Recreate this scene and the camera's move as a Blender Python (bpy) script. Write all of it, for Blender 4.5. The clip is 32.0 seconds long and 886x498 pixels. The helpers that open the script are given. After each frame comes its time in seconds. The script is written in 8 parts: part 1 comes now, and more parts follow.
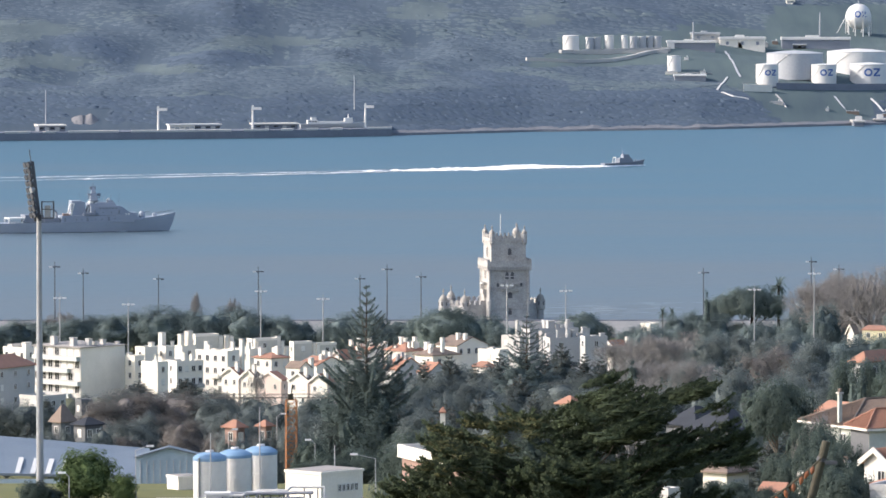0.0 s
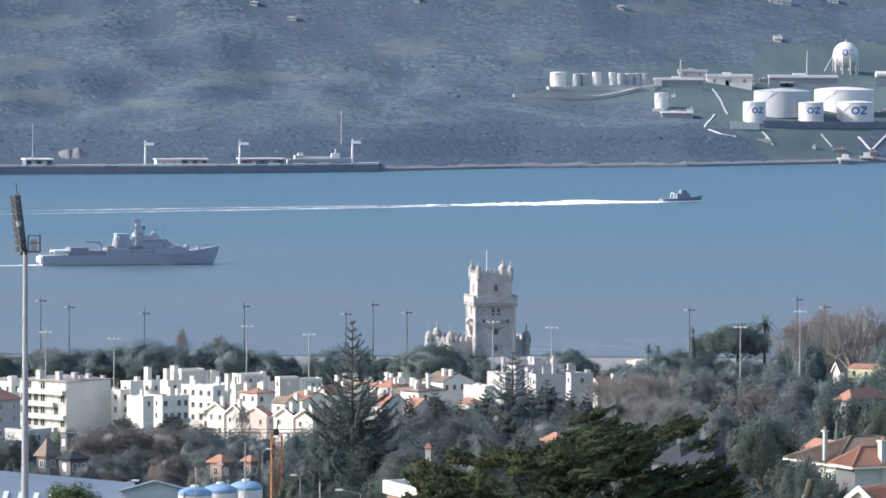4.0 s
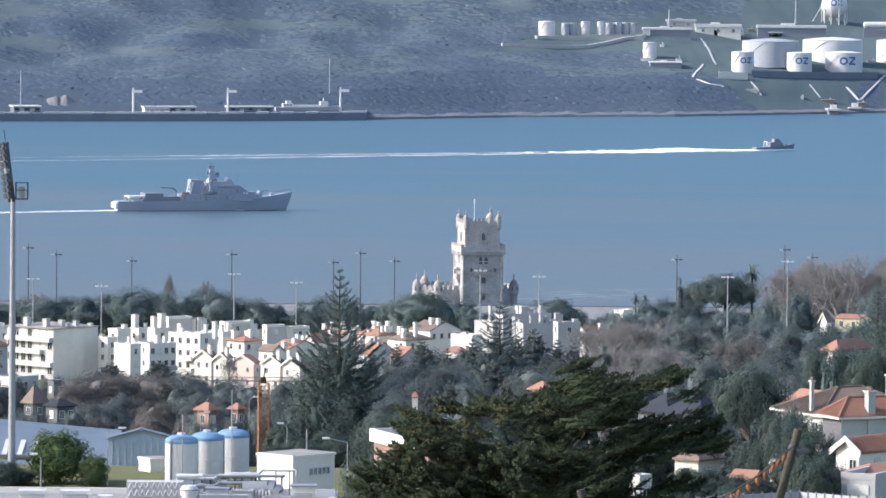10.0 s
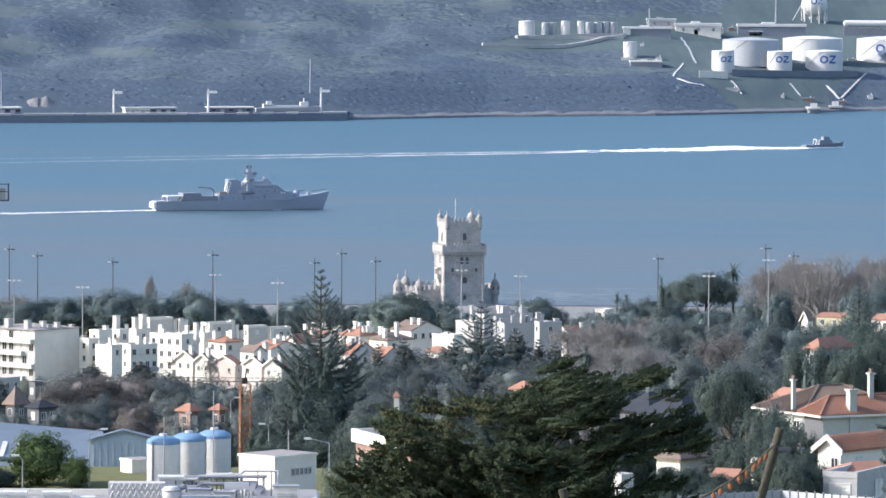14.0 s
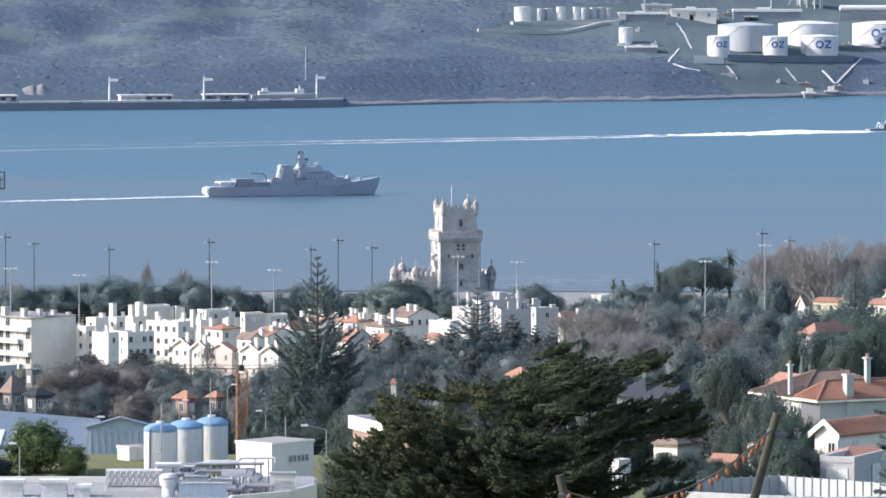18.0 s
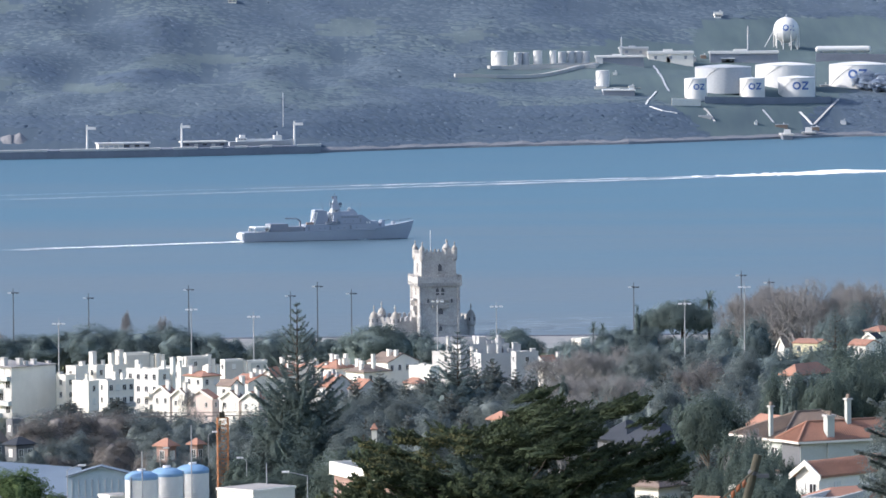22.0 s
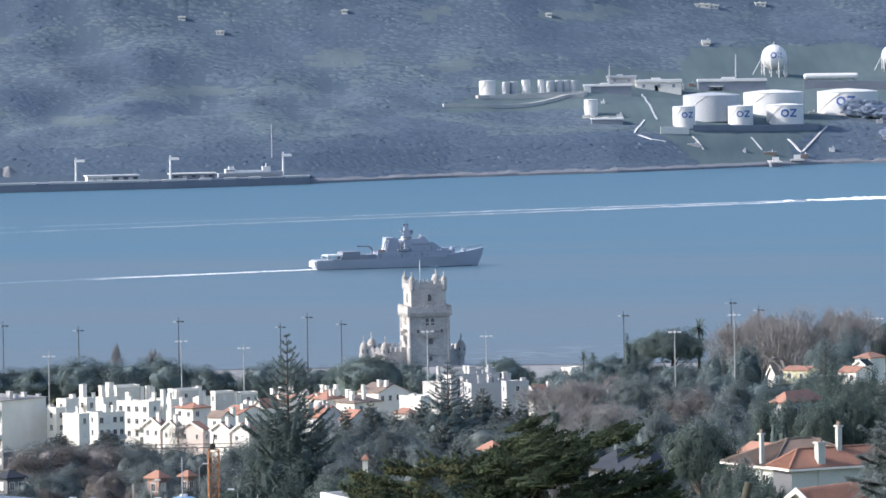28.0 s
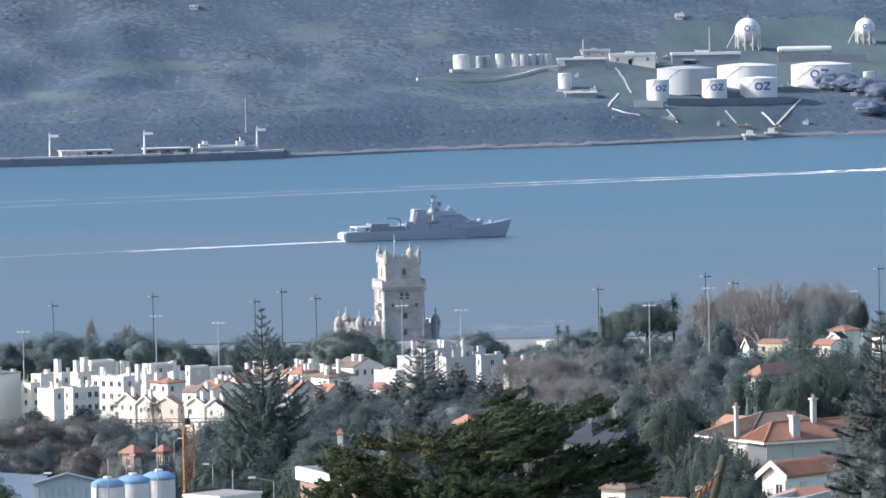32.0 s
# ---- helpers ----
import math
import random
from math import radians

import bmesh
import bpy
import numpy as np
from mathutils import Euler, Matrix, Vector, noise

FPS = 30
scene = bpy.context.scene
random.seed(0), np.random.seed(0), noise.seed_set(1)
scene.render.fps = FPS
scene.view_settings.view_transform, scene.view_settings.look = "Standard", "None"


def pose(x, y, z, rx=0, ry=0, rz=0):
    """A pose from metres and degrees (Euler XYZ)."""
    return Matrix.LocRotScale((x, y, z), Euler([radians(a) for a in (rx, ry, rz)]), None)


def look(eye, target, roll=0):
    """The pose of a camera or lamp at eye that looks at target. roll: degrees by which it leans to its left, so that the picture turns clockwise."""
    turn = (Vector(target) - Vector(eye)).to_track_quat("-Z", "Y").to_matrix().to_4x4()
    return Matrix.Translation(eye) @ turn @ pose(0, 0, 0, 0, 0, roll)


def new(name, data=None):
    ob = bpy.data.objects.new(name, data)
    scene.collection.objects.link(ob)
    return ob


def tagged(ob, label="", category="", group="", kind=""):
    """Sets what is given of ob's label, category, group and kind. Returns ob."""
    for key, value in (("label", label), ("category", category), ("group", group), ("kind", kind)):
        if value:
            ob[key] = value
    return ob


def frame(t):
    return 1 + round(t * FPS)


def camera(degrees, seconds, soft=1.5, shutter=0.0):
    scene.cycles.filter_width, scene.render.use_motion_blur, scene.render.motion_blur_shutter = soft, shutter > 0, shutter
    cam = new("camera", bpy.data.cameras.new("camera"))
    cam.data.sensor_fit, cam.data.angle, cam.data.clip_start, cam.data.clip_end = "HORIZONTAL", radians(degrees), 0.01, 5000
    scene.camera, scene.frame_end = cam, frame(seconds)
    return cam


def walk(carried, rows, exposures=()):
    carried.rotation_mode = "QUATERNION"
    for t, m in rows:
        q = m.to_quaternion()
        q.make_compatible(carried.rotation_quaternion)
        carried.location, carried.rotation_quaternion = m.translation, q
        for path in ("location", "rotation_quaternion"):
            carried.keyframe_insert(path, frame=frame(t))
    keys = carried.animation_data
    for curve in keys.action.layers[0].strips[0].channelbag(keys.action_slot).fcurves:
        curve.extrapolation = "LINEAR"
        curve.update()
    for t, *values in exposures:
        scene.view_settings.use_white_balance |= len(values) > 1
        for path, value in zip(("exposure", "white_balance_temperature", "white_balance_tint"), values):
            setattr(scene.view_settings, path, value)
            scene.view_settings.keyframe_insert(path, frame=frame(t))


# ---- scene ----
WALK = [
    (0, pose(0, 0, 133, 86.9489, 0.0125, -0.0010)),
    (0.5, pose(0, 0, 133, 87.0638, -0.1374, -0.0166)),
    (1, pose(0, 0, 133, 87.0369, -0.3389, -0.0544)),
    (1.5, pose(0, 0, 133, 86.9991, -0.4126, -0.2302)),
    (2, pose(0, 0, 133, 87.0588, -0.4168, -0.2472)),
    (2.5, pose(0, 0, 133, 87.1183, -0.5203, -0.1643)),
    (3, pose(0, 0, 133, 87.1582, -0.3467, -0.1048)),
    (3.5, pose(0, 0, 133, 87.2224, -0.4353, -0.0921)),
    (4, pose(0, 0, 133, 87.3067, -0.2944, -0.1213)),
    (4.5, pose(0, 0, 133, 87.3073, -0.4450, -0.2256)),
    (6.5, pose(0, 0, 133, 87.2797, -0.6377, -0.3154)),
    (7, pose(0, 0, 133, 87.2707, -0.6199, -0.2848)),
    (7.5, pose(0, 0, 133, 87.2185, -0.5192, -0.2352)),
    (8, pose(0, 0, 133, 87.1357, -0.7313, -0.2438)),
    (8.5, pose(0, 0, 133, 87.0202, -0.8016, -0.2321)),
    (9, pose(0, 0, 133, 86.9298, -0.7337, -0.2279)),
    (9.5, pose(0, 0, 133, 86.8622, -0.6689, -0.1972)),
    (10, pose(0, 0, 133, 86.7980, -0.5353, -0.2316)),
    (10.5, pose(0, 0, 133, 86.7311, -0.5846, -0.2747)),
    (11, pose(0, 0, 133, 86.6376, -0.5769, -0.3132)),
    (11.5, pose(0, 0, 133, 86.5491, -0.5612, -0.4315)),
    (12, pose(0, 0, 133, 86.6112, -0.5140, -0.5201)),
    (12.5, pose(0, 0, 133, 86.8027, -0.4786, -0.5650)),
    (13, pose(0, 0, 133, 86.7711, -0.4774, -0.5471)),
    (13.5, pose(0, 0, 133, 86.7784, -0.3102, -0.5003)),
    (14, pose(0, 0, 133, 86.7989, -0.3368, -0.4315)),
    (14.5, pose(0, 0, 133, 86.8409, -0.3426, -0.3609)),
    (16.5, pose(0, 0, 133, 87.0137, -0.1804, -0.3488)),
    (17, pose(0, 0, 133, 86.9711, -0.0206, -0.3267)),
    (17.5, pose(0, 0, 133, 86.7941, -0.0370, -0.3753)),
    (18, pose(0, 0, 133, 86.6635, -0.1186, -0.4806)),
    (18.5, pose(0, 0, 133, 86.6558, -0.0207, -0.5632)),
    (19, pose(0, 0, 133, 86.9069, -0.2283, -0.6910)),
    (19.5, pose(0, 0, 133, 86.9792, -0.0681, -0.7527)),
    (20, pose(0, 0, 133, 87.0248, 0.1248, -0.7431)),
    (20.5, pose(0, 0, 133, 87.0612, 0.3004, -0.6350)),
    (21, pose(0, 0, 133, 87.1289, 0.3891, -0.6082)),
    (21.5, pose(0, 0, 133, 87.1315, 0.3991, -0.6367)),
    (22, pose(0, 0, 133, 87.1089, 0.4502, -0.7198)),
    (22.5, pose(0, 0, 133, 87.0848, 0.5409, -0.7655)),
    (23, pose(0, 0, 133, 87.1247, 0.6211, -0.7757)),
    (23.5, pose(0, 0, 133, 87.1549, 0.3608, -0.7944)),
    (24, pose(0, 0, 133, 87.1273, 0.5021, -0.7734)),
    (24.5, pose(0, 0, 133, 87.0964, 0.6743, -0.8279)),
    (25, pose(0, 0, 133, 87.1458, 0.4657, -0.9012)),
    (25.5, pose(0, 0, 133, 87.2541, 0.5089, -1.0647)),
    (27.5, pose(0, 0, 133, 87.3921, 0.9764, -0.9044)),
    (28, pose(0, 0, 133, 87.4055, 0.8693, -0.8449)),
    (28.5, pose(0, 0, 133, 87.4651, 0.8822, -0.8284)),
    (29, pose(0, 0, 133, 87.4869, 0.8486, -0.9502)),
    (29.5, pose(0, 0, 133, 87.4756, 0.8849, -1.1037)),
    (30, pose(0, 0, 133, 87.3950, 0.9267, -1.1738)),
    (30.5, pose(0, 0, 133, 87.3342, 0.8861, -1.1475)),
    (31, pose(0, 0, 133, 87.3056, 1.0332, -1.1206)),
    (31.5, pose(0, 0, 133, 87.2389, 1.1807, -1.1017)),
    (32, pose(0, 0, 133, 87.1434, 1.0180, -1.1074)),
]
cam = camera(8.79, 32.0, soft=1.6)
walk(cam, WALK, [(0, 0.92, 6720, 13.5), (2, 0.92, 6520, 13), (9, 0.92, 6230, 13), (11, 0.95, 6230, 13), (13, 0.98, 6230, 13), (17, 0.97, 6260, 13), (19, 1.02, 6280, 13), (20, 0.95, 6250, 13), (22, 0.93, 6220, 13), (29, 0.95, 6200, 13), (32, 0.94, 6220, 13)])

# world, sun, exposure
SUN_TO = Vector((-0.85, -0.10, 0.50)).normalized()
world = bpy.data.worlds.new("sky")
scene.world = world
world.use_nodes = True
wn = world.node_tree.nodes
sky = wn.new("ShaderNodeTexSky")
sky.sky_type, sky.sun_disc = "NISHITA", False
sky.sun_elevation = math.asin(SUN_TO.z)
sky.sun_rotation = math.atan2(SUN_TO.x, SUN_TO.y)
sky.air_density, sky.dust_density, sky.ozone_density = 1.0, 2.2, 1.5
world.node_tree.links.new(sky.outputs[0], wn["Background"].inputs[0])
wn["Background"].inputs[1].default_value = 0.15
sun = new("sun", bpy.data.lights.new("sun", "SUN"))
sun.data.energy, sun.data.angle, sun.data.color = 2.8, radians(0.6), (1.0, 0.95, 0.88)
sun.matrix_basis = look((-300, 300, 400), Vector((-300, 300, 400)) - SUN_TO)

EYE = 133.0


def sight(x, y, d):
    """The place d metres ahead at pixel x across and y down in the camera's view, about a ten-thousandth each."""
    a = 9.8167e-5 * (x - 784) + 1.28e-6 * (y - 441) + 0.004679
    b = -1.237e-6 * (x - 784) + 9.8295e-5 * (y - 441) + 0.053695
    return Vector((a * d, d, EYE - b * d))


# ---- the lie of the land ----
NEAR = ((-400, 0, 150, 300, 450, 590, 672, 686, 692, 720, 800, 900, 1050, 1150, 1300, 1400, 1500, 1600, 1750, 1900, 1952, 1960, 2100, 3000),
        (130, 128, 108, 92, 77, 59, 58, 65.6, 66, 65, 57, 46, 36, 32, 26, 22, 14, 8, 5, 4.2, 4, -6, -14, -16))
RIGHT = ((-400, 0, 150, 300, 400, 450, 480, 520, 560, 600, 640, 690, 720), (130, 128, 108, 92, 88, 85, 83.2, 80.5, 77, 73.5, 70, 66, 65))
COAST = ((-2600, -900, -280, -130, -38, 64, 184, 343, 420, 900, 2600),
         (2900, 3600, 3872, 3915, 3960, 4040, 4088, 4216, 4232, 4400, 4700))
RISE = ((-400, -60, 0, 6, 30, 70, 120, 180, 330, 420, 600, 720, 820, 900, 2400),
        (-16, -10, 0.3, 2.5, 7, 19, 29, 35, 51, 62, 90, 118, 152, 165, 190))


def coast(x):
    return float(np.interp(x, *COAST))


def land(x, y):
    if y < 2600:
        z = float(np.interp(y, *NEAR))
        if y < 720 and x > -8:
            k = min(1.0, (x + 8) / 16)
            z += (float(np.interp(y, *RIGHT)) - z) * k * k * (3 - 2 * k)
        if 200 < y < 1900:
            z += 1.2 * noise.noise((x * 0.02, y * 0.02, 3.0)) * min(1.0, (1900 - y) / 300)
        return z
    s = y - coast(x)
    z = float(np.interp(s, *RISE))
    if s > 60:
        k = min(1.0, (s - 60) / 200)
        z += k * (9 * noise.noise((x * 0.006, y * 0.006, 1.0)) + 3 * noise.noise((x * 0.02, y * 0.02, 5.0)))
        # gullies in the open hillside west of the tank farm
        z += 5.5 * min(1.0, max(0.0, (40 - x) / 60)) * min(1.0, (s - 60) / 120) * noise.noise((x * 0.021, y * 0.009, 15.0))
    return z


def meets(x, y, start=3850.0):
    """Where the camera's view line through pixel x, y first meets the far land."""
    d = start
    while d < 5100:
        p = sight(x, y, d)
        if p.z < land(p.x, p.y):
            return Vector((p.x, p.y, land(p.x, p.y)))
        d += 3.0
    return sight(x, y, 4900)


# ---- materials ----
def mat(name, a, b=None, rough=0.8, metal=0.0, scale=1.0, fine=12.0, bump=0.3, island=0.0, objvar=0.0, spec=0.3):
    """Two colours mixed by coarse and fine noise, with a little relief."""
    m = bpy.data.materials.new(name)
    m.use_nodes = True
    t = m.node_tree
    n, l = t.nodes, t.links
    p = n["Principled BSDF"]
    b = b or tuple(c * 0.75 for c in a)
    co = n.new("ShaderNodeTexCoord")
    n1, n2 = n.new("ShaderNodeTexNoise"), n.new("ShaderNodeTexNoise")
    n1.inputs["Scale"].default_value, n2.inputs["Scale"].default_value = scale, scale * fine
    n1.inputs["Detail"].default_value = n2.inputs["Detail"].default_value = 5
    l.new(co.outputs["Object"], n1.inputs["Vector"])
    l.new(co.outputs["Object"], n2.inputs["Vector"])
    add = n.new("ShaderNodeMath")
    add.operation = "ADD"
    l.new(n1.outputs["Fac"], add.inputs[0])
    l.new(n2.outputs["Fac"], add.inputs[1])
    fac = add.outputs[0]
    if island or objvar:
        g = n.new("ShaderNodeNewGeometry" if island else "ShaderNodeObjectInfo")
        mul = n.new("ShaderNodeMath")
        mul.operation = "MULTIPLY_ADD"
        mul.inputs[1].default_value, mul.inputs[2].default_value = (island or objvar), -0.5 * (island or objvar)
        l.new(g.outputs["Random Per Island" if island else "Random"], mul.inputs[0])
        add2 = n.new("ShaderNodeMath")
        add2.operation = "ADD"
        l.new(fac, add2.inputs[0])
        l.new(mul.outputs[0], add2.inputs[1])
        fac = add2.outputs[0]
    r = n.new("ShaderNodeMapRange")
    r.inputs["From Min"].default_value, r.inputs["From Max"].default_value = 0.6, 1.4
    l.new(fac, r.inputs["Value"])
    mix = n.new("ShaderNodeMix")
    mix.data_type = "RGBA"
    mix.inputs[6].default_value, mix.inputs[7].default_value = (*a, 1), (*b, 1)
    l.new(r.outputs[0], mix.inputs[0])
    l.new(mix.outputs[2], p.inputs["Base Color"])
    p.inputs["Roughness"].default_value, p.inputs["Metallic"].default_value = rough, metal
    p.inputs["Specular IOR Level"].default_value = spec
    if bump:
        bp = n.new("ShaderNodeBump")
        bp.inputs["Strength"].default_value = bump
        bp.inputs["Distance"].default_value = 0.4 / max(scale, 0.05) / fine
        l.new(n2.outputs["Fac"], bp.inputs["Height"])
        l.new(bp.outputs[0], p.inputs["Normal"])
    return m


WHITE = mat("white_wall", (0.775, 0.74, 0.675), (0.63, 0.60, 0.54), 0.85, scale=0.3)
CREAM = mat("cream_wall", (0.72, 0.69, 0.62), (0.60, 0.57, 0.50), 0.85, scale=0.3)
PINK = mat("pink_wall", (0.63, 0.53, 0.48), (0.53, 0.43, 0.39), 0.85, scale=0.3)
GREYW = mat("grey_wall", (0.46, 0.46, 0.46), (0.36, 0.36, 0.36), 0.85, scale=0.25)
GREENW = mat("pale_green_wall", (0.46, 0.48, 0.45), (0.38, 0.40, 0.37), 0.85, scale=0.3)
# dark walls, and one house wing's shaded wall painted dark
DARKR = mat("dark_grey_render", (0.15, 0.155, 0.165), (0.11, 0.115, 0.125), 0.9, scale=0.3)
PALEW = mat("weathered_pale_render", (0.53, 0.52, 0.50), (0.41, 0.40, 0.39), 0.9, scale=0.2)
BRICK = mat("pink_brickwork", (0.33, 0.215, 0.18), (0.23, 0.155, 0.135), 0.9, scale=0.5, fine=14)
NICHE = mat("shadowed_opening", (0.13, 0.13, 0.14), (0.09, 0.09, 0.10), 0.8, scale=0.5)
PAVING = mat("worn_paving", (0.26, 0.26, 0.255), (0.19, 0.19, 0.19), 0.9, scale=0.1)
BLUFF = mat("pale_rock", (0.235, 0.23, 0.23), (0.16, 0.165, 0.18), 0.95, scale=0.12, fine=5)
BANK = mat("bank_stones", (0.19, 0.20, 0.215), (0.11, 0.12, 0.14), 0.95, scale=0.12, fine=6)
# shade on the flanks of white houses, put into the wall colour
SHADEW = mat("stained_grey_render", (0.56, 0.54, 0.49), (0.44, 0.425, 0.39), 0.9, scale=0.12, fine=5)
TEAL = mat("teal_balcony_front", (0.50, 0.55, 0.545), (0.42, 0.47, 0.47), 0.8, scale=0.4)
YELLOW = mat("pale_yellow_wall", (0.62, 0.59, 0.40), (0.52, 0.50, 0.34), 0.85, scale=0.3)
TILE = mat("clay_tile", (0.385, 0.200, 0.138), (0.26, 0.145, 0.108), 0.85, scale=0.6, fine=9, objvar=0.35)
TILEB = mat("brown_tile", (0.255, 0.188, 0.148), (0.140, 0.116, 0.102), 0.85, scale=0.45, fine=9, objvar=0.3)
SLATE = mat("dark_roof", (0.050, 0.056, 0.068), (0.034, 0.040, 0.05), 0.9, scale=0.5, spec=0.1)
FLATROOF = mat("flat_roof", (0.34, 0.32, 0.30), (0.24, 0.23, 0.22), 0.9, scale=0.4)
ROOFW = mat("grey_roof_membrane", (0.31, 0.31, 0.31), (0.23, 0.23, 0.235), 0.8, scale=0.16, fine=8)
FASCIA = mat("white_metal_fascia", (0.78, 0.79, 0.80), (0.70, 0.71, 0.73), 0.35, 0.35, scale=0.3, spec=0.5)
GLASS = mat("dark_pane", (0.03, 0.035, 0.04), (0.05, 0.05, 0.055), 0.12, scale=0.6, bump=0, spec=0.5)
FRAMEM = mat("window_frame", (0.7, 0.7, 0.68), None, 0.5, bump=0)
SHUT = mat("white_shutter", (0.74, 0.74, 0.70), None, 0.6, scale=2)
STEEL = mat("galvanised_steel", (0.35, 0.36, 0.385), (0.27, 0.28, 0.30), 0.5, 0.3, scale=1.5)
DARKST = mat("dark_steel", (0.09, 0.095, 0.11), (0.06, 0.065, 0.075), 0.6, scale=1.5)
LAMPW = mat("lamp_housing", (0.7, 0.7, 0.72), None, 0.4, bump=0)
STONE = mat("pale_limestone", (0.50, 0.485, 0.46), (0.26, 0.25, 0.245), 0.9, scale=0.3, fine=6, bump=0.7)
STONED = mat("weathered_limestone", (0.40, 0.38, 0.35), (0.26, 0.25, 0.23), 0.9, scale=0.35, fine=8, bump=0.6)
BARK = mat("bark", (0.095, 0.08, 0.066), (0.055, 0.047, 0.04), 0.95, scale=2)
# twigs lightened and greyed: haze put into their colour
TWIG = mat("bare_twigs", (0.252, 0.242, 0.236), (0.188, 0.184, 0.186), 0.95, scale=1, island=0.5)
INNER = {}


def leafy(name, a, b, scale=0.3, glow=0.6, island=0.2):
    """Thin leaves that also let some light through."""
    m = mat(name, a, b, 0.75, scale=scale, island=island, spec=0.15, bump=0)
    # inner leaves darkened: the shade inside a crown put into the colour
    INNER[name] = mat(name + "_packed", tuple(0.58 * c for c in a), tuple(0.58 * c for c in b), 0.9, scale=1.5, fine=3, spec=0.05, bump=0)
    n, l = m.node_tree.nodes, m.node_tree.links
    tr, mx = n.new("ShaderNodeBsdfTranslucent"), n.new("ShaderNodeMixShader")
    p, out = n["Principled BSDF"], n["Material Output"]
    l.new(p.inputs["Base Color"].links[0].from_socket, tr.inputs["Color"])
    mx.inputs[0].default_value = glow
    l.new(p.outputs[0], mx.inputs[1])
    l.new(tr.outputs[0], mx.inputs[2])
    l.new(mx.outputs[0], out.inputs["Surface"])
    return m


# leaves paler and bluer the farther they stand: haze put into the colour
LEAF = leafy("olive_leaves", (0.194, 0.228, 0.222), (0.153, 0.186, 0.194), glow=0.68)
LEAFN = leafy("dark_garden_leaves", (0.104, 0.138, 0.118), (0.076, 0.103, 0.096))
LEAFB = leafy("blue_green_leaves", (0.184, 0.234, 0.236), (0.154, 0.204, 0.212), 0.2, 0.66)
LEAFG = leafy("bright_green_leaves", (0.145, 0.200, 0.086), (0.095, 0.140, 0.064), 0.4)
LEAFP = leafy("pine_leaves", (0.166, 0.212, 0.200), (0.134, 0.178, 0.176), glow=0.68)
LEAFC = leafy("cypress_leaves", (0.059, 0.079, 0.038), (0.024, 0.034, 0.022), 0.5, 0.2, 0.35)
OLIVE = leafy("faded_cypress_sprays", (0.105, 0.102, 0.044), (0.060, 0.068, 0.032), 0.5, 0.3, 0.5)
# far shrubs: pale blue leaves, haze put into their colour
SLOPEL = leafy("glaucous_shrub_leaves", (0.40, 0.47, 0.57), (0.34, 0.41, 0.51), 0.2, 0.6)
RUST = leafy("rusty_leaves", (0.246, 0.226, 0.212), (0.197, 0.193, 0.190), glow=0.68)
def slope_mat(name, a, b, scale):
    """Far vegetation: patches and crowns stretched up the slope to fit the camera's view."""
    m = mat(name, a, b, 0.95, scale=scale, fine=2.6, bump=0, spec=0.05)
    n, l = m.node_tree.nodes, m.node_tree.links
    co = [k for k in n if k.type == "TEX_COORD"][0]
    mp = n.new("ShaderNodeMapping")
    mp.inputs["Scale"].default_value = (1, 0.17, 0.17)
    l.new(co.outputs["Object"], mp.inputs[0])
    tex = [k for k in n if k.type == "TEX_NOISE"]
    for k in tex:
        l.new(mp.outputs[0], k.inputs["Vector"])
    # broad patches over the fine ones
    big = n.new("ShaderNodeTexNoise")
    big.inputs["Scale"].default_value, big.inputs["Detail"].default_value = scale * 0.13, 3
    l.new(mp.outputs[0], big.inputs["Vector"])
    mr = [k for k in n if k.type == "MAP_RANGE"][0]
    ad = n.new("ShaderNodeMath")
    ad.operation = "MULTIPLY_ADD"
    ad.inputs[1].default_value = 0.8
    l.new(big.outputs["Fac"], ad.inputs[0])
    l.new(mr.inputs["Value"].links[0].from_socket, ad.inputs[2])
    # round crowns, the shade of the gaps between them painted darker
    vo = n.new("ShaderNodeTexVoronoi")
    vo.inputs["Scale"].default_value, vo.inputs["Randomness"].default_value = scale, 1.0
    l.new(mp.outputs[0], vo.inputs["Vector"])
    av = n.new("ShaderNodeMath")
    av.operation = "MULTIPLY_ADD"
    av.inputs[1].default_value = 0.8
    l.new(vo.outputs["Distance"], av.inputs[0])
    l.new(ad.outputs[0], av.inputs[2])
    l.new(av.outputs[0], mr.inputs["Value"])
    mr.inputs["From Min"].default_value, mr.inputs["From Max"].default_value = 1.2, 2.4
    return m


# far hill colours turned blue-grey: haze painted into the base colour
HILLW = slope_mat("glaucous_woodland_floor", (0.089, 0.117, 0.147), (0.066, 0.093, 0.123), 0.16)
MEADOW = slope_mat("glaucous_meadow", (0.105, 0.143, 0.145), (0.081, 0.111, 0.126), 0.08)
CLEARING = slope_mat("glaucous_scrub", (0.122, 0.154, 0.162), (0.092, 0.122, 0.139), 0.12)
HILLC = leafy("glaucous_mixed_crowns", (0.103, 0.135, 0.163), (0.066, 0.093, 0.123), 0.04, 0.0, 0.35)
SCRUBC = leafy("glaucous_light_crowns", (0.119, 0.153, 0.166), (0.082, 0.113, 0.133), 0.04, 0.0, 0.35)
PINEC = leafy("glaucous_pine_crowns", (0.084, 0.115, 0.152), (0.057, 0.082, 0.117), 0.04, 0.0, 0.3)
NAVY = mat("grey_ship_paint", (0.335, 0.375, 0.44), (0.295, 0.33, 0.39), 0.55, scale=0.15)
# superstructure paint darkened to match the flared hull's shaded tone
NAVYM = mat("weathered_ship_paint", (0.275, 0.31, 0.37), (0.235, 0.265, 0.32), 0.6, scale=0.2)
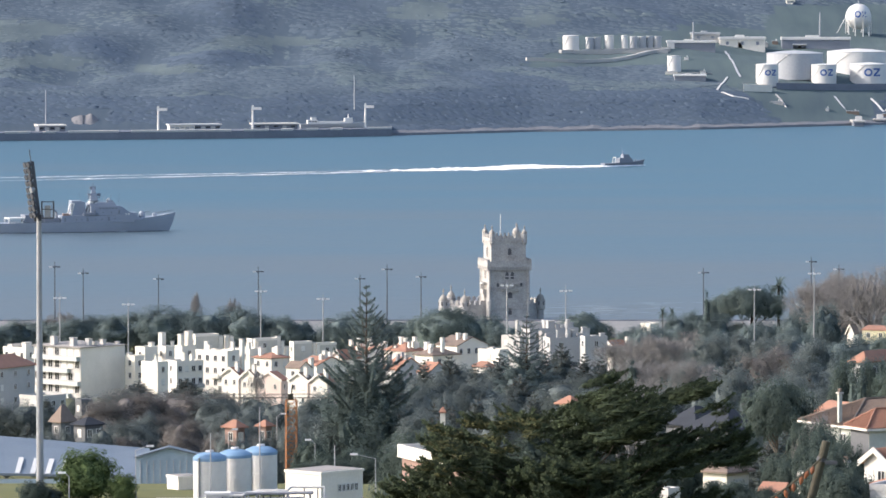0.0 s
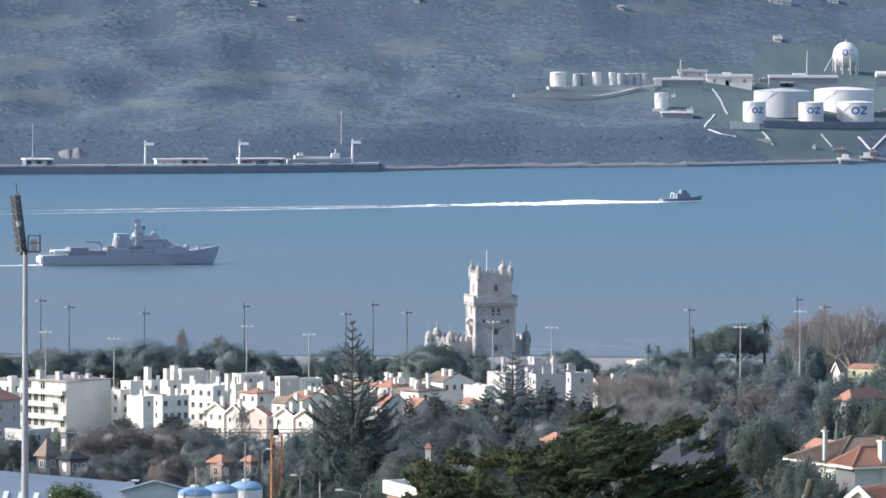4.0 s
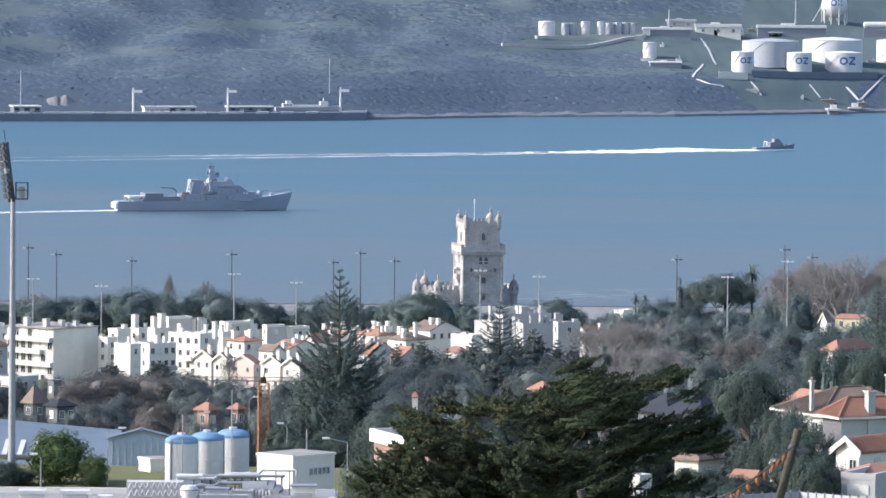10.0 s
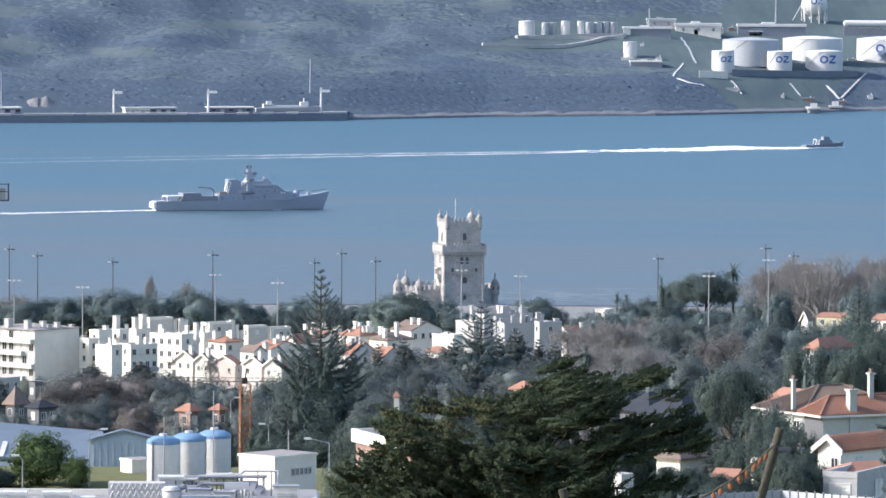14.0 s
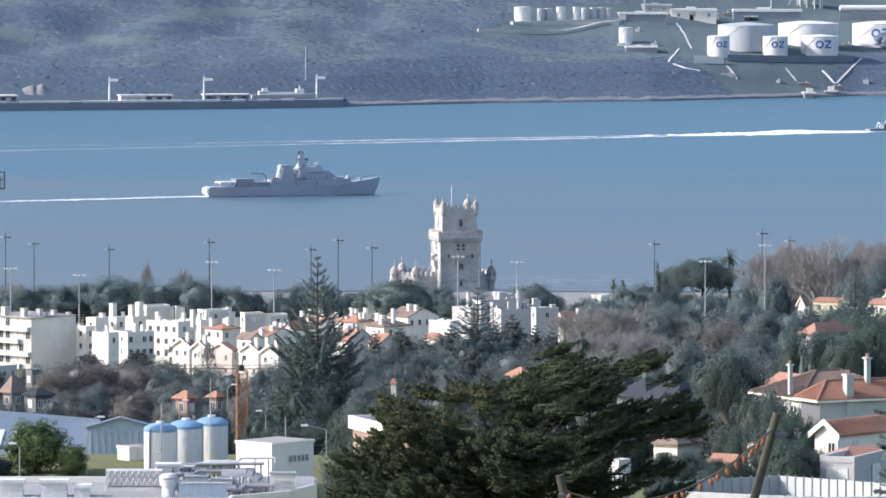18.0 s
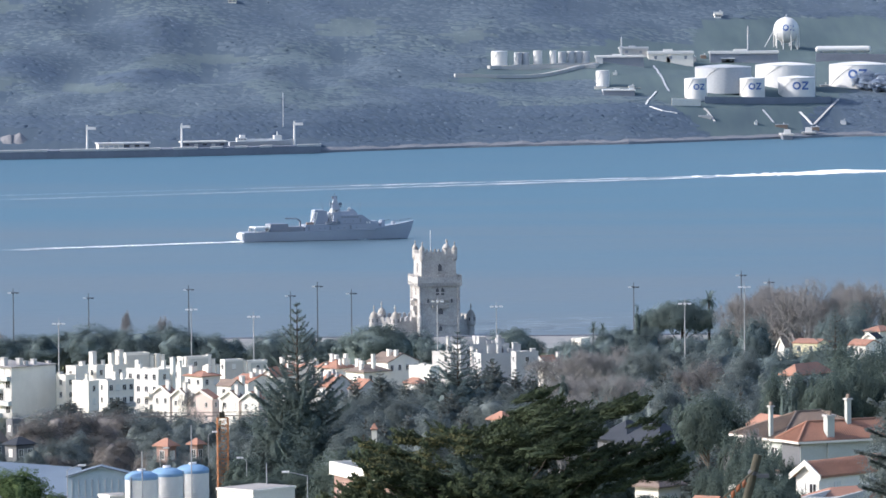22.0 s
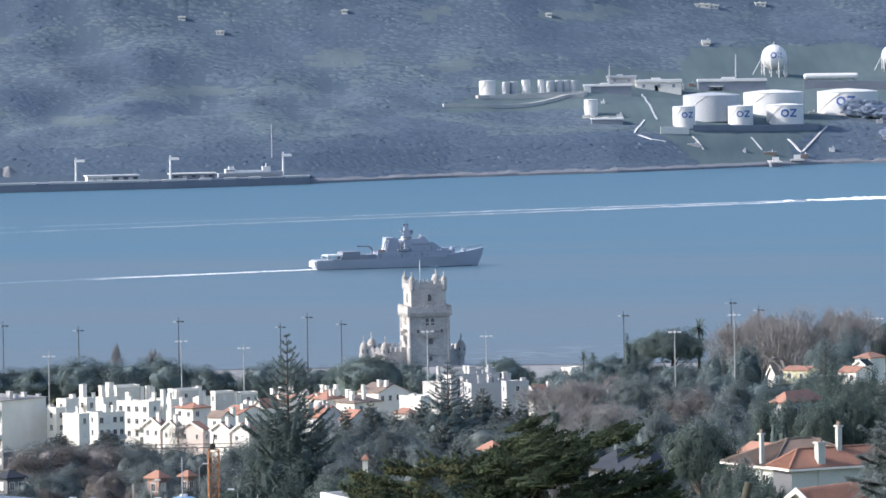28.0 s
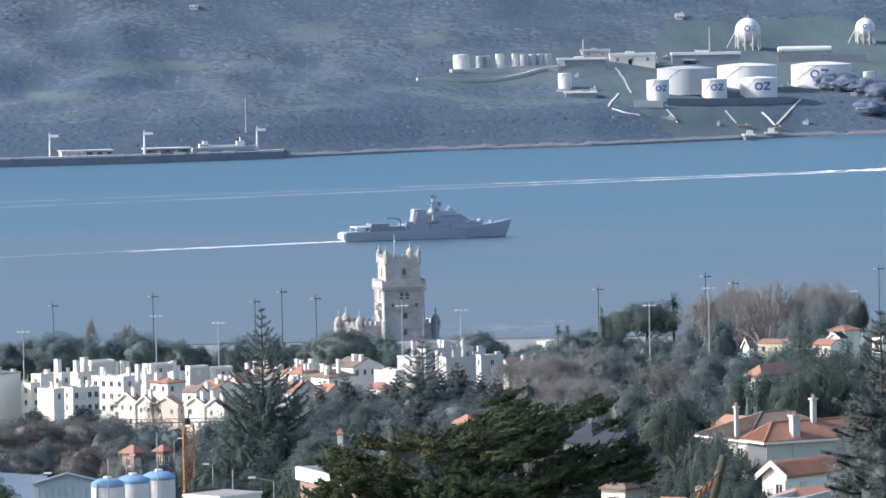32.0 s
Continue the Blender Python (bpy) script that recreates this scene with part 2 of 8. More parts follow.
NAVYD = mat("dark_ship_paint", (0.215, 0.24, 0.285), (0.165, 0.185, 0.225), 0.6, scale=0.3)
SHIPW = mat("white_ship_paint", (0.72, 0.72, 0.70), None, 0.5, scale=0.4)
SHIPO = mat("orange_paint", (0.36, 0.25, 0.21), None, 0.6, scale=0.6)
FOAM = mat("foam", (0.38, 0.45, 0.51), (0.23, 0.29, 0.345), 0.9, scale=0.2, island=0.9, bump=0)
FOAMB = mat("fresh_foam", (0.90, 0.92, 0.94), (0.72, 0.76, 0.8), 0.9, scale=0.2, island=0.6, bump=0)
TANKW = mat("white_tank_paint", (0.66, 0.655, 0.635), (0.54, 0.54, 0.53), 0.6, scale=0.08)
# for grey parts, and for tanks whose shade is put into the paint
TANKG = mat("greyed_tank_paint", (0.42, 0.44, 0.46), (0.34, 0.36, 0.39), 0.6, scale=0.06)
LOGOB = mat("blue_lettering_paint", (0.07, 0.14, 0.36), None, 0.6, bump=0)
CONCRETE = mat("concrete", (0.50, 0.485, 0.465), (0.37, 0.36, 0.35), 0.9, scale=0.1)
QUAY = mat("dark_quay_wall", (0.19, 0.21, 0.25), (0.14, 0.155, 0.19), 0.9, scale=0.08)
DARKW = mat("dark_terminal_wall", (0.25, 0.27, 0.315), (0.19, 0.21, 0.25), 0.8, scale=0.1)
BLUE = mat("blue_cap_paint", (0.20, 0.33, 0.48), (0.14, 0.25, 0.39), 0.6, scale=0.8)
HALLR = mat("blue_grey_sheet_roof", (0.145, 0.178, 0.222), (0.112, 0.142, 0.18), 0.5, scale=0.15)
HALLW = mat("pale_blue_sheet_wall", (0.34, 0.42, 0.50), (0.28, 0.36, 0.43), 0.5, scale=0.15)
CRANE = mat("orange_crane_paint", (0.38, 0.165, 0.07), (0.26, 0.115, 0.055), 0.6, scale=1)
WOOD = mat("weathered_wood", (0.085, 0.08, 0.058), (0.045, 0.043, 0.034), 0.9, scale=1.5)
ORANGE = mat("orange_lantern", (0.30, 0.11, 0.05), (0.18, 0.07, 0.04), 0.7, scale=5, objvar=0.8)


# ---- geometry ----
class Geo:
    def __init__(self):
        self.v, self.f = [], []

    def add(self, v, f, m=None):
        k = len(self.v)
        self.v += [tuple(m @ Vector(p)) if m else tuple(p) for p in v]
        self.f += [tuple(i + k for i in q) for q in f]
        return self

    def box(self, x0, x1, y0, y1, z0, z1, m=None, taper=0.0):
        t = taper
        v = [(x0, y0, z0), (x1, y0, z0), (x1, y1, z0), (x0, y1, z0), (x0 + t, y0 + t, z1), (x1 - t, y0 + t, z1), (x1 - t, y1 - t, z1), (x0 + t, y1 - t, z1)]
        return self.add(v, [(3, 2, 1, 0), (4, 5, 6, 7), (0, 1, 5, 4), (1, 2, 6, 5), (2, 3, 7, 6), (3, 0, 4, 7)], m)

    def lathe(self, rings, n=16, m=None, cap=True):
        """rings: (radius, z) from the bottom up."""
        v, f = [], []
        for r, z in rings:
            v += [(r * math.cos(2 * math.pi * i / n), r * math.sin(2 * math.pi * i / n), z) for i in range(n)]
        for k in range(len(rings) - 1):
            f += [(k * n + i, k * n + (i + 1) % n, (k + 1) * n + (i + 1) % n, (k + 1) * n + i) for i in range(n)]
        if cap:
            f += [tuple(range(n))[::-1], tuple((len(rings) - 1) * n + i for i in range(n))]
        return self.add(v, f, m)

    def rod(self, p, q, r, r2=None, n=6):
        p, q = Vector(p), Vector(q)
        m = Matrix.Translation(p) @ (q - p).to_track_quat("Z", "Y").to_matrix().to_4x4()
        return self.lathe([(r, 0), (r if r2 is None else r2, (q - p).length)], n, m)

    def prism(self, outline, z0, z1, m=None):
        """An upright prism over an outline of (x, y)."""
        n = len(outline)
        v = [(x, y, z0) for x, y in outline] + [(x, y, z1) for x, y in outline]
        f = [tuple(range(n))[::-1], tuple(range(n, 2 * n))] + [(i, (i + 1) % n, n + (i + 1) % n, n + i) for i in range(n)]
        return self.add(v, f, m)

    def side(self, outline, y0, y1, m=None):
        """A slab whose outline of (x, z) runs from y0 to y1."""
        n = len(outline)
        v = [(x, y0, z) for x, z in outline] + [(x, y1, z) for x, z in outline]
        f = [tuple(range(n)), tuple(range(n, 2 * n))[::-1]] + [((i + 1) % n, i, n + i, n + (i + 1) % n) for i in range(n)]
        return self.add(v, f, m)

    def loft(self, loops, m=None):
        n = len(loops[0])
        v = [p for lo in loops for p in lo]
        f = [(k * n + i, k * n + (i + 1) % n, (k + 1) * n + (i + 1) % n, (k + 1) * n + i) for k in range(len(loops) - 1) for i in range(n)]
        f += [tuple(range(n))[::-1], tuple((len(loops) - 1) * n + i for i in range(n))]
        return self.add(v, f, m)

    def mesh(self, name, material, smooth=False):
        me = bpy.data.meshes.new(name)
        me.from_pydata(self.v, [], self.f)
        me.materials.append(material)
        if smooth:
            me.shade_smooth()
            me.set_sharp_from_angle(angle=radians(28))
        me.update()
        return me


def part(name, geo, material, parent=None, label="", smooth=False):
    """One mesh object under a thing or a part."""
    me = geo if isinstance(geo, bpy.types.Mesh) else geo.mesh(name, material, smooth)
    ob = new(name, me)
    ob.parent = parent
    return tagged(ob, label)


def thing(name, m, label, category, group=""):
    ob = new(name)
    ob.matrix_basis = m if isinstance(m, Matrix) else Matrix.Translation(m)
    ob.empty_display_size = 0.5
    return tagged(ob, label, category, group)


def cards(name, V, material, packed=0):
    """A mesh of many separate small four-sided leaves; V is (n, 4, 3); the last ones, packed close, let no light
    through and carry a painted inner shade.
    """
    n = len(V)
    me = bpy.data.meshes.new(name)
    me.vertices.add(4 * n)
    me.vertices.foreach_set("co", np.ascontiguousarray(V, dtype=np.float32).ravel())
    me.loops.add(4 * n)
    me.loops.foreach_set("vertex_index", np.arange(4 * n, dtype=np.int32))
    me.polygons.add(n)
    me.polygons.foreach_set("loop_start", np.arange(0, 4 * n, 4, dtype=np.int32))
    me.materials.append(material)
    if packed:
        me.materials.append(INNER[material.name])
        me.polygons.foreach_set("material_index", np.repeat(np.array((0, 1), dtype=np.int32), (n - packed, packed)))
    me.update(calc_edges=True)
    return me


def leaves(rng, centres, radii, count, size, flat=1.0, lean=0.0, middle=None):
    """Small leaf quads strewn in balls round the centres, turned outward from the middle of the crown."""
    c = np.repeat(np.asarray(centres, float), count, axis=0)
    r = np.repeat(np.asarray(radii, float), count)[:, None]
    n = len(c)
    d = rng.normal(size=(n, 3))
    d /= np.linalg.norm(d, axis=1)[:, None]
    o = d * 0.6 + rng.normal(0, 0.2, (n, 3)) + np.array((0, 0, lean))
    d *= rng.uniform(0.35, 1.0, (n, 1)) ** 0.5 * r
    d[:, 2] *= flat
    p = c + d
    if middle is not None:
        k = p - np.asarray(middle, float)
        o += 1.7 * k / (np.linalg.norm(k, axis=1)[:, None] + 1e-6)
    o /= np.linalg.norm(o, axis=1)[:, None]
    u = np.cross(o, rng.normal(size=(n, 3)))
    u /= np.linalg.norm(u, axis=1)[:, None]
    w = np.cross(o, u)
    s = size * rng.uniform(0.5, 1.2, (n, 1))
    return np.stack([p - u * s * 0.5, p + w * s * 0.4, p + u * s * 0.5, p - w * s * 0.4], axis=1)


def lump(centre, rx, ry, rz, seed, floor=-1.0, n=18, m=10, rough=0.18, turn=0.0):
    """The dense inside of a crown: an uneven closed ball of separate quads."""
    P = np.zeros((m + 1, n, 3))
    ca, sa = math.cos(turn), math.sin(turn)
    for j in range(m + 1):
        t = -math.pi / 2 + math.pi * j / m
        for i in range(n):
            a = 2 * math.pi * i / n
            v = math.sin(t)
            v = math.copysign(abs(v) ** 0.6, v) if rough < 0.1 else v
            d = (math.cos(a) * math.cos(t), math.sin(a) * math.cos(t), max(floor, v))
            k = 1 + rough * noise.noise((d[0] * 2 + seed, d[1] * 2, d[2] * 2)) * 1.6
            x, y = d[0] * rx * k, d[1] * ry * k
            P[j, i] = (centre[0] + x * ca - y * sa, centre[1] + x * sa + y * ca, centre[2] + d[2] * rz * k)
    Q = np.roll(P, -1, axis=1)
    return np.stack([P[:-1], Q[:-1], Q[1:], P[1:]], axis=2).reshape(-1, 4, 3)


# the open ground of the tank farm and two meadows, outlined in view pixels
YARD = ((872, 114), (905, 98), (948, 88), (952, 62), (1130, 58), (1182, 44), (1312, 58), (1324, 13), (1631, 13), (1700, 40), (1780, 60), (1780, 120), (1640, 126), (1592, 142), (1546, 162), (1512, 188), (1488, 240), (1352, 244), (1318, 204), (1268, 162), (1232, 148), (1140, 140), (1128, 116), (900, 119))
FIELDS = (((-160, 84), (60, 84), (142, 92), (128, 104), (60, 110), (-160, 110)), ((-160, 20), (40, 26), (96, 40), (40, 58), (-160, 60)), ((330, 60), (420, 52), (520, 64), (470, 78), (360, 74)), ((-60, -40), (90, -48), (150, -30), (60, -18)),
          ((640, 10), (700, -6), (770, 4), (740, 30), (670, 28)), ((860, 30), (930, 22), (960, 38), (900, 48)), ((180, 112), (300, 104), (330, 116), (240, 124)), ((1040, -50), (1180, -66), (1260, -50), (1130, -36)), ((820, -62), (900, -72), (930, -56), (850, -48)))


def inside(u, v, poly):
    hit = False
    for (ax, ay), (bx, by) in zip(poly, poly[1:] + poly[:1]):
        if (ay > v) != (by > v) and u < ax + (v - ay) * (bx - ax) / (by - ay):
            hit = not hit
    return hit


def far_zone(x, y, z):
    """0 mixed wood, 1 meadow or scrub, 2 the tank farm's grass, 3 dark pine wood, 4 low light wood."""
    px = 784 + (x / y - 0.004679) / 9.8167e-5
    py = 441 + ((EYE - z) / y - 0.053695) / 9.8295e-5
    px, py = px - 0.013 * (py - 441), py + 0.0126 * (px - 784)
    if inside(px + 9 * noise.noise((x * 0.06, y * 0.06, 6.0)), py + 3 * noise.noise((x * 0.05, y * 0.05, 8.0)), YARD):
        return 2
    jx, jy = px + 34 * noise.noise((x * 0.03, y * 0.03, 2.0)), py + 8 * noise.noise((x * 0.03, y * 0.03, 4.0))
    for f in FIELDS:
        if inside(jx, jy, f):
            return 1
    s = y - coast(x)
    if s < 105 + 25 * noise.noise((x * 0.02, 0, 3.0)) or noise.noise((x * 0.009, y * 0.007, 14.0)) < -0.28:
        return 3
    return 4 if noise.noise((x * 0.010, y * 0.008, 21.0)) + 0.3 * noise.noise((x * 0.05, y * 0.04, 5.0)) > 0.16 else 0


# ---- ground, water ----
def build_ground():
    xs = sorted(set(list(range(-2600, -500, 150)) + list(range(-500, 560, 12)) + list(range(560, 2700, 150))))
    ys = sorted(set(list(range(-400, 200, 50)) + list(range(200, 1940, 14)) + [1944, 1950, 1954, 1958, 1962, 1970] + list(range(2000, 3600, 100))
                    + list(range(3600, 3820, 40)) + list(range(3820, 5000, 10)) + list(range(5000, 6600, 100))))
    g = Geo()
    for y in ys:
        g.v += [(x, y, land(x, y)) for x in xs]
    n = len(xs)
    g.f = [(j * n + i, j * n + i + 1, (j + 1) * n + i + 1, (j + 1) * n + i) for j in range(len(ys) - 1) for i in range(n - 1)]
    m = mat("grass_and_earth", (0.165, 0.168, 0.080), (0.120, 0.128, 0.066), 0.95, scale=0.012, fine=14, bump=0.4, spec=0.1)
    me = g.mesh("ground", m, True)
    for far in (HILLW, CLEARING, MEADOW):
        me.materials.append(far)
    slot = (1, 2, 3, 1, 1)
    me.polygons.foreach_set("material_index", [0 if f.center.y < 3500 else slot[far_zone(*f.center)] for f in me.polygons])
    ob = part("ground", me, m)
    tagged(ob, "grassy sloping ground falling to the river and hills beyond", "ground", kind="structure")


def build_water():
    m = bpy.data.materials.new("river_water")
    m.use_nodes = True
    n, l = m.node_tree.nodes, m.node_tree.links
    p = n["Principled BSDF"]
    co = n.new("ShaderNodeTexCoord")
    mp = n.new("ShaderNodeMapping")
    mp.inputs["Scale"].default_value = (0.006, 0.02, 1)
    l.new(co.outputs["Object"], mp.inputs[0])
    big = n.new("ShaderNodeTexNoise")
    big.inputs["Scale"].default_value, big.inputs["Detail"].default_value = 0.35, 4
    l.new(mp.outputs[0], big.inputs["Vector"])
    mix = n.new("ShaderNodeMix")
    mix.data_type = "RGBA"
    # greyer colour toward the near bank, bluer farther out
    mix.inputs[6].default_value, mix.inputs[7].default_value = (0.091, 0.120, 0.142, 1), (0.046, 0.114, 0.160, 1)
    sep, rng = n.new("ShaderNodeSeparateXYZ"), n.new("ShaderNodeMapRange")
    l.new(co.outputs["Object"], sep.inputs[0])
    l.new(sep.outputs["Y"], rng.inputs["Value"])
    rng.inputs["From Min"].default_value, rng.inputs["From Max"].default_value = 2100, 3300
    rng.inputs["To Min"].default_value, rng.inputs["To Max"].default_value = -0.8, 0.25
    tot = n.new("ShaderNodeMath")
    tot.operation, tot.use_clamp = "ADD", True
    l.new(rng.outputs[0], tot.inputs[0])
    sc = n.new("ShaderNodeMath")
    sc.operation = "MULTIPLY"
    sc.inputs[1].default_value = 1.6
    l.new(big.outputs["Fac"], sc.inputs[0])
    # long lanes of smoother and rougher water, their sheen painted into the colour
    lane, lmap, lmul = n.new("ShaderNodeTexNoise"), n.new("ShaderNodeMapping"), n.new("ShaderNodeMath")
    lmap.inputs["Scale"].default_value = (0.0007, 0.011, 1)
    lmap.inputs["Rotation"].default_value = (0, 0, radians(-3))
    lane.inputs["Scale"].default_value, lane.inputs["Detail"].default_value = 1.0, 5
    l.new(co.outputs["Object"], lmap.inputs[0])
    l.new(lmap.outputs[0], lane.inputs["Vector"])
    lmul.operation = "MULTIPLY_ADD"
    lmul.inputs[1].default_value = 1.3
    l.new(lane.outputs["Fac"], lmul.inputs[0])
    l.new(sc.outputs[0], lmul.inputs[2])
    low = n.new("ShaderNodeMath")
    low.operation = "SUBTRACT"
    low.inputs[1].default_value = 0.65
    l.new(lmul.outputs[0], low.inputs[0])
    l.new(low.outputs[0], tot.inputs[1])
    l.new(tot.outputs[0], mix.inputs[0])
    l.new(mix.outputs[2], p.inputs["Base Color"])
    rip = n.new("ShaderNodeTexNoise")
    rip.inputs["Scale"].default_value, rip.inputs["Detail"].default_value = 0.12, 6
    l.new(co.outputs["Object"], rip.inputs["Vector"])
    bp = n.new("ShaderNodeBump")
    bp.inputs["Strength"].default_value, bp.inputs["Distance"].default_value = 0.5, 1.0
    l.new(rip.outputs["Fac"], bp.inputs["Height"])
    l.new(bp.outputs[0], p.inputs["Normal"])
    p.inputs["Roughness"].default_value, p.inputs["Specular IOR Level"].default_value = 0.45, 0.3
    g = Geo()
    g.add([(-2600, 1950, 0), (2600, 1950, 0), (2600, 4800, 0), (-2600, 4800, 0)], [(0, 1, 2, 3)])
    tagged(part("water", g, m), "calm blue river water with faint ripples", "river", kind="structure")


build_ground()
build_water()


# ---- the far shore ----
def build_far_woods():
    """The wooded hills: hazed crowns of many sizes side by side, flattened to soften their shading, thinning to scrub
    in the open patches.
    """
    rng = np.random.default_rng(44)
    P = []
    s = 4.0
    while s < 900:
        step = 5.4 if s < 420 else 7.5
        for x in np.arange(-430, 560, 4.8 if s < 420 else 6.4):
            cx, cs = x + rng.uniform(-2.8, 2.8), s + rng.uniform(-3.2, 3.2)
            cy = coast(cx) + cs
            if cx < -35 and cs < 38:
                continue
            z = land(cx, cy)
            kind = far_zone(cx, cy, z)
            if cs < 70 and 66 < 784 + (cx / cy - 0.004679) / 9.8167e-5 - 5 < 142:
                continue
            if kind == 2 or kind == 1 and rng.random() < 0.62:
                continue
            big = noise.noise((cx * 0.016, cy * 0.012, 9.0))
            r = rng.uniform(1.7, 4.9) * (1 + 0.3 * big)
            h = rng.uniform(0.12, 0.34) * (1 + 0.3 * big)
            if kind == 1:
                r, h = r * 0.6, h * 0.7
            elif kind == 3:
                h *= 0.9
            elif kind == 4:
                h *= 0.85
            P.append((cx, cy, z, r, h, kind, (land(cx + 4, cy) - land(cx - 4, cy)) / 8, (land(cx, cy + 4) - land(cx, cy - 4)) / 8))
        s += step
    P = np.array(P)
    n, rings = 8, ((-0.15, 1.0), (0.45, 0.70), (0.88, 0.30))
    N = len(P)
    a = np.arange(n) * 2 * math.pi / n
    V = np.zeros((N, len(rings) * n + 1, 3))
    turn = rng.uniform(0, 6.28, (N, 1))
    for k, (f, w) in enumerate(rings):
        g = w * P[:, 3:4] * (1 + rng.normal(0, 0.2, (N, n)))
        V[:, k * n:(k + 1) * n, 0] = P[:, 0:1] + g * np.cos(a + turn)
        V[:, k * n:(k + 1) * n, 1] = P[:, 1:2] + g * np.sin(a + turn)
        V[:, k * n:(k + 1) * n, 2] = P[:, 2:3] + P[:, 4:5] * (f + rng.normal(0, 0.07, (N, n)))
    V[:, -1, 0:2] = P[:, 0:2] + rng.normal(0, 0.4, (N, 2))
    V[:, -1, 2] = P[:, 2] + P[:, 4]
    # the crowns lean with the slope that they cover
    V[:, :, 2] += (V[:, :, 0] - P[:, 0:1]) * P[:, 6:7] + (V[:, :, 1] - P[:, 1:2]) * P[:, 7:8]
    F = []
    for k in range(len(rings) - 1):
        F += [(k * n + i, k * n + (i + 1) % n, (k + 1) * n + (i + 1) % n, (k + 1) * n + i) for i in range(n)]
    T = [((len(rings) - 1) * n + i, (len(rings) - 1) * n + (i + 1) % n, len(rings) * n) for i in range(n)]
    off = (np.arange(N) * (len(rings) * n + 1))[:, None, None]
    Q, R = (np.array(F)[None] + off).reshape(-1, 4), (np.array(T)[None] + off).reshape(-1, 3)
    me = bpy.data.meshes.new("far_woodland")
    me.vertices.add(V.size // 3)
    me.vertices.foreach_set("co", V.astype(np.float32).ravel())
    me.loops.add(Q.size + R.size)
    me.loops.foreach_set("vertex_index", np.concatenate([Q.ravel(), R.ravel()]).astype(np.int32))
    me.polygons.add(len(Q) + len(R))
    me.polygons.foreach_set("loop_start", np.concatenate([np.arange(len(Q)) * 4, Q.size + np.arange(len(R)) * 3]).astype(np.int32))
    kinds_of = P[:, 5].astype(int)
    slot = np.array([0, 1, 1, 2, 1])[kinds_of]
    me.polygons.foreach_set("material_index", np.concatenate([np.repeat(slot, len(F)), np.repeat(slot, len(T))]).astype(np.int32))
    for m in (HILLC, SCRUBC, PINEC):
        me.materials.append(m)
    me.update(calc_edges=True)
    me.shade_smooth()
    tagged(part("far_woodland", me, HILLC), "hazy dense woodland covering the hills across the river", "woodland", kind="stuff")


build_far_woods()


def strip(name, pts, width, label, material, lift=0.5, category="path", group=""):
    """A narrow way laid over the far slope through pixel positions of the camera's view."""
    q = [meets(x, y) for x, y in pts]
    t = thing(name, q[0], label, category, group)
    pts3 = [q[0]]
    for a, b in zip(q, q[1:]):
        m = max(1, int((b - a).length / 12))
        pts3 += [a.lerp(b, (i + 1) / m) for i in range(m)]
    pts3 = [Vector((p.x, p.y, land(p.x, p.y) + lift)) - q[0] for p in pts3]
    loops = []
    for i, p in enumerate(pts3):
        e = pts3[min(i + 1, len(pts3) - 1)] - pts3[max(i - 1, 0)]
        d = Vector((-e.y, e.x, 0)).normalized() * width * 0.22
        dn = Vector((0, 0, lift + 1.0))
        loops.append([p - d, p + d, p + d - dn, p - d - dn])
    g = Geo().loft(loops)
    part("surface", g, material, t)
    return t


for pts, w, lab, m in (([(948, 93), (1000, 93), (1060, 92), (1142, 91)], 6, "pale concrete road along the terrace", CONCRETE),
                       ([(888, 106), (960, 110), (1040, 110), (1085, 102), (1140, 93)], 7, "pale service road up to the terrace", CONCRETE),
                       ([(1240, 94), (1252, 112), (1266, 140)], 3, "pale pipe run down the slope", TANKG),
                       ([(1225, 163), (1243, 140)], 3, "white conveyor on the slope", TANKW),
                       ([(1233, 166), (1255, 174), (1280, 180)], 6, "white bare bank of the loading ramp", TANKW),
                       ([(1328, 172), (1346, 196)], 3, "grey pipe run down to the shore", CONCRETE),
                       ([(1497, 182), (1506, 192), (1518, 206)], 4, "white ramp down to the jetty", TANKW),
                       ([(1522, 204), (1550, 176), (1566, 160)], 4, "pale pipe run up the slope", CONCRETE),
                       ([(1145, 133), (1215, 133)], 5, "pale yard edge", CONCRETE),
                       ([(1432, 176), (1450, 200)], 2.5, "grey pipe run down to the shore", TANKG),
                       ([(1270, 152), (1320, 160), (1560, 162)], 3, "retaining wall below the tanks", QUAY)):
    strip("terrace_road" if "road" in lab else "pipe_run" if "pipe" in lab else "ramp", pts, w, lab + " of the fuel terminal", m, 2.4 if "road" in lab else 0.5, "road" if "road" in lab else "pipe run")


def small_pier(x, y, w, label):
    p = sight(x, y, 4000)
    d = EYE * 4000 / (EYE - p.z)
    p = sight(x, y, d)
    k = d / 10187.0
    t = thing("pier_head", (p.x, d, 0), label, "pier", "pier heads of the terminal")
    part("deck", Geo().box(-w * k / 2, w * k / 2, -4, 26, 3.0, 4.2), CONCRETE, t)
    part("block", Geo().box(-w * k / 2 + 1, w * k / 2 - 1, -3, 24, -3, 3.0), QUAY, t)
    part("cabin", Geo().box(-2, 2.5, 3, 7, 4.2, 7.2), TANKW, t)


small_pier(1293, 222, 50, "long low stone pier head at the shore")
small_pier(1474, 229, 22, "pale pier head with a small cabin")
small_pier(1512, 226, 24, "pale pier head with pipework")
small_pier(*(1671, 224), 20, "pale pier head with a small cabin")


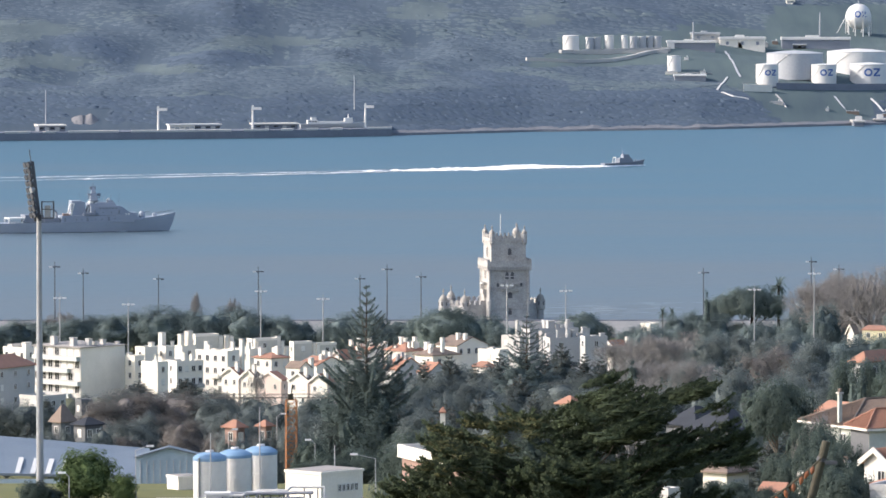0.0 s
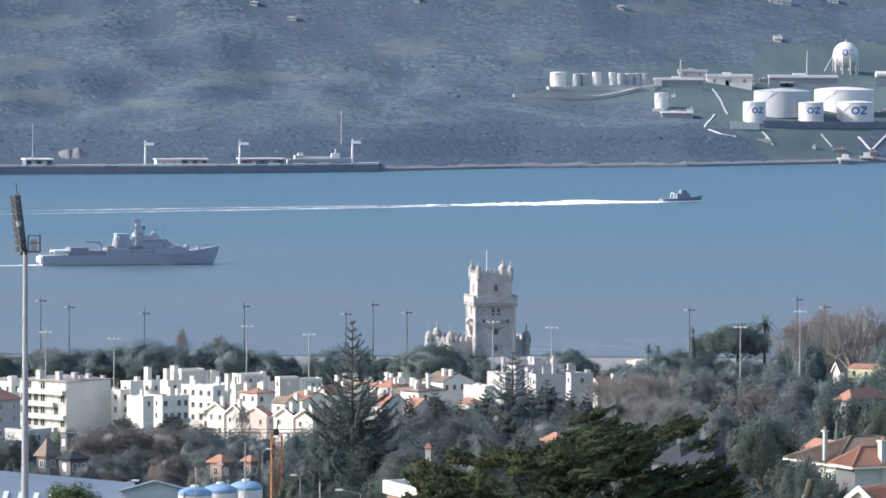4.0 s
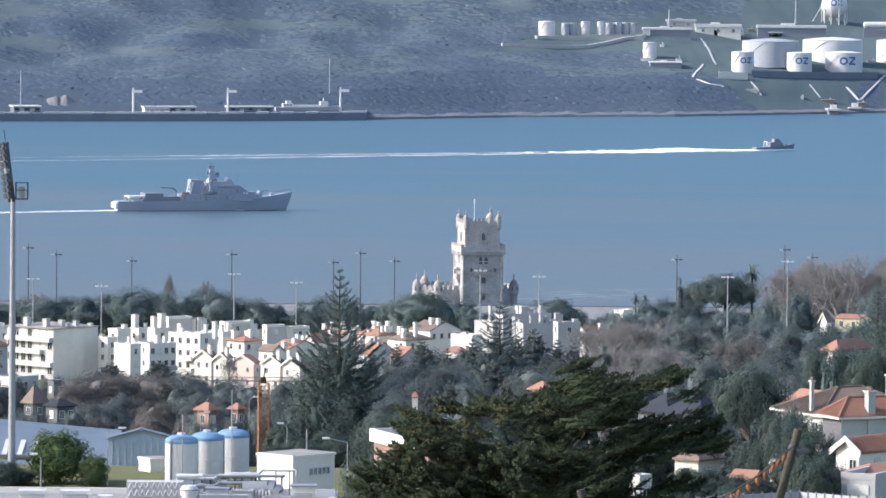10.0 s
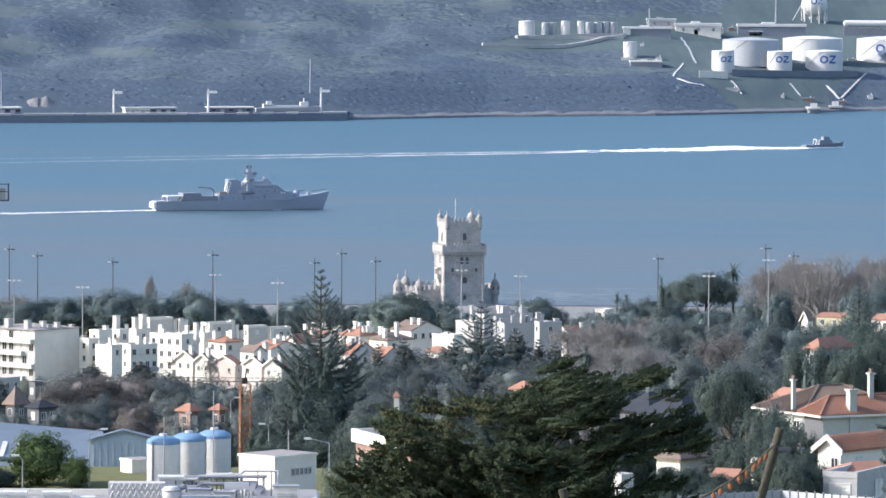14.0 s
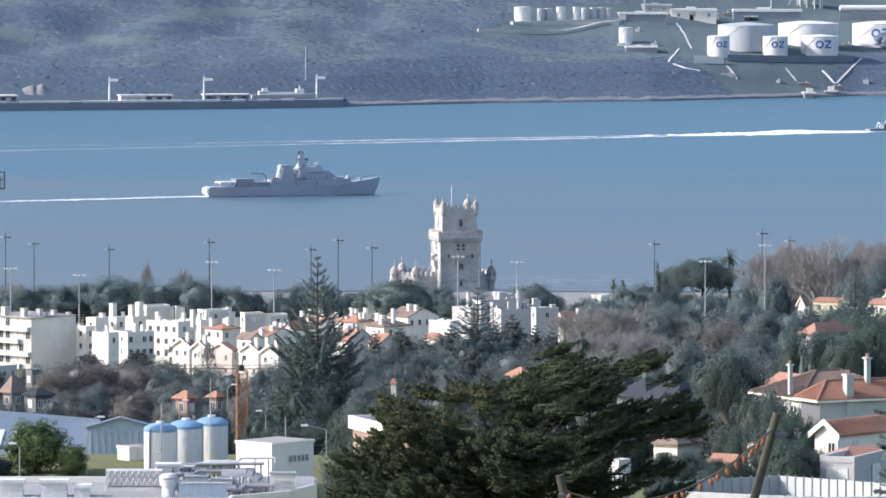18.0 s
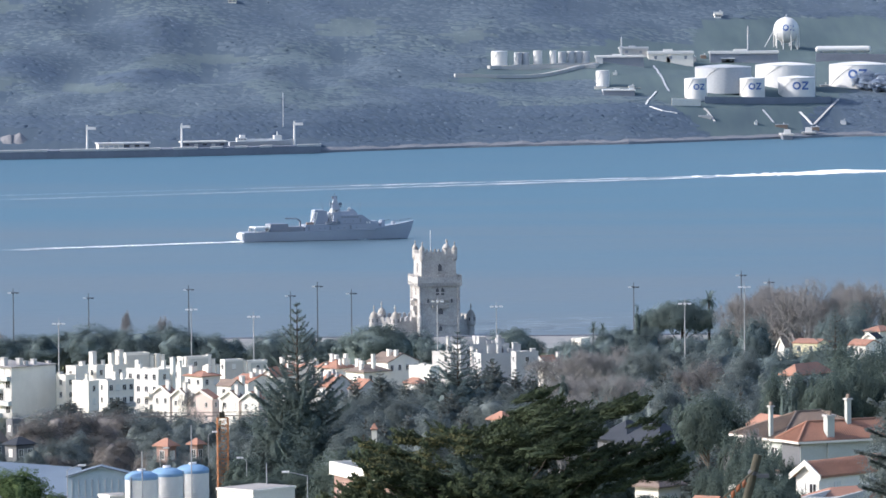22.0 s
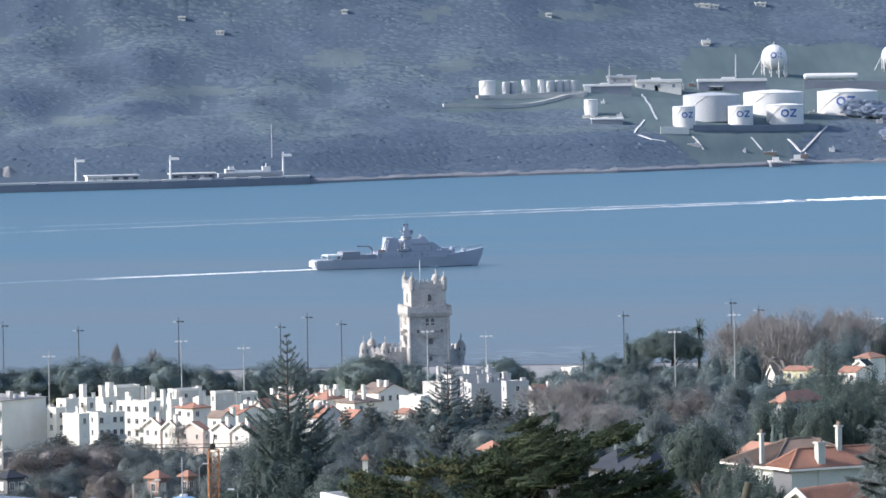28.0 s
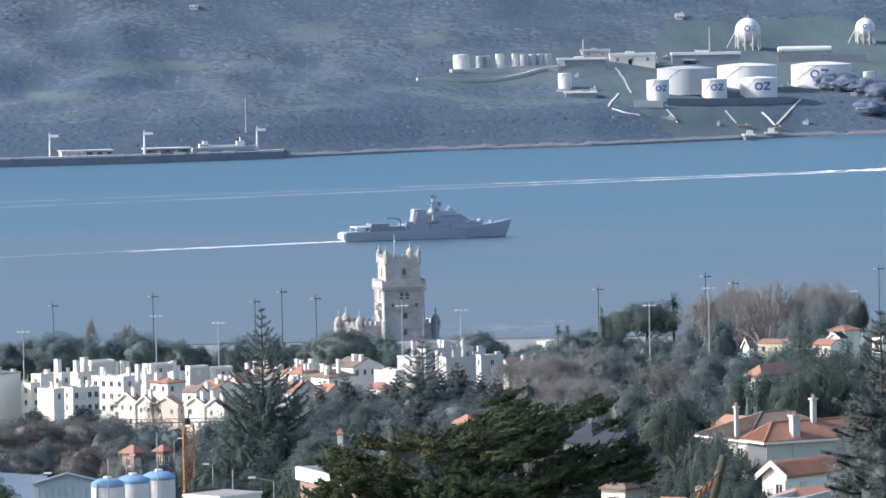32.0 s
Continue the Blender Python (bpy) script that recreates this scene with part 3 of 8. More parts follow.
def tank(name, x, y, px, top, label, material=TANKW, logo=True, logo_turn=0.0, d=None):
    """A storage tank px wide in the camera's view, foot at y and rim at top."""
    p = meets(x, y) if d is None else sight(x, y, d)
    k = p.y / 10187.0
    r, h = px * k / 2, (y - top) * k
    t = thing(name, p, label, "storage tank", "tanks of the fuel terminal")
    part("shell", Geo().lathe([(r, -3), (r, h * 0.5), (r, h)], 40), material, t, smooth=True)
    part("roof", Geo().lathe([(r * 1.01, h), (r * 0.98, h + 0.25), (r * 0.5, h + r * 0.07), (0.2, h + r * 0.1)], 40), material, t, smooth=True)
    part("rim", Geo().lathe([(r + 0.12, h - 0.35), (r + 0.12, h)], 40), TANKG, t)
    st = Geo().loft([[((r + q) * math.cos(-2.9 + i * 0.045), (r + q) * math.sin(-2.9 + i * 0.045), h * i / 24 + z) for q, z in ((0.05, -0.2), (0.4, -0.2), (0.4, 0.2), (0.05, 0.2))] for i in range(25)])
    part("stair", st, TANKW, t)
    if logo:
        lg = Geo()
        lh = min(h * 0.45, r * 0.55)
        zc = h * 0.58

        def on(u, v):
            a = -math.pi / 2 + logo_turn + u / r
            return ((r + 0.12) * math.cos(a), (r + 0.12) * math.sin(a), zc + v)
        # a ring and a zigzag of three strokes
        n = 20
        for i in range(n):
            a, b = 2 * math.pi * i / n, 2 * math.pi * (i + 1) / n
            q = [on(-lh * 0.62 + math.cos(w) * lh * f, math.sin(w) * lh * f * 0.95) for w, f in ((a, 0.5), (b, 0.5), (b, 0.28), (a, 0.28))]
            lg.add(q, [(0, 1, 2, 3)])
        w = lh * 0.2
        for (u0, v0, u1, v1) in ((0, 0.3, 0.85, 0.3), (0, -0.47, 0.85, -0.47)):
            us = [lh * (u0 + (u1 - u0) * j / 4) for j in range(5)]
            for a, b in zip(us, us[1:]):
                lg.add([on(a, v0 * lh), on(b, v0 * lh), on(b, v0 * lh + w), on(a, v0 * lh + w)], [(0, 1, 2, 3)])
        for i in range(6):
            a, b = i / 6, (i + 1) / 6
            lg.add([on(0.57 * lh * a, lh * (0.6 * a - 0.3)), on((0.28 + 0.57 * a) * lh, lh * (0.6 * a - 0.3)), on((0.28 + 0.57 * b) * lh, lh * (0.6 * b - 0.3)), on(0.57 * lh * b, lh * (0.6 * b - 0.3))], [(0, 1, 2, 3)])
        part("painted_mark", lg, LOGOB, t, "blue painted mark")
    return t


def gas_sphere(x, y, px, top):
    p = meets(x, y)
    k = p.y / 10187.0
    h = (y - top) * k
    r = px * k / 2
    t = thing("gas_sphere", p, "white spherical gas tank on a ring of legs", "gas tank", "tanks of the fuel terminal")
    zc = h - r
    part("sphere", Geo().lathe([(max(0.05, r * math.sin(math.pi * i / 18)), zc - r * math.cos(math.pi * i / 18)) for i in range(19)], 32), TANKW, t, smooth=True)
    for i in range(10):
        a = 2 * math.pi * i / 10
        q = (r * 0.97 * math.cos(a), r * 0.97 * math.sin(a))
        part("leg", Geo().rod((*q, -2), (*q, zc), 0.45, n=8), TANKW, t)
    part("top_platform", Geo().lathe([(1.6, h), (1.6, h + 0.2)], 12).lathe([(0.5, h), (0.5, h + 2.2)], 8), TANKG, t)
    part("stair", Geo().rod((-r * 1.7, -1, 0), (-r * 0.9, -1, zc + 1), 0.35, n=4), TANKG, t)
    lg = Geo()
    c = Vector((r * 0.55, -r * 0.82, zc + r * 0.18))
    for i in range(16):
        q = []
        for w, f in ((i, 1), (i + 1, 1), (i + 1, 0.55), (i, 0.55)):
            a = 2 * math.pi * w / 16
            d = Vector((-0.1 + 0.22 * f * math.cos(a), -0.85, 0.18 + 0.24 * f * math.sin(a))).normalized() * (r + 0.06)
            q.append(d + Vector((0, 0, zc)))
        lg.add(q, [(0, 1, 2, 3)])
    for pts in (((0.2, 0.4), (0.55, 0.4), (0.55, 0.3), (0.2, 0.3)), ((0.2, 0.05), (0.55, 0.05), (0.55, -0.05), (0.2, -0.05)), ((0.2, 0.05), (0.33, 0.05), (0.55, 0.3), (0.42, 0.3))):
        q = [Vector((u, -0.85, v)).normalized() * (r + 0.06) + Vector((0, 0, zc)) for u, v in pts]
        lg.add(q, [(0, 1, 2, 3)])
    part("painted_mark", lg, LOGOB, t, "blue painted mark")
    return t


# lower row, upper row, western group
tank("storage_tank", 1313, 153, 40, 119, "small white fuel tank with a blue mark", logo_turn=0.35)
tank("storage_tank", 1413, 153, 45, 121, "small white fuel tank with a blue mark", logo_turn=0.25)
tank("storage_tank", 1492, 153, 66, 120, "white fuel tank with a blue mark", logo_turn=0.2)
# shade of this tank put into a greyer paint
tank("storage_tank", 1362, 138, 100, 99, "wide fuel tank, its shade painted grey", TANKG, logo=False)
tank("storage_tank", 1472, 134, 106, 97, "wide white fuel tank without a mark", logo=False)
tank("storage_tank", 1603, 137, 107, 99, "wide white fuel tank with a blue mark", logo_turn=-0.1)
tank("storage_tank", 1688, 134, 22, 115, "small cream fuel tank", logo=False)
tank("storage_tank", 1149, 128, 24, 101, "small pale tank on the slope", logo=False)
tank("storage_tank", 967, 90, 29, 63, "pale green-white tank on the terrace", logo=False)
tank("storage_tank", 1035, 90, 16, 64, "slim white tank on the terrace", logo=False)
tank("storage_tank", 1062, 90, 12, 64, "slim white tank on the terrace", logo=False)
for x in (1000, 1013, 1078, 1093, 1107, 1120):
    # greyer paint holds the shade of these tanks
    tank("storage_tank", x, 88, 14, 66, "slim tank on the terrace, its shade painted grey", TANKG, logo=False)
gas_sphere(1475, 67, 46, 13)
gas_sphere(1683, 64, 36, 20)


def shed(name, x0, x1, y, top, depth, label, wall=WHITE, roof=TANKW, d=None, group="buildings of the fuel terminal", lean=0.0):
    """A low long building with a slightly pitched roof, windows along its front."""
    p = meets((x0 + x1) / 2, y) if d is None else sight((x0 + x1) / 2, y, d)
    k = p.y / 10187.0
    w, h = (x1 - x0) * k / 2, (y - top) * k
    t = thing(name, Matrix.Translation(p) @ Matrix.Rotation(lean, 4, "Z"), label, "building", group)
    part("wall", Geo().box(-w, w, 0, depth, -3, h * 0.75), wall, t)
    part("roof", Geo().box(-w - 0.6, w + 0.6, -1.0, depth + 0.8, h * 0.75, h * 0.97).box(-w * 0.3, w * 0.1, depth * 0.3, depth * 0.7, h * 0.97, h * 1.12), roof, t)
    n = max(2, int(w / 4.5))
    for i in range(n):
        u = -w + (i + 0.5) * 2 * w / n
        part("window", Geo().box(u - 1.1, u + 1.1, -0.05, 0.02, h * 0.3, h * 0.58), DARKW, t)
    return t


shed("terminal_building", 1138, 1222, 90, 74, 14, "long dark low building with a pale roof", DARKW)
shed("terminal_building", 1180, 1230, 76, 60, 14, "grey block behind the low building", GREYW, TANKG)
shed("terminal_building", 1230, 1310, 89, 68, 16, "white building with a long pale canopy", WHITE)
shed("terminal_building", 1340, 1460, 92, 71, 12, "dark building under a long white roof", DARKW)
shed("terminal_building", 1360, 1382, 92, 83, 6, "small white annexe of the terminal", WHITE)
shed("terminal_building", 1150, 1205, 145, 134, 18, "shed with a flat white roof", DARKW)
def bullet_tank(x0, x1, y, top):
    p = meets((x0 + x1) / 2, y)
    k = p.y / 10187.0
    w, h = (x1 - x0) * k / 2, (y - top) * k
    r = h * 0.36
    t = thing("bullet_tank", p, "long white horizontal gas tank on dark saddles", "gas tank", "tanks of the fuel terminal")
    m = Matrix.Translation((-w, 4, h - r)) @ Matrix.Rotation(math.pi / 2, 4, "Y")
    part("shell", Geo().lathe([(r * 0.3, -r * 0.5), (r * 0.8, -r * 0.3), (r, 0), (r, 2 * w), (r * 0.8, 2 * w + r * 0.3), (r * 0.3, 2 * w + r * 0.5)], 20, m), TANKW, t, smooth=True)
    for u in (-0.85, -0.3, 0.3, 0.85):
        part("saddle", Geo().box(u * w - 0.8, u * w + 0.8, 2, 6, -4, h - r * 1.4), DARKW, t)


bullet_tank(1530, 1622, 82, 66)


def terrace_wall(pts, label, material=QUAY, thick=2.5):
    """A retaining wall whose top and foot are given at each end."""
    q = [(meets(x, foot), (foot - top) * 0.4) for x, top, foot in pts]
    o = q[0][0]
    t = thing("retaining_wall", o, label, "retaining wall", "retaining walls of the terminal")
    for (a, ha), (b, hb) in zip(q, q[1:]):
        n = max(1, int((b - a).length / 14))
        for i in range(n):
            u, v = a.lerp(b, i / n) - o, a.lerp(b, (i + 1) / n) - o
            h = ha + (hb - ha) * i / n
            part("wall_bay", Geo().add([(u.x, u.y, u.z - 5), (v.x, v.y, v.z - 5), (v.x, v.y, v.z + h), (u.x, u.y, u.z + h), (u.x, u.y + thick, u.z - 5), (v.x, v.y + thick, v.z - 5), (v.x, v.y + thick, v.z + h), (u.x, u.y + thick, u.z + h)],
                                       [(0, 1, 2, 3), (3, 2, 6, 7), (0, 3, 7, 4), (1, 5, 6, 2)]), material, t)


terrace_wall([(1329, 151) + ((1329, 163)[1],), (1455, 154) + ((1455, 166)[1],), (1552, 154) + ((1552, 166)[1],)], "blue-grey retaining wall below the tanks")
terrace_wall([(1527, 77) + ((1526, 94)[1],), (1685, 81) + ((1685, 98)[1],)], "dark terrace wall under the gas tanks")
terrace_wall([(966, 88) + ((966, 94)[1],), (1056, 90) + ((1056, 96)[1],), (1138, 90) + ((1138, 96)[1],)], "pale terrace wall below the small tanks", CONCRETE)
terrace_wall([(1271, 152) + ((1271, 165)[1],), (1322, 154) + ((1322, 167)[1],)], "cream masonry platform of a tank", CREAM)


def process_unit(x, y, w, h, label, material):
    p = meets(x, y)
    k = p.y / 10187.0
    t = thing("process_unit", p, label, "plant unit", "plant units of the terminal")
    part("casing", Geo().box(-w * k / 2, w * k / 2, 0, 4, -2, h * k), material, t)
    part("lid", Geo().box(-w * k / 2 - 0.2, w * k / 2 + 0.2, -0.2, 4.2, h * k, h * k + 0.3), TANKG, t)
    part("vent", Geo().rod((w * k * 0.2, 2, h * k), (w * k * 0.2, 2, h * k + 1.6), 0.3), TANKW, t)


for x, y, w, h, lab, m in ((1144, 88) + (12, 10, "white plant cabin", TANKW), (1361, 90) + (20, 7, "white pump house", TANKW), (1328, 84) + (10, 6, "rust-brown plant skid", TILEB), (1311, 88) + (8, 8, "pale plant skid", CONCRETE),
                           (1266, 89) + (7, 9, "white plant skid", TANKW), (1296, 88) + (14, 6, "dark plant skid", DARKW), (1381, 90) + (10, 8, "dark plant skid", DARKW), (1406, 90) + (12, 9, "rust-brown plant skid", TILEB),
                           (1200, 134) + (10, 5, "white roadside cabin", TANKW), (1145, 133) + (22, 4, "pale masonry base of a small tank", CREAM), (1171, 109) + (7, 4, "white cabin", TANKW), (1574, 205) + (9, 7, "white cabin by the shore", TANKW),
                           (1419, 202) + (5, 5, "white cabin by the shore", TANKW), (1464, 209) + (22, 6, "rust-brown landing stage hut", TILEB), (1524, 214) + (14, 6, "rust-brown landing stage hut", TILEB), (1329, 190) + (22, 4, "pale masonry base by the shore", CONCRETE),
                           (1660, 157) + (10, 6, "pale valve house", CONCRETE), (1541, 137) + (14, 3, "pale concrete footing", CONCRETE), (1356, 8) + (16, 7, "small white hut on the upper meadow", TANKW)):
    process_unit(x, y, w, h, lab + " of the fuel terminal", m)
for x, y, top in ((1183, 87) + ((1184, 39)[1],), (1407, 69) + ((1408, 24)[1],)):
    p = meets(x, y)
    h = (y - top) * 0.41
    t = thing("vent_stack", p, "slim pale lattice vent stack of the terminal", "vent stack", "stacks of the terminal")
    part("column", Geo().rod((0, 0, -1), (0, 0, h), 0.8, 0.4, 6), TANKG, t)
    part("platform", Geo().box(-1.4, 1.4, -1.4, 1.4, h * 0.6, h * 0.6 + 0.3), TANKG, t)
for x, y, w in ((1352, -57) + (26,), (1371, -54) + (16,), (1454, -56) + (18,), (498, -33) + (14,), (431, -60) + (12,), (1079, -48) + (10,), (1355, 10) + (12,), (719, -64) + (10,)):
    shed("hill_house", x - w / 2, x + w / 2, y + 2, y - 6, 7, "small white house on the far hill", WHITE, CREAM, group="houses on the far hill")


def build_surf():
    """Thin pale ripple lines on the shallows off the bank."""
    rng = np.random.default_rng(6)
    V = []
    for x, y, sx, sy, n in ((1010, 553, 60, 3.5, 70), (960, 542, 40, 2.0, 22), (1070, 547, 50, 2.0, 30), (1090, 538, 50, 2.0, 20), (900, 562, 30, 2.5, 14)):
        for _ in range(n):
            px, py = x + rng.normal(0, sx), y + rng.normal(0, sy)
            p = sight(px, py, 1000)
            d = EYE * 1000 / (EYE - p.z)
            if d < 1965:
                continue
            p = sight(px, py, d)
            a, b = rng.uniform(1.5, 6), rng.uniform(0.3, 0.9)
            V.append([(p.x - a, d, 0.06), (p.x, d - b, 0.06), (p.x + a, d, 0.06), (p.x, d + b, 0.06)])
    tagged(part("surf", cards("surf", np.array(V), FOAM), FOAM), "thin pale ripple lines on the shallows", "ripples", kind="stuff")


build_surf()


# ---- the quay under the hill ----
def build_quay():
    xs = np.linspace(-360, -35, 40)
    g, e = Geo(), Geo()
    loops = []
    for x in xs:
        y = coast(x) - 12
        loops.append([(x, y, -4), (x, y + 48, -4), (x, y + 48, 5.4), (x, y, 5.4)])
    g.loft(loops)
    for a, b in zip(xs[:-1], xs[1:]):
        ya, yb = coast(a) - 12.3, coast(b) - 12.3
        if rngq.random() < 0.8:
            e.add([(a, ya, 4.8), (b, yb, 4.8), (b, yb, 6.2), (a, ya, 6.2), (a, ya + 9, 4.8), (b, yb + 9, 4.8), (b, yb + 9, 6.2), (a, ya + 9, 6.2)],
                  [(0, 1, 2, 3), (4, 7, 6, 5), (3, 2, 6, 7), (0, 3, 7, 4), (1, 5, 6, 2)])
    q = tagged(part("quay", g, QUAY), "long dark stone quay below the wooded hill", "quay", kind="structure")
    part("coping", e, CONCRETE, q, "pale concrete edge")
    return q


def build_bank():
    """The stony foot of the far shore east of the quay."""
    xs = np.linspace(-40, 480, 90)
    loops = []
    for x in xs:
        y = coast(x) + 1.5 * noise.noise((x * 0.05, 0, 3.0))
        z = 2.6 + 1.2 * noise.noise((x * 0.09, 0, 7.0))
        loops.append([(x, y - 5, -2), (x, y + 9, -2), (x, y + 9, z + 0.6), (x, y - 2, z * 0.6)])
    tagged(part("riverbank", Geo().loft(loops), BANK), "low grey stony riverbank below the woods", "riverbank", kind="structure")


build_bank()


def build_bluff():
    """A bare rock face above the quay."""
    g, n = Geo(), 34
    o = meets(104, 212)
    for j in range(7):
        for i in range(n):
            u = i / (n - 1)
            q = meets(72 + 64 * u, 213)
            top = 10.5 * math.sin(math.pi * min(0.97, max(0.03, u))) ** 0.5 * (0.75 + 0.25 * noise.noise((u * 5, 0, 2.0)))
            f = j / 6
            g.v.append((q.x - o.x, q.y - o.y + 16 * f + 0.9 * noise.noise((u * 14, f * 4, 5.0)), q.z - o.z - 1 + (top + 1) * f + 0.25 * noise.noise((u * 20, f * 6, 9.0))))
    g.f = [(j * n + i, j * n + i + 1, (j + 1) * n + i + 1, (j + 1) * n + i) for j in range(6) for i in range(n - 1)]
    t = thing("rock_bluff", o, "pale bare rock face in the slope above the quay", "rock face")
    part("face", g, BLUFF, t, smooth=True)


build_bluff()
rngq = random.Random(3)
build_quay()


def quay_at(x):
    """A place on the quay's deck at pixel x of the camera's view."""
    p = sight(x, 220, 3900)
    y = coast(p.x) + 6
    for _ in range(3):
        p = sight(x, 220, y)
        y = coast(p.x) + 6
    return Vector((p.x, y, 5.4))


def quay_lamp(x, top):
    p = quay_at(x)
    h = (217 - top) * p.y / 10187.0
    t = thing("quay_lamp", p, "tall pale lamp mast with a one-sided head on the quay", "lamp mast", "lamp masts on the quay")
    part("mast", Geo().rod((0, 0, 0), (0, 0, h), 0.8, 0.6, 8), TANKW, t)
    part("lamp_head", Geo().box(-0.8, 6.0, -0.8, 0.8, h - 1.6, h + 0.2).box(-0.6, 0.6, -0.6, 0.6, h, h + 1.6), TANKW, t)


for x, top in ((236, 178), (403, 178), (602, 178)):
    quay_lamp(x, top)
p = quay_at(37)
t = thing("lattice_mast", p, "tall slim grey radio mast on the quay", "mast")
part("mast", Geo().rod((0, 0, 0), (0, 0, 28), 0.4, 0.25, 6), TANKG, t)
p = sight(583, 185, 4010)
t = thing("lattice_mast", (p.x, p.y, land(p.x, p.y)), "tall slender grey lattice mast on the slope", "mast")
part("mast", Geo().rod((0, 0, 0), (0, 0, sight(583, 128, 4010).z - land(p.x, p.y)), 0.42, 0.3, 6), TANKG, t)


def quay_shed(x0, x1, top, label, wall, roof, depth=9):
    p = quay_at((x0 + x1) / 2)
    k = p.y / 10187.0
    w, h = (x1 - x0) * k / 2, (217 - top) * k
    t = thing("quay_shed", Matrix.Translation(p) @ Matrix.Rotation(0.25, 4, "Z"), label, "shed", "sheds on the quay")
    part("wall", Geo().box(-w, w, 0, depth, 0, h - 0.9), wall, t)
    part("roof", Geo().box(-w - 0.8, w + 0.8, -1.2, depth + 0.8, h - 0.9, h), roof, t)
    for i in range(5):
        u = -w + (i + 0.5) * 2 * w / 5
        part("door" if i % 2 else "window", Geo().box(u - 1.4, u + 1.4, -0.06, 0.02, 0 if i % 2 else 1.4, h - 1.8), (TANKG if wall is WHITE else GLASS) if i % 2 == 0 else GREYW, t)


quay_shed(256, 301, 206, "pale open-fronted quay shed", WHITE, TANKW)
quay_shed(302, 346, 206, "dark quay shed with a pale roof edge", DARKW, TANKW)
quay_shed(404, 483, 206, "long red-brown shed with a white roof", QUAY, WHITE)
quay_shed(25, 72, 205, "small white-roofed hut on the quay", QUAY, WHITE, 14)
# a grey moored ship, set on the quay deck to fit the camera's view
p = quay_at(548)
t = thing("laid_up_boat", Matrix.Translation(p) @ Matrix.Rotation(0.22, 4, "Z"), "light grey and white moored ship, set on the quay deck to fit the view", "boat")
part("hull", Geo().loft([[(x, 6 - w * 0.5, 0), (x, 6 + w * 0.5, 0), (x, 6 + w, z2), (x, 6 - w, z2)] for x, w, z2 in ((-23, 3, 3.0), (-10, 3.6, 3.0), (10, 3.6, 3.3), (17, 2.2, 3.7), (22, 0.3, 4.3))]), TANKG, t)
part("deckhouse", Geo().box(-18, -11, 3.6, 8.4, 3, 5.6).box(-11, 8, 3.8, 8.2, 3, 4.6).box(-15.5, -12, 4.4, 7.6, 5.6, 7.4), TANKW, t)
part("wheelhouse", Geo().box(8, 13.4, 3.8, 8.2, 3.2, 7.0), TANKW, t)
for u in (-16.5, -14.5, -12.5):
    part("window", Geo().box(u - 0.6, u + 0.6, 3.52, 3.6, 4.2, 5.0), GLASS, t)
part("mast", Geo().rod((10.6, 6, 7), (10.6, 6, 9.6), 0.5, 0.35), SHIPW, t)


# ---- the old tower in the river ----
def dome(g, x, y, z, r, n=10, h=1.0):
    m = Matrix.Translation((x, y, z))
    g.lathe([(r * 1.16, -0.15), (r * 1.16, 0.12), (r * 0.98, 0.15), (r * 0.93, r * 0.4 * h), (r * 0.7, r * 0.78 * h), (r * 0.34, r * 1.02 * h), (0.2, r * 1.12 * h), (0.18, r * 1.5 * h), (0.34, r * 1.65 * h), (0.08, r * 2.3 * h)], n, m)


def merlons(t, w, z, step, width, hgt, thick=0.5):
    """Pointed shield merlons round a square parapet of half width w, each a part."""
    n = int(2 * w / step)
    for k in range(4):
        m = Matrix.Rotation(k * math.pi / 2, 4, "Z")
        for i in range(n):
            u = -w + (i + 0.5) * 2 * w / n
            part("merlon", Geo().side([(u - width / 2, z), (u + width / 2, z), (u + width / 2, z + hgt * 0.65), (u, z + hgt), (u - width / 2, z + hgt * 0.65)], -w, -w + thick, m), STONE, t)


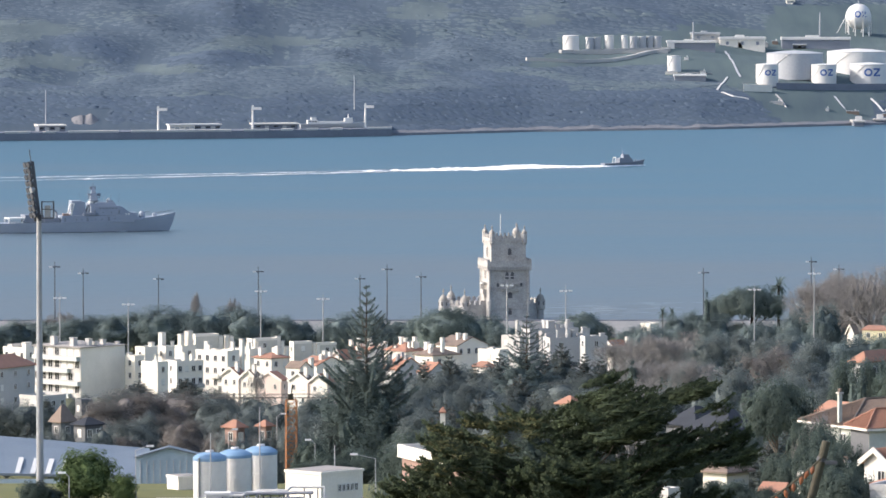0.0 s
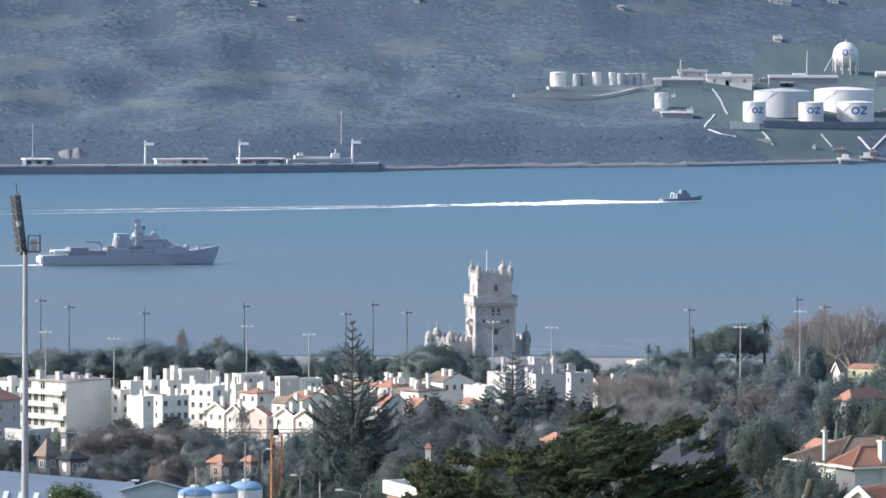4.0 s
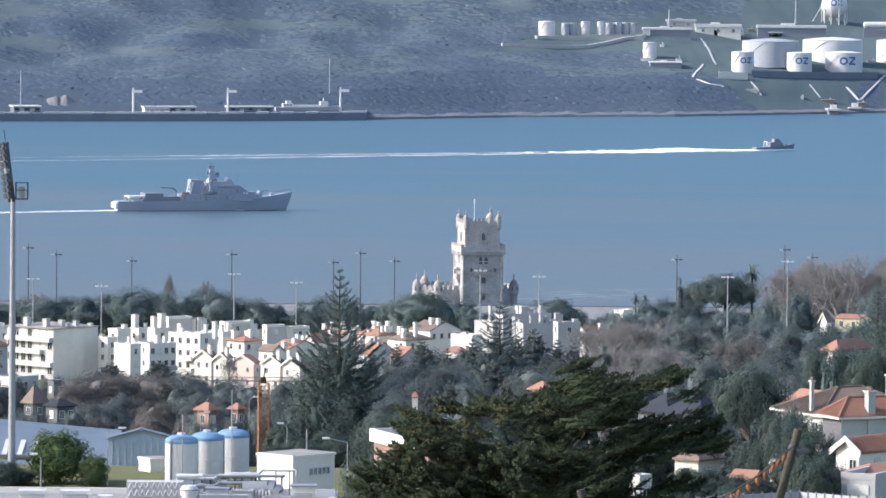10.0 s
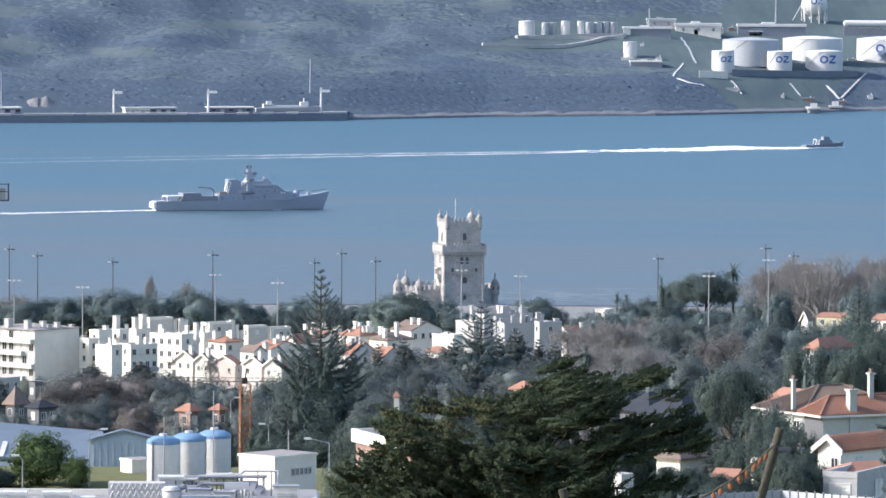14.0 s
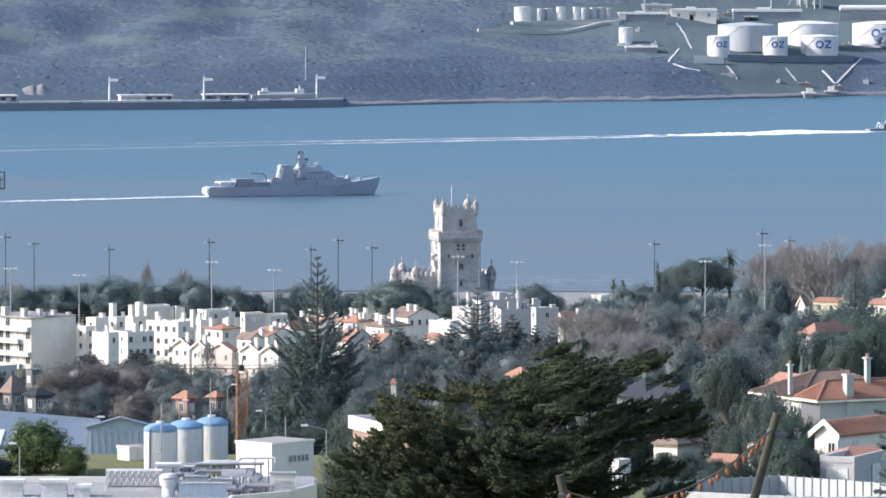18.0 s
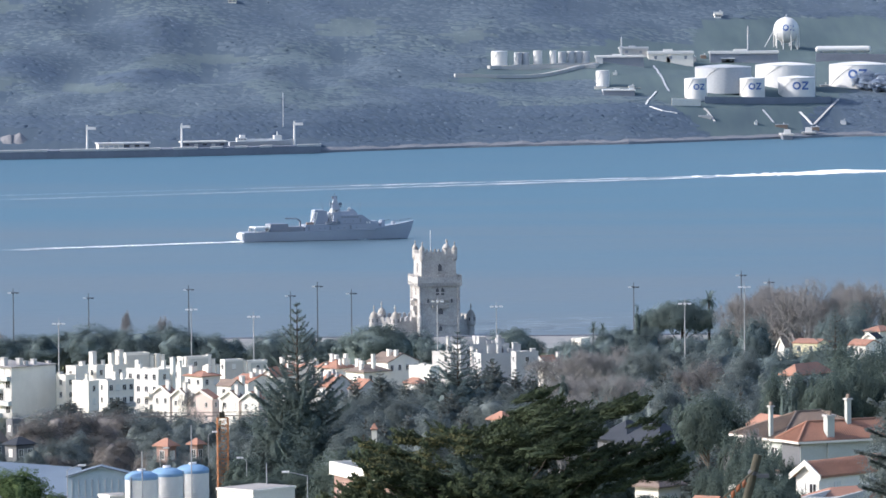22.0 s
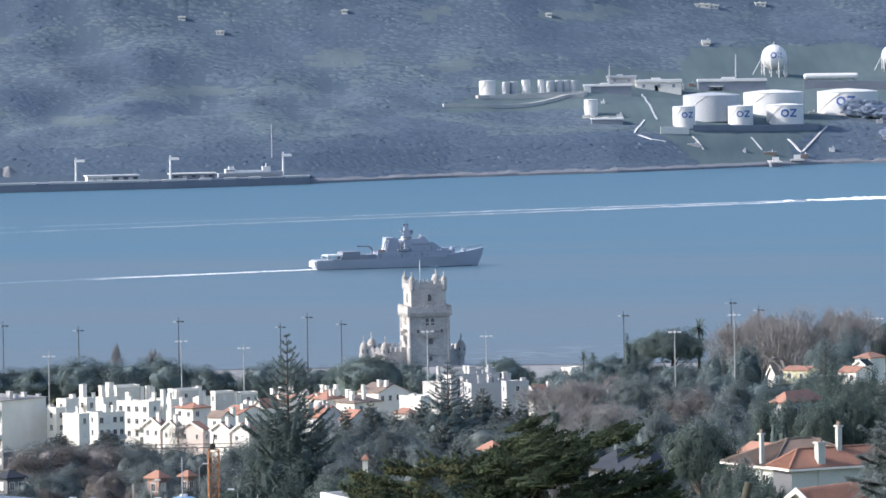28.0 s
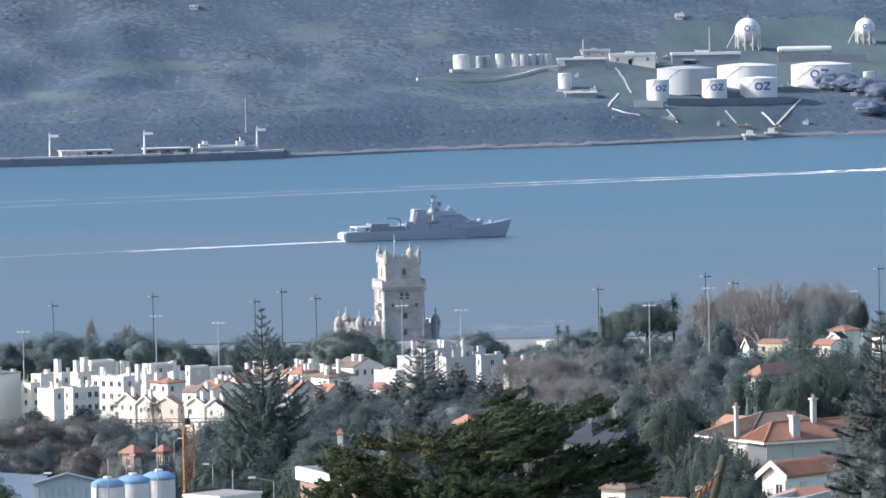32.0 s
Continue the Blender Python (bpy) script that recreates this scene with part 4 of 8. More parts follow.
def build_tower():
    c = sight(848, 560, 2008)
    t = thing("river_tower", pose(c.x - 0.8, c.y, 0, 0, 0, 12), "weathered pale limestone fortress tower with turrets standing in the river", "tower")
    W = 6.9
    part("shaft", Geo().loft([[(-w, -w, z), (w, -w, z), (w, w, z), (-w, w, z)] for w, z in ((W + 0.4, -2), (W, 4), (W, 19.6))]), STONE, t)
    g = Geo()
    for w, z in ((W + 0.25, 5.2), (W + 0.25, 12.2), (W + 0.3, 16.6)):
        g.box(-w, w, -w, w, z, z + 0.35)
    for sx in (-1, 1):
        for sy in (-1, 1):
            g.lathe([(0.5, 3), (0.5, 19)], 8, Matrix.Translation((sx * W, sy * W, 0)))
    part("string_course", g, STONE, t)
    # machicolated gallery
    g = Geo()
    G = W + 1.0
    n = 26
    for k in range(4):
        m = Matrix.Rotation(k * math.pi / 2, 4, "Z")
        for i in range(n):
            u = -G + (i + 0.5) * 2 * G / n
            part("corbel", Geo().side([(u - 0.2, 19.0), (u + 0.2, 19.0), (u + 0.2, 20.2), (u - 0.2, 20.2)], -G, -W, m), STONE, t)
    part("gallery", Geo().box(-G, G, -G, G, 20.2, 20.7).box(-G, G, -G, -G + 0.5, 20.7, 22.0).box(-G, G, G - 0.5, G, 20.7, 22.0).box(-G, -G + 0.5, -G + 0.5, G - 0.5, 20.7, 22.0).box(G - 0.5, G, -G + 0.5, G - 0.5, 20.7, 22.0), STONE, t)
    merlons(t, G, 22.0, 1.3, 0.85, 0.9, 0.35)
    U = W - 0.75
    part("upper_storey", Geo().box(-U, U, -U, U, 20.7, 29.4).box(-U - 0.3, U + 0.3, -U - 0.3, U + 0.3, 28.9, 29.4), STONE, t)
    g = Geo().box(-U - 0.3, U + 0.3, -U - 0.3, -U + 0.2, 29.4, 30.2).box(-U - 0.3, U + 0.3, U - 0.2, U + 0.3, 29.4, 30.2).box(-U - 0.3, -U + 0.2, -U, U, 29.4, 30.2).box(U - 0.2, U + 0.3, -U, U, 29.4, 30.2)
    part("parapet", g, STONE, t)
    merlons(t, U + 0.3, 30.2, 1.3, 0.7, 1.3, 0.35)
    for sx in (-1, 1):
        for sy in (-1, 1):
            g = Geo()
            x, y = sx * (U - 0.4), sy * (U - 0.4)
            g.lathe([(0.35, 27.4), (1.0, 28.4), (1.0, 31.8)], 10, Matrix.Translation((x, y, 0)))
            tu = part("turret", g, STONE, t, smooth=True)
            g = Geo()
            dome(g, x, y, 31.8, 0.95, 10, 1.25)
            part("dome", g, STONED, tu, smooth=True)
    part("stair_cupola", (lambda g: (g.lathe([(1.3, 29), (1.3, 31.8)], 12, Matrix.Translation((4.4, 1.2, 0))), dome(g, 4.4, 1.2, 31.8, 1.35, 12, 1.1), g)[2])(Geo()), STONE, t, smooth=True)
    part("flagpole", Geo().rod((-1.5, 0, 29), (-1.5, 0, 38.2), 0.13), LAMPW, t)
    # windows and niches, recessed into their stone frames
    for k, wins in ((0, ((0.4, 24.2, 1.3, 2.6), (-0.7, 15.9, 1.2, 2.6), (1.2, 15.9, 1.2, 2.6), (0.4, 9.2, 1.6, 2.2), (0.4, 3.2, 1.2, 2.0), (-4, 13.2, 0.8, 1.4), (4.4, 13.2, 0.8, 1.4))),
                    (3, ((0, 24.0, 1.2, 2.4), (0, 16.4, 1.1, 2.2), (0, 6.5, 1.0, 1.8)))):
        m = Matrix.Rotation(k * math.pi / 2, 4, "Z")
        for u, z, w, h in wins:
            f = -(U if z > 21 else W)
            part("window", Geo().side([(u - w / 2, z), (u + w / 2, z), (u + w / 2, z + h * 0.7), (u, z + h), (u - w / 2, z + h * 0.7)], f - 0.04, f + 0.3, m), NICHE, t)
            part("window_surround", Geo().box(u - w / 2 - 0.3, u - w / 2, f - 0.2, f + 0.1, z - 0.3, z + h, m).box(u + w / 2, u + w / 2 + 0.3, f - 0.2, f + 0.1, z - 0.3, z + h, m)
                 .box(u - w / 2 - 0.3, u + w / 2 + 0.3, f - 0.25, f + 0.1, z + h, z + h + 0.35, m).box(u - w / 2 - 0.3, u + w / 2 + 0.3, f - 0.3, f + 0.1, z - 0.5, z - 0.25, m), STONE, t)
    # oriel balcony on the sunny face
    m = Matrix.Rotation(3 * math.pi / 2, 4, "Z")
    part("balcony", Geo().box(-2.2, 2.2, -W - 1.4, -W, 10.4, 12.0, m).box(-2.4, 2.4, -W - 1.5, -W, 13.9, 14.5, m).side([(-2, 9.2), (2, 9.2), (2.2, 10.4), (-2.2, 10.4)], -W - 0.9, -W, m)
         .box(-2.2, -1.8, -W - 1.3, -W - 0.9, 12, 13.9, m).box(1.8, 2.2, -W - 1.3, -W - 0.9, 12, 13.9, m).box(-0.2, 0.2, -W - 1.3, -W - 0.9, 12, 13.9, m), STONE, t)
    part("front_balcony", Geo().box(-2.6, 3.2, -W - 0.9, -W, 11.4, 12.5).box(-2.6, 3.2, -W - 1.0, -W, 13.9, 14.2), STONED, t)
    # bastion with sentry turrets
    R = [(-21, 4), (-14.5, -1), (-7.2, -1), (9, 0), (13.2, 1.8), (14, 10), (8, 24), (-14, 24)]
    part("bastion", Geo().prism(R, -3, 6.6), STONE, t)
    part("bartizan", Geo().lathe([(0.3, 2.5), (0.9, 3.6), (0.9, 8.0), (1.05, 8.1), (0.6, 9.0), (0.05, 10.2)], 10, Matrix.Translation((-W, -W, 0))), STONE, t, smooth=True)
    g = Geo()
    for (xa, ya), (xb, yb) in zip(R, R[1:] + R[:1]):
        n = max(2, int(math.hypot(xb - xa, yb - ya) / 1.7))
        a = math.atan2(yb - ya, xb - xa)
        for i in range(n):
            f = (i + 0.5) / n
            m = Matrix.Translation((xa + (xb - xa) * f, ya + (yb - ya) * f, 0)) @ Matrix.Rotation(a, 4, "Z")
            part("merlon", Geo().side([(-0.6, 6.6), (0.6, 6.6), (0.6, 7.8), (0, 8.3), (-0.6, 7.8)], 0.05, 0.5, m), STONE, t)
    for x, y in (R[0], R[1], R[6], R[7], R[4]):
        g = Geo()
        g.lathe([(1.3, -2.0), (1.3, 4.4), (1.65, 5.0), (1.65, 8.0)], 12, Matrix.Translation((x, y, 0)))
        g.lathe([(1.85, 4.9), (1.85, 5.2)], 12, Matrix.Translation((x, y, 0)))
        tu = part("sentry_turret", g, STONE, t, smooth=True)
        for k in range(6):
            m = Matrix.Translation((x, y, 0)) @ Matrix.Rotation(k * math.pi / 3, 4, "Z")
            part("slit", Geo().box(1.5, 1.7, -0.22, 0.22, 6.2, 7.5, m), NICHE, tu)
        g = Geo()
        dome(g, x, y, 8.0, 1.45, 12, 1.3)
        part("dome", g, STONED, tu, smooth=True)
        for k in range(8):
            a = k * math.pi / 4
            part("rib", Geo().rod((x + 1.4 * math.cos(a), y + 1.4 * math.sin(a), 8.2), (x + 0.7 * math.cos(a), y + 0.7 * math.sin(a), 9.7), 0.13, n=4), STONE, tu)


build_tower()


# ---- ships ----
def foam_trail(rng, length, lines, width, patches, fade, spread, material=None):
    """A flat trail of many foam flecks behind a stern, along -x."""
    V = []
    for _ in range(patches):
        s = rng.random() ** fade * length
        side, wob = rng.choice(lines)
        off = side * (2.5 + s * spread) + wob * math.sin(s * 0.05) + rng.gauss(0, width * (0.6 + 0.9 * s / length)) + 1.5 * noise.noise((s * 0.06, side * 5.0, 2.0))
        a = rng.uniform(1.0, 4.5)
        if s > 90 and rng.random() < 0.75 * min(1.0, max(0.0, 0.5 + 1.8 * noise.noise((s * 0.045, side * 3.0, 0.5)))):
            continue
        b = rng.uniform(0.25, 0.9) * (1.0 - 0.5 * s / length) * width
        z = rng.uniform(0.05, 0.16)
        V.append([(-s - a, off, z), (-s, off - b, z), (-s + a, off, z), (-s, off + b, z)])
    return cards("wake", np.array(V), material or FOAM)


def build_warship():
    s = thing("naval_patrol_ship", pose(-164, 2644, 0, 0, 0, 16), "grey naval patrol ship under way with a low white wake", "ship")
    half = 42.3
    # sections from stern to bow: x, half beam at keel, at deck, deck height
    S = [(-half, 3.2, 5.6, 4.6), (-38, 4.4, 6.2, 4.6), (-20, 5.2, 6.6, 4.6), (0, 5.3, 6.6, 4.9), (18, 4.2, 6.2, 5.6), (28, 2.6, 5.0, 6.5), (35, 1.2, 3.4, 7.4), (39.5, 0.4, 1.6, 8.1), (42.3, 0.06, 0.2, 8.6)]
    loops = []
    for x, kb, db, dz in S:
        f = max(0.0, (x - 33) / 9.3)
        loops.append([(x - 3.6 * f, -kb, -1), (x - 3.6 * f, kb, -1), (x - 1.2 * f, (kb + db) / 2, dz * 0.5), (x, db, dz), (x, -db, dz), (x - 1.2 * f, -(kb + db) / 2, dz * 0.5)])
    hull = part("hull", Geo().loft(loops), NAVY, s, smooth=True)
    part("boot_topping", Geo().loft([[(x, -kb - 0.9, -0.4), (x, kb + 0.9, -0.4), (x, kb + 1.0, 0.35), (x, -kb - 1.0, 0.35)] for x, kb in ((-42.2, 3.0), (-36, 4.2), (0, 5.1), (18, 3.9), (28, 2.2), (36, 0.3))]), NAVYD, hull, "dark waterline band")
    part("stern_platform", Geo().box(-43.4, -42.2, -4.8, 4.8, 1.4, 4.0), SHIPW, s, "white stern plate")
    part("transom_frame", Geo().box(-37.0, -29.6, -5.4, 5.4, 6.4, 7.0).box(-37.2, -36.5, -5.4, -4.9, 4.6, 6.4).box(-37.2, -36.5, 4.9, 5.4, 4.6, 6.4).rod((-29.8, -5.2, 6.6), (-31.2, -5.2, 4.6), 0.3), SHIPW, s, "white gantry over the flight deck")
    part("aft_deckhouse", Geo().box(-29.4, -20.8, -5.0, 5.0, 4.6, 8.3).box(-20.6, -13.2, -5.8, 5.8, 4.6, 6.8), NAVYD, s)
    part("aft_opening", Geo().box(-30, -24, -5.1, -4.98, 4.9, 6.6).box(-22.8, -20.5, -5.1, -4.98, 5, 6.8), NAVYD, s)
    part("deck_crane", Geo().rod((-14.4, -3, 5), (-14.4, -3, 9.4), 0.5).rod((-14.4, -3, 9.4), (-16, -3, 10.6), 0.42).rod((-16, -3, 10.6), (-21.8, -3, 10.9), 0.36), NAVYD, s)
    part("midship_house", Geo().loft([[(x0, -w, z), (x1, -w, z), (x1, w, z), (x0, w, z)] for x0, x1, w, z in ((-13, 22, 6.2, 4.6), (-12.5, 20, 6.0, 7.7))]), NAVYM, s)
    fun = part("funnel", Geo().loft([[(x0, -w, z), (x1, -w, z), (x1, w, z), (x0, w, z)] for x0, x1, w, z in ((-8.0, -0.6, 3.6, 7.5), (-7.2, -1.2, 3.2, 14.0))]), NAVYM, s)
    part("funnel_cap", Geo().box(-7.3, -2.5, -3.2, 3.2, 14.0, 14.5), NAVY, fun)
    part("funnel_brace", Geo().rod((-9.6, -3.6, 7.6), (-7.8, -3.4, 13.2), 0.35).rod((-7.6, -3.6, 7.6), (-6.2, -3.4, 13.2), 0.35).rod((-9, -3.6, 10), (-7, -3.5, 10), 0.25).rod((-8, -3.4, 13.2), (-6, -3.4, 13.2), 0.25), SHIPW, s, "white raking brace")
    part("life_raft", Geo().box(-12.0, -8.6, -5.8, -4.4, 7.8, 8.8), SHIPO, s, "orange raft canister")
    part("workboat", Geo().loft([[(x, -5.9 - w, 8.0), (x, -5.9 + w, 8.0), (x, -5.9 + w, 9.0), (x, -5.9 - w, 9.0)] for x, w in ((-2.5, 0.5), (0, 0.9), (3, 0.8), (4.5, 0.1))]), NAVYD, s)
    part("bridge_house", Geo().loft([[(x0, -w, z), (x1, -w, z), (x1, w, z), (x0, w, z)] for x0, x1, w, z in ((0.8, 17.6, 5.8, 7.8), (1.4, 14.8, 5.4, 12.0))]), NAVYM, s)
    for u in range(6):
        part("bridge_window", Geo().box(5.0 + u * 1.5, 6.1 + u * 1.5, -5.62, -5.4, 10.6, 11.3), NAVYD, s)
    part("signal_deck", Geo().box(1.0, 3.6, -4.6, 4.6, 12.0, 13.2).box(10.0, 12.4, -2.6, 2.6, 13.6, 14.4).rod((11.4, -2, 14.4), (11.4, -2, 17.0), 0.12).rod((9.0, 2, 13.6), (9.0, 2, 17.0), 0.1), NAVYM, s)
    part("foredeck_locker", Geo().box(20.5, 23.4, -4.6, 4.6, 7.4, 8.8).box(31.5, 33.0, -1.4, 1.4, 7.0, 8.2), NAVY, s)
    for u in (-10.5, -9.0, 17.6, 19.0):
        part("liferaft_drum", Geo().rod((u, -5.7, 8.2), (u, -4.5, 8.2), 0.45, n=8), SHIPW, s, "white raft drum")
    # doors, ports and vents along the sides
    for u, z, w, h in ((-11.5, 5.0, 0.9, 1.9), (-6.0, 5.6, 0.6, 0.6), (-3.5, 5.6, 0.6, 0.6), (-1.0, 5.0, 0.9, 1.9), (3.0, 5.7, 0.6, 0.6), (6.0, 5.7, 0.6, 0.6), (9.0, 5.2, 0.9, 1.9), (12.0, 5.8, 0.6, 0.6), (2.6, 8.4, 0.8, 1.8), (6.5, 8.8, 0.6, 0.6), (10.5, 8.8, 0.6, 0.6), (14.0, 8.4, 0.8, 1.8)):
        f = -6.2 if z < 8 else -5.85
        part("side_door" if h > 1 else "port", Geo().box(u, u + w, f - 0.06, f + 0.5, z, z + h), NAVYD, s)
    for u in range(16):
        part("rail_post", Geo().rod((-40 + u * 1.6, -5.9, 4.6), (-40 + u * 1.6, -5.9, 5.7), 0.06, n=4), NAVYD, s)
    part("deck_rail", Geo().rod((-40, -5.9, 5.7), (-16, -5.9, 5.7), 0.06, n=4), NAVYD, s)
    part("mast_arm", Geo().box(0.8, 6.8, -0.2, 0.2, 15.4, 15.8).box(1.4, 6.0, -2.6, 2.6, 14.2, 14.5).rod((1.4, 0, 15.8), (1.4, 0, 18.2), 0.14).rod((6.4, 0, 15.8), (6.4, 0, 17.6), 0.14), NAVYD, s)
    part("whip_aerial", Geo().rod((-3, -2.6, 14), (-4.2, -2.6, 19.5), 0.08, 0.04).rod((14.6, -3.4, 13.4), (15.2, -3.4, 18.0), 0.08, 0.04), NAVYD, s)
    part("upper_bridge", Geo().loft([[(x0, -w, z), (x1, -w, z), (x1, w, z), (x0, w, z)] for x0, x1, w, z in ((3.5, 13.4, 4.2, 12.0), (4.0, 12.8, 3.8, 13.6))]), NAVYM, s)
    mast = part("mast", Geo().loft([[(x0, -w, z), (x1, -w, z), (x1, w, z), (x0, w, z)] for x0, x1, w, z in ((1.4, 6.0, 1.5, 12), (2.3, 4.9, 0.8, 17.5), (3.0, 3.9, 0.4, 20.6))]), NAVY, s)
    part("radar", Geo().box(1.9, 4.6, -0.3, 0.3, 19.4, 20.8).box(0.8, 2.4, -1.2, 1.2, 17.0, 17.4).box(4.8, 6.8, -1.2, 1.2, 16.4, 16.8).lathe([(0.7, 0), (0.9, 0.5), (0.5, 1.0)], 10, Matrix.Translation((6.2, 0, 16.8))), NAVYD, mast)
    part("yardarm", Geo().rod((3.4, -4, 18.2), (3.4, 4, 18.2), 0.16).rod((3.4, 0, 20.5), (3.4, 0, 22.4), 0.12).rod((1.0, 0, 17.2), (1.0, 0, 19.4), 0.1), NAVYD, mast)
    part("mast_platform", Geo().side([(-0.6, 8.6), (1.8, 8.6), (3.0, 14.6), (1.8, 14.6)], -2.2, 2.2), SHIPW, s, "white mast base")
    part("radome", Geo().lathe([(0.5, 0), (0.95, 0.6), (0.95, 1.2), (0.5, 1.9), (0.05, 2.1)], 12, Matrix.Translation((10.6, 0, 13.5))), SHIPW, s, "white radome", True)
    part("forward_house", Geo().loft([[(x0, -w, z), (x1, -w, z), (x1, w, z), (x0, w, z)] for x0, x1, w, z in ((15, 26.5, 5.6, 5.4), (14.6, 18.6, 5.0, 9.6), (14.0, 15.8, 4.6, 11.8))]), NAVYM, s)
    gun = part("gun_mount", Geo().lathe([(1.5, 6.0), (1.5, 8.2), (0.9, 9.2)], 12, Matrix.Translation((26.4, 0, 0))), NAVY, s)
    part("gun_barrel", Geo().rod((27, 0, 8.6), (30.4, 0, 9.2), 0.16), NAVYD, gun)
    part("bow_rail", Geo().rod((33, -2.9, 8.4), (41.5, -0.3, 9.6), 0.08).rod((33, 2.9, 8.4), (41.5, 0.3, 9.6), 0.08), NAVYD, s)
    rng = random.Random(5)
    w = part("wake", foam_trail(rng, 330, [(0, 0.0), (0, 0.0), (-1, 0.3), (1, 0.3)], 1.1, 2000, 1.6, 0.012), FOAM, s, "white wake on the water")
    w.matrix_basis = pose(-43, 0, 0, 0, 0, 13.5)
    w = part("fresh_wake", foam_trail(rng, 120, [(0, 0.0), (0, 0.0), (-1, 0.3), (1, 0.3)], 1.4, 900, 1.4, 0.012, FOAMB), FOAMB, s, "bright new foam in the wake")
    w.matrix_basis = pose(-43, 0, 0.04, 0, 0, 13.5)
    V = []
    for i in range(260):
        x = rng.uniform(-42, 40)
        k = 5.6 if x < 20 else 5.6 * (1 - (x - 20) / 22)
        a, b = rng.uniform(0.6, 2.4), rng.uniform(0.06, 0.25)
        y = -k - rng.uniform(0, 0.7)
        V.append([(x - a, y, 0.12), (x, y - b, 0.12), (x + a, y, 0.12), (x, y + b, 0.12)])
    for i in range(22):
        x, y, a = rng.gauss(16, 1.0), -6.6 + rng.gauss(0, 0.4), rng.uniform(0.4, 0.9)
        V.append([(x - a, y, 0.2), (x, y - 0.5, 0.2), (x + a, y, 0.6), (x, y + 0.3, 0.7)])
    part("bow_wave", cards("bow_wave", np.array(V), FOAM), FOAM, s, "thin white foam along the hull")
    return s


def build_fastboat():
    s = thing("fast_patrol_boat", pose(107, 3417, 0, 0, 0, 28), "small dark grey patrol boat at speed with a long white wake", "boat")
    loops = [[(x - (1.5 if x > 12 else 0), -k, -0.6), (x - (1.5 if x > 12 else 0), k, -0.6), (x, d, z), (x, -d, z)] for x, k, d, z in ((-14, 2.2, 2.8, 2.0), (-6, 2.4, 3.0, 2.1), (4, 2.0, 2.9, 2.6), (10, 1.0, 2.0, 3.3), (14.5, 0.1, 0.2, 4.0))]
    part("hull", Geo().loft(loops), NAVYD, s, smooth=True)
    part("deckhouse", Geo().loft([[(x0, -w, z), (x1, -w, z), (x1, w, z), (x0, w, z)] for x0, x1, w, z in ((-4, 6, 2.2, 2.0), (-3.4, 4.6, 1.9, 5.0))]), NAVYD, s)
    part("wheelhouse", Geo().loft([[(x0, -w, z), (x1, -w, z), (x1, w, z), (x0, w, z)] for x0, x1, w, z in ((-1, 4, 1.8, 5.0), (-0.6, 3, 1.5, 7.0))]), NAVYD, s)
    part("mast", Geo().rod((-0.5, 0, 7), (-1.0, 0, 10.8), 0.25, 0.12).rod((-1.2, 0, 8.6), (1.2, 0, 8.6), 0.15), NAVY, s)
    part("stern_frame", Geo().rod((-6.5, -1.5, 2), (-6, -1.5, 5.4), 0.25).rod((-6.5, 1.5, 2), (-6, 1.5, 5.4), 0.25).rod((-6, -1.5, 5.4), (-6, 1.5, 5.4), 0.25), SHIPW, s, "white stern frame")
    part("foredeck_gun", Geo().lathe([(0.6, 2.9), (0.5, 4.0)], 8, Matrix.Translation((8.5, 0, 0))), NAVY, s)
    rng = random.Random(8)
    w = part("wake", foam_trail(rng, 820, [(-1, 1.2), (-1, 0.6), (1, 1.2)], 2.4, 11000, 1.25, 0.042), FOAM, s, "long white double wake on the water")
    w.matrix_basis = pose(-14, 0, 0)
    w = part("fresh_wake", foam_trail(rng, 380, [(-1, 1.2), (-1, 0.6), (1, 1.2)], 2.0, 4200, 1.6, 0.042, FOAMB), FOAMB, s, "bright new foam in the wake")
    w.matrix_basis = pose(-14, 0, 0.04)
    V = []
    for i in range(4200):
        x = -14 - abs(rng.gauss(0, 44))
        y = rng.gauss(0, 2.0 + min(5.0, (-14 - x) * 0.10)) + 4 * math.exp(-((x + 58) / 22) ** 2)
        a, b, z = rng.uniform(1, 4), rng.uniform(0.4, 1.4), rng.uniform(0.1, 0.5) + rng.uniform(0.1, 1.0) * math.exp(-((x + 58) / 18) ** 2)
        a, k = a * 0.7, rng.uniform(0.12, 0.34)
        V.append([(x - a, y + a, z), (x, y, max(0.05, z - k)), (x + a, y - a, z), (x + 0.5 * k, y, z + k)])
    for i in range(420):
        x = rng.uniform(-16, 13)
        y = -3.0 * (1 - max(0, x) / 16) - rng.uniform(0, 1.2)
        a, b, z = rng.uniform(0.6, 1.8), rng.uniform(0.15, 0.5), rng.uniform(0.2, 1.0)
        V.append([(x - a, y, 0.1), (x, y - b, 0.1), (x + a, y, 0.1), (x, y, z)])
    part("stern_wash", cards("stern_wash", np.array(V), FOAMB), FOAMB, s, "bright churned wash behind the stern")
    return s


warship = build_warship()
fastboat = build_fastboat()


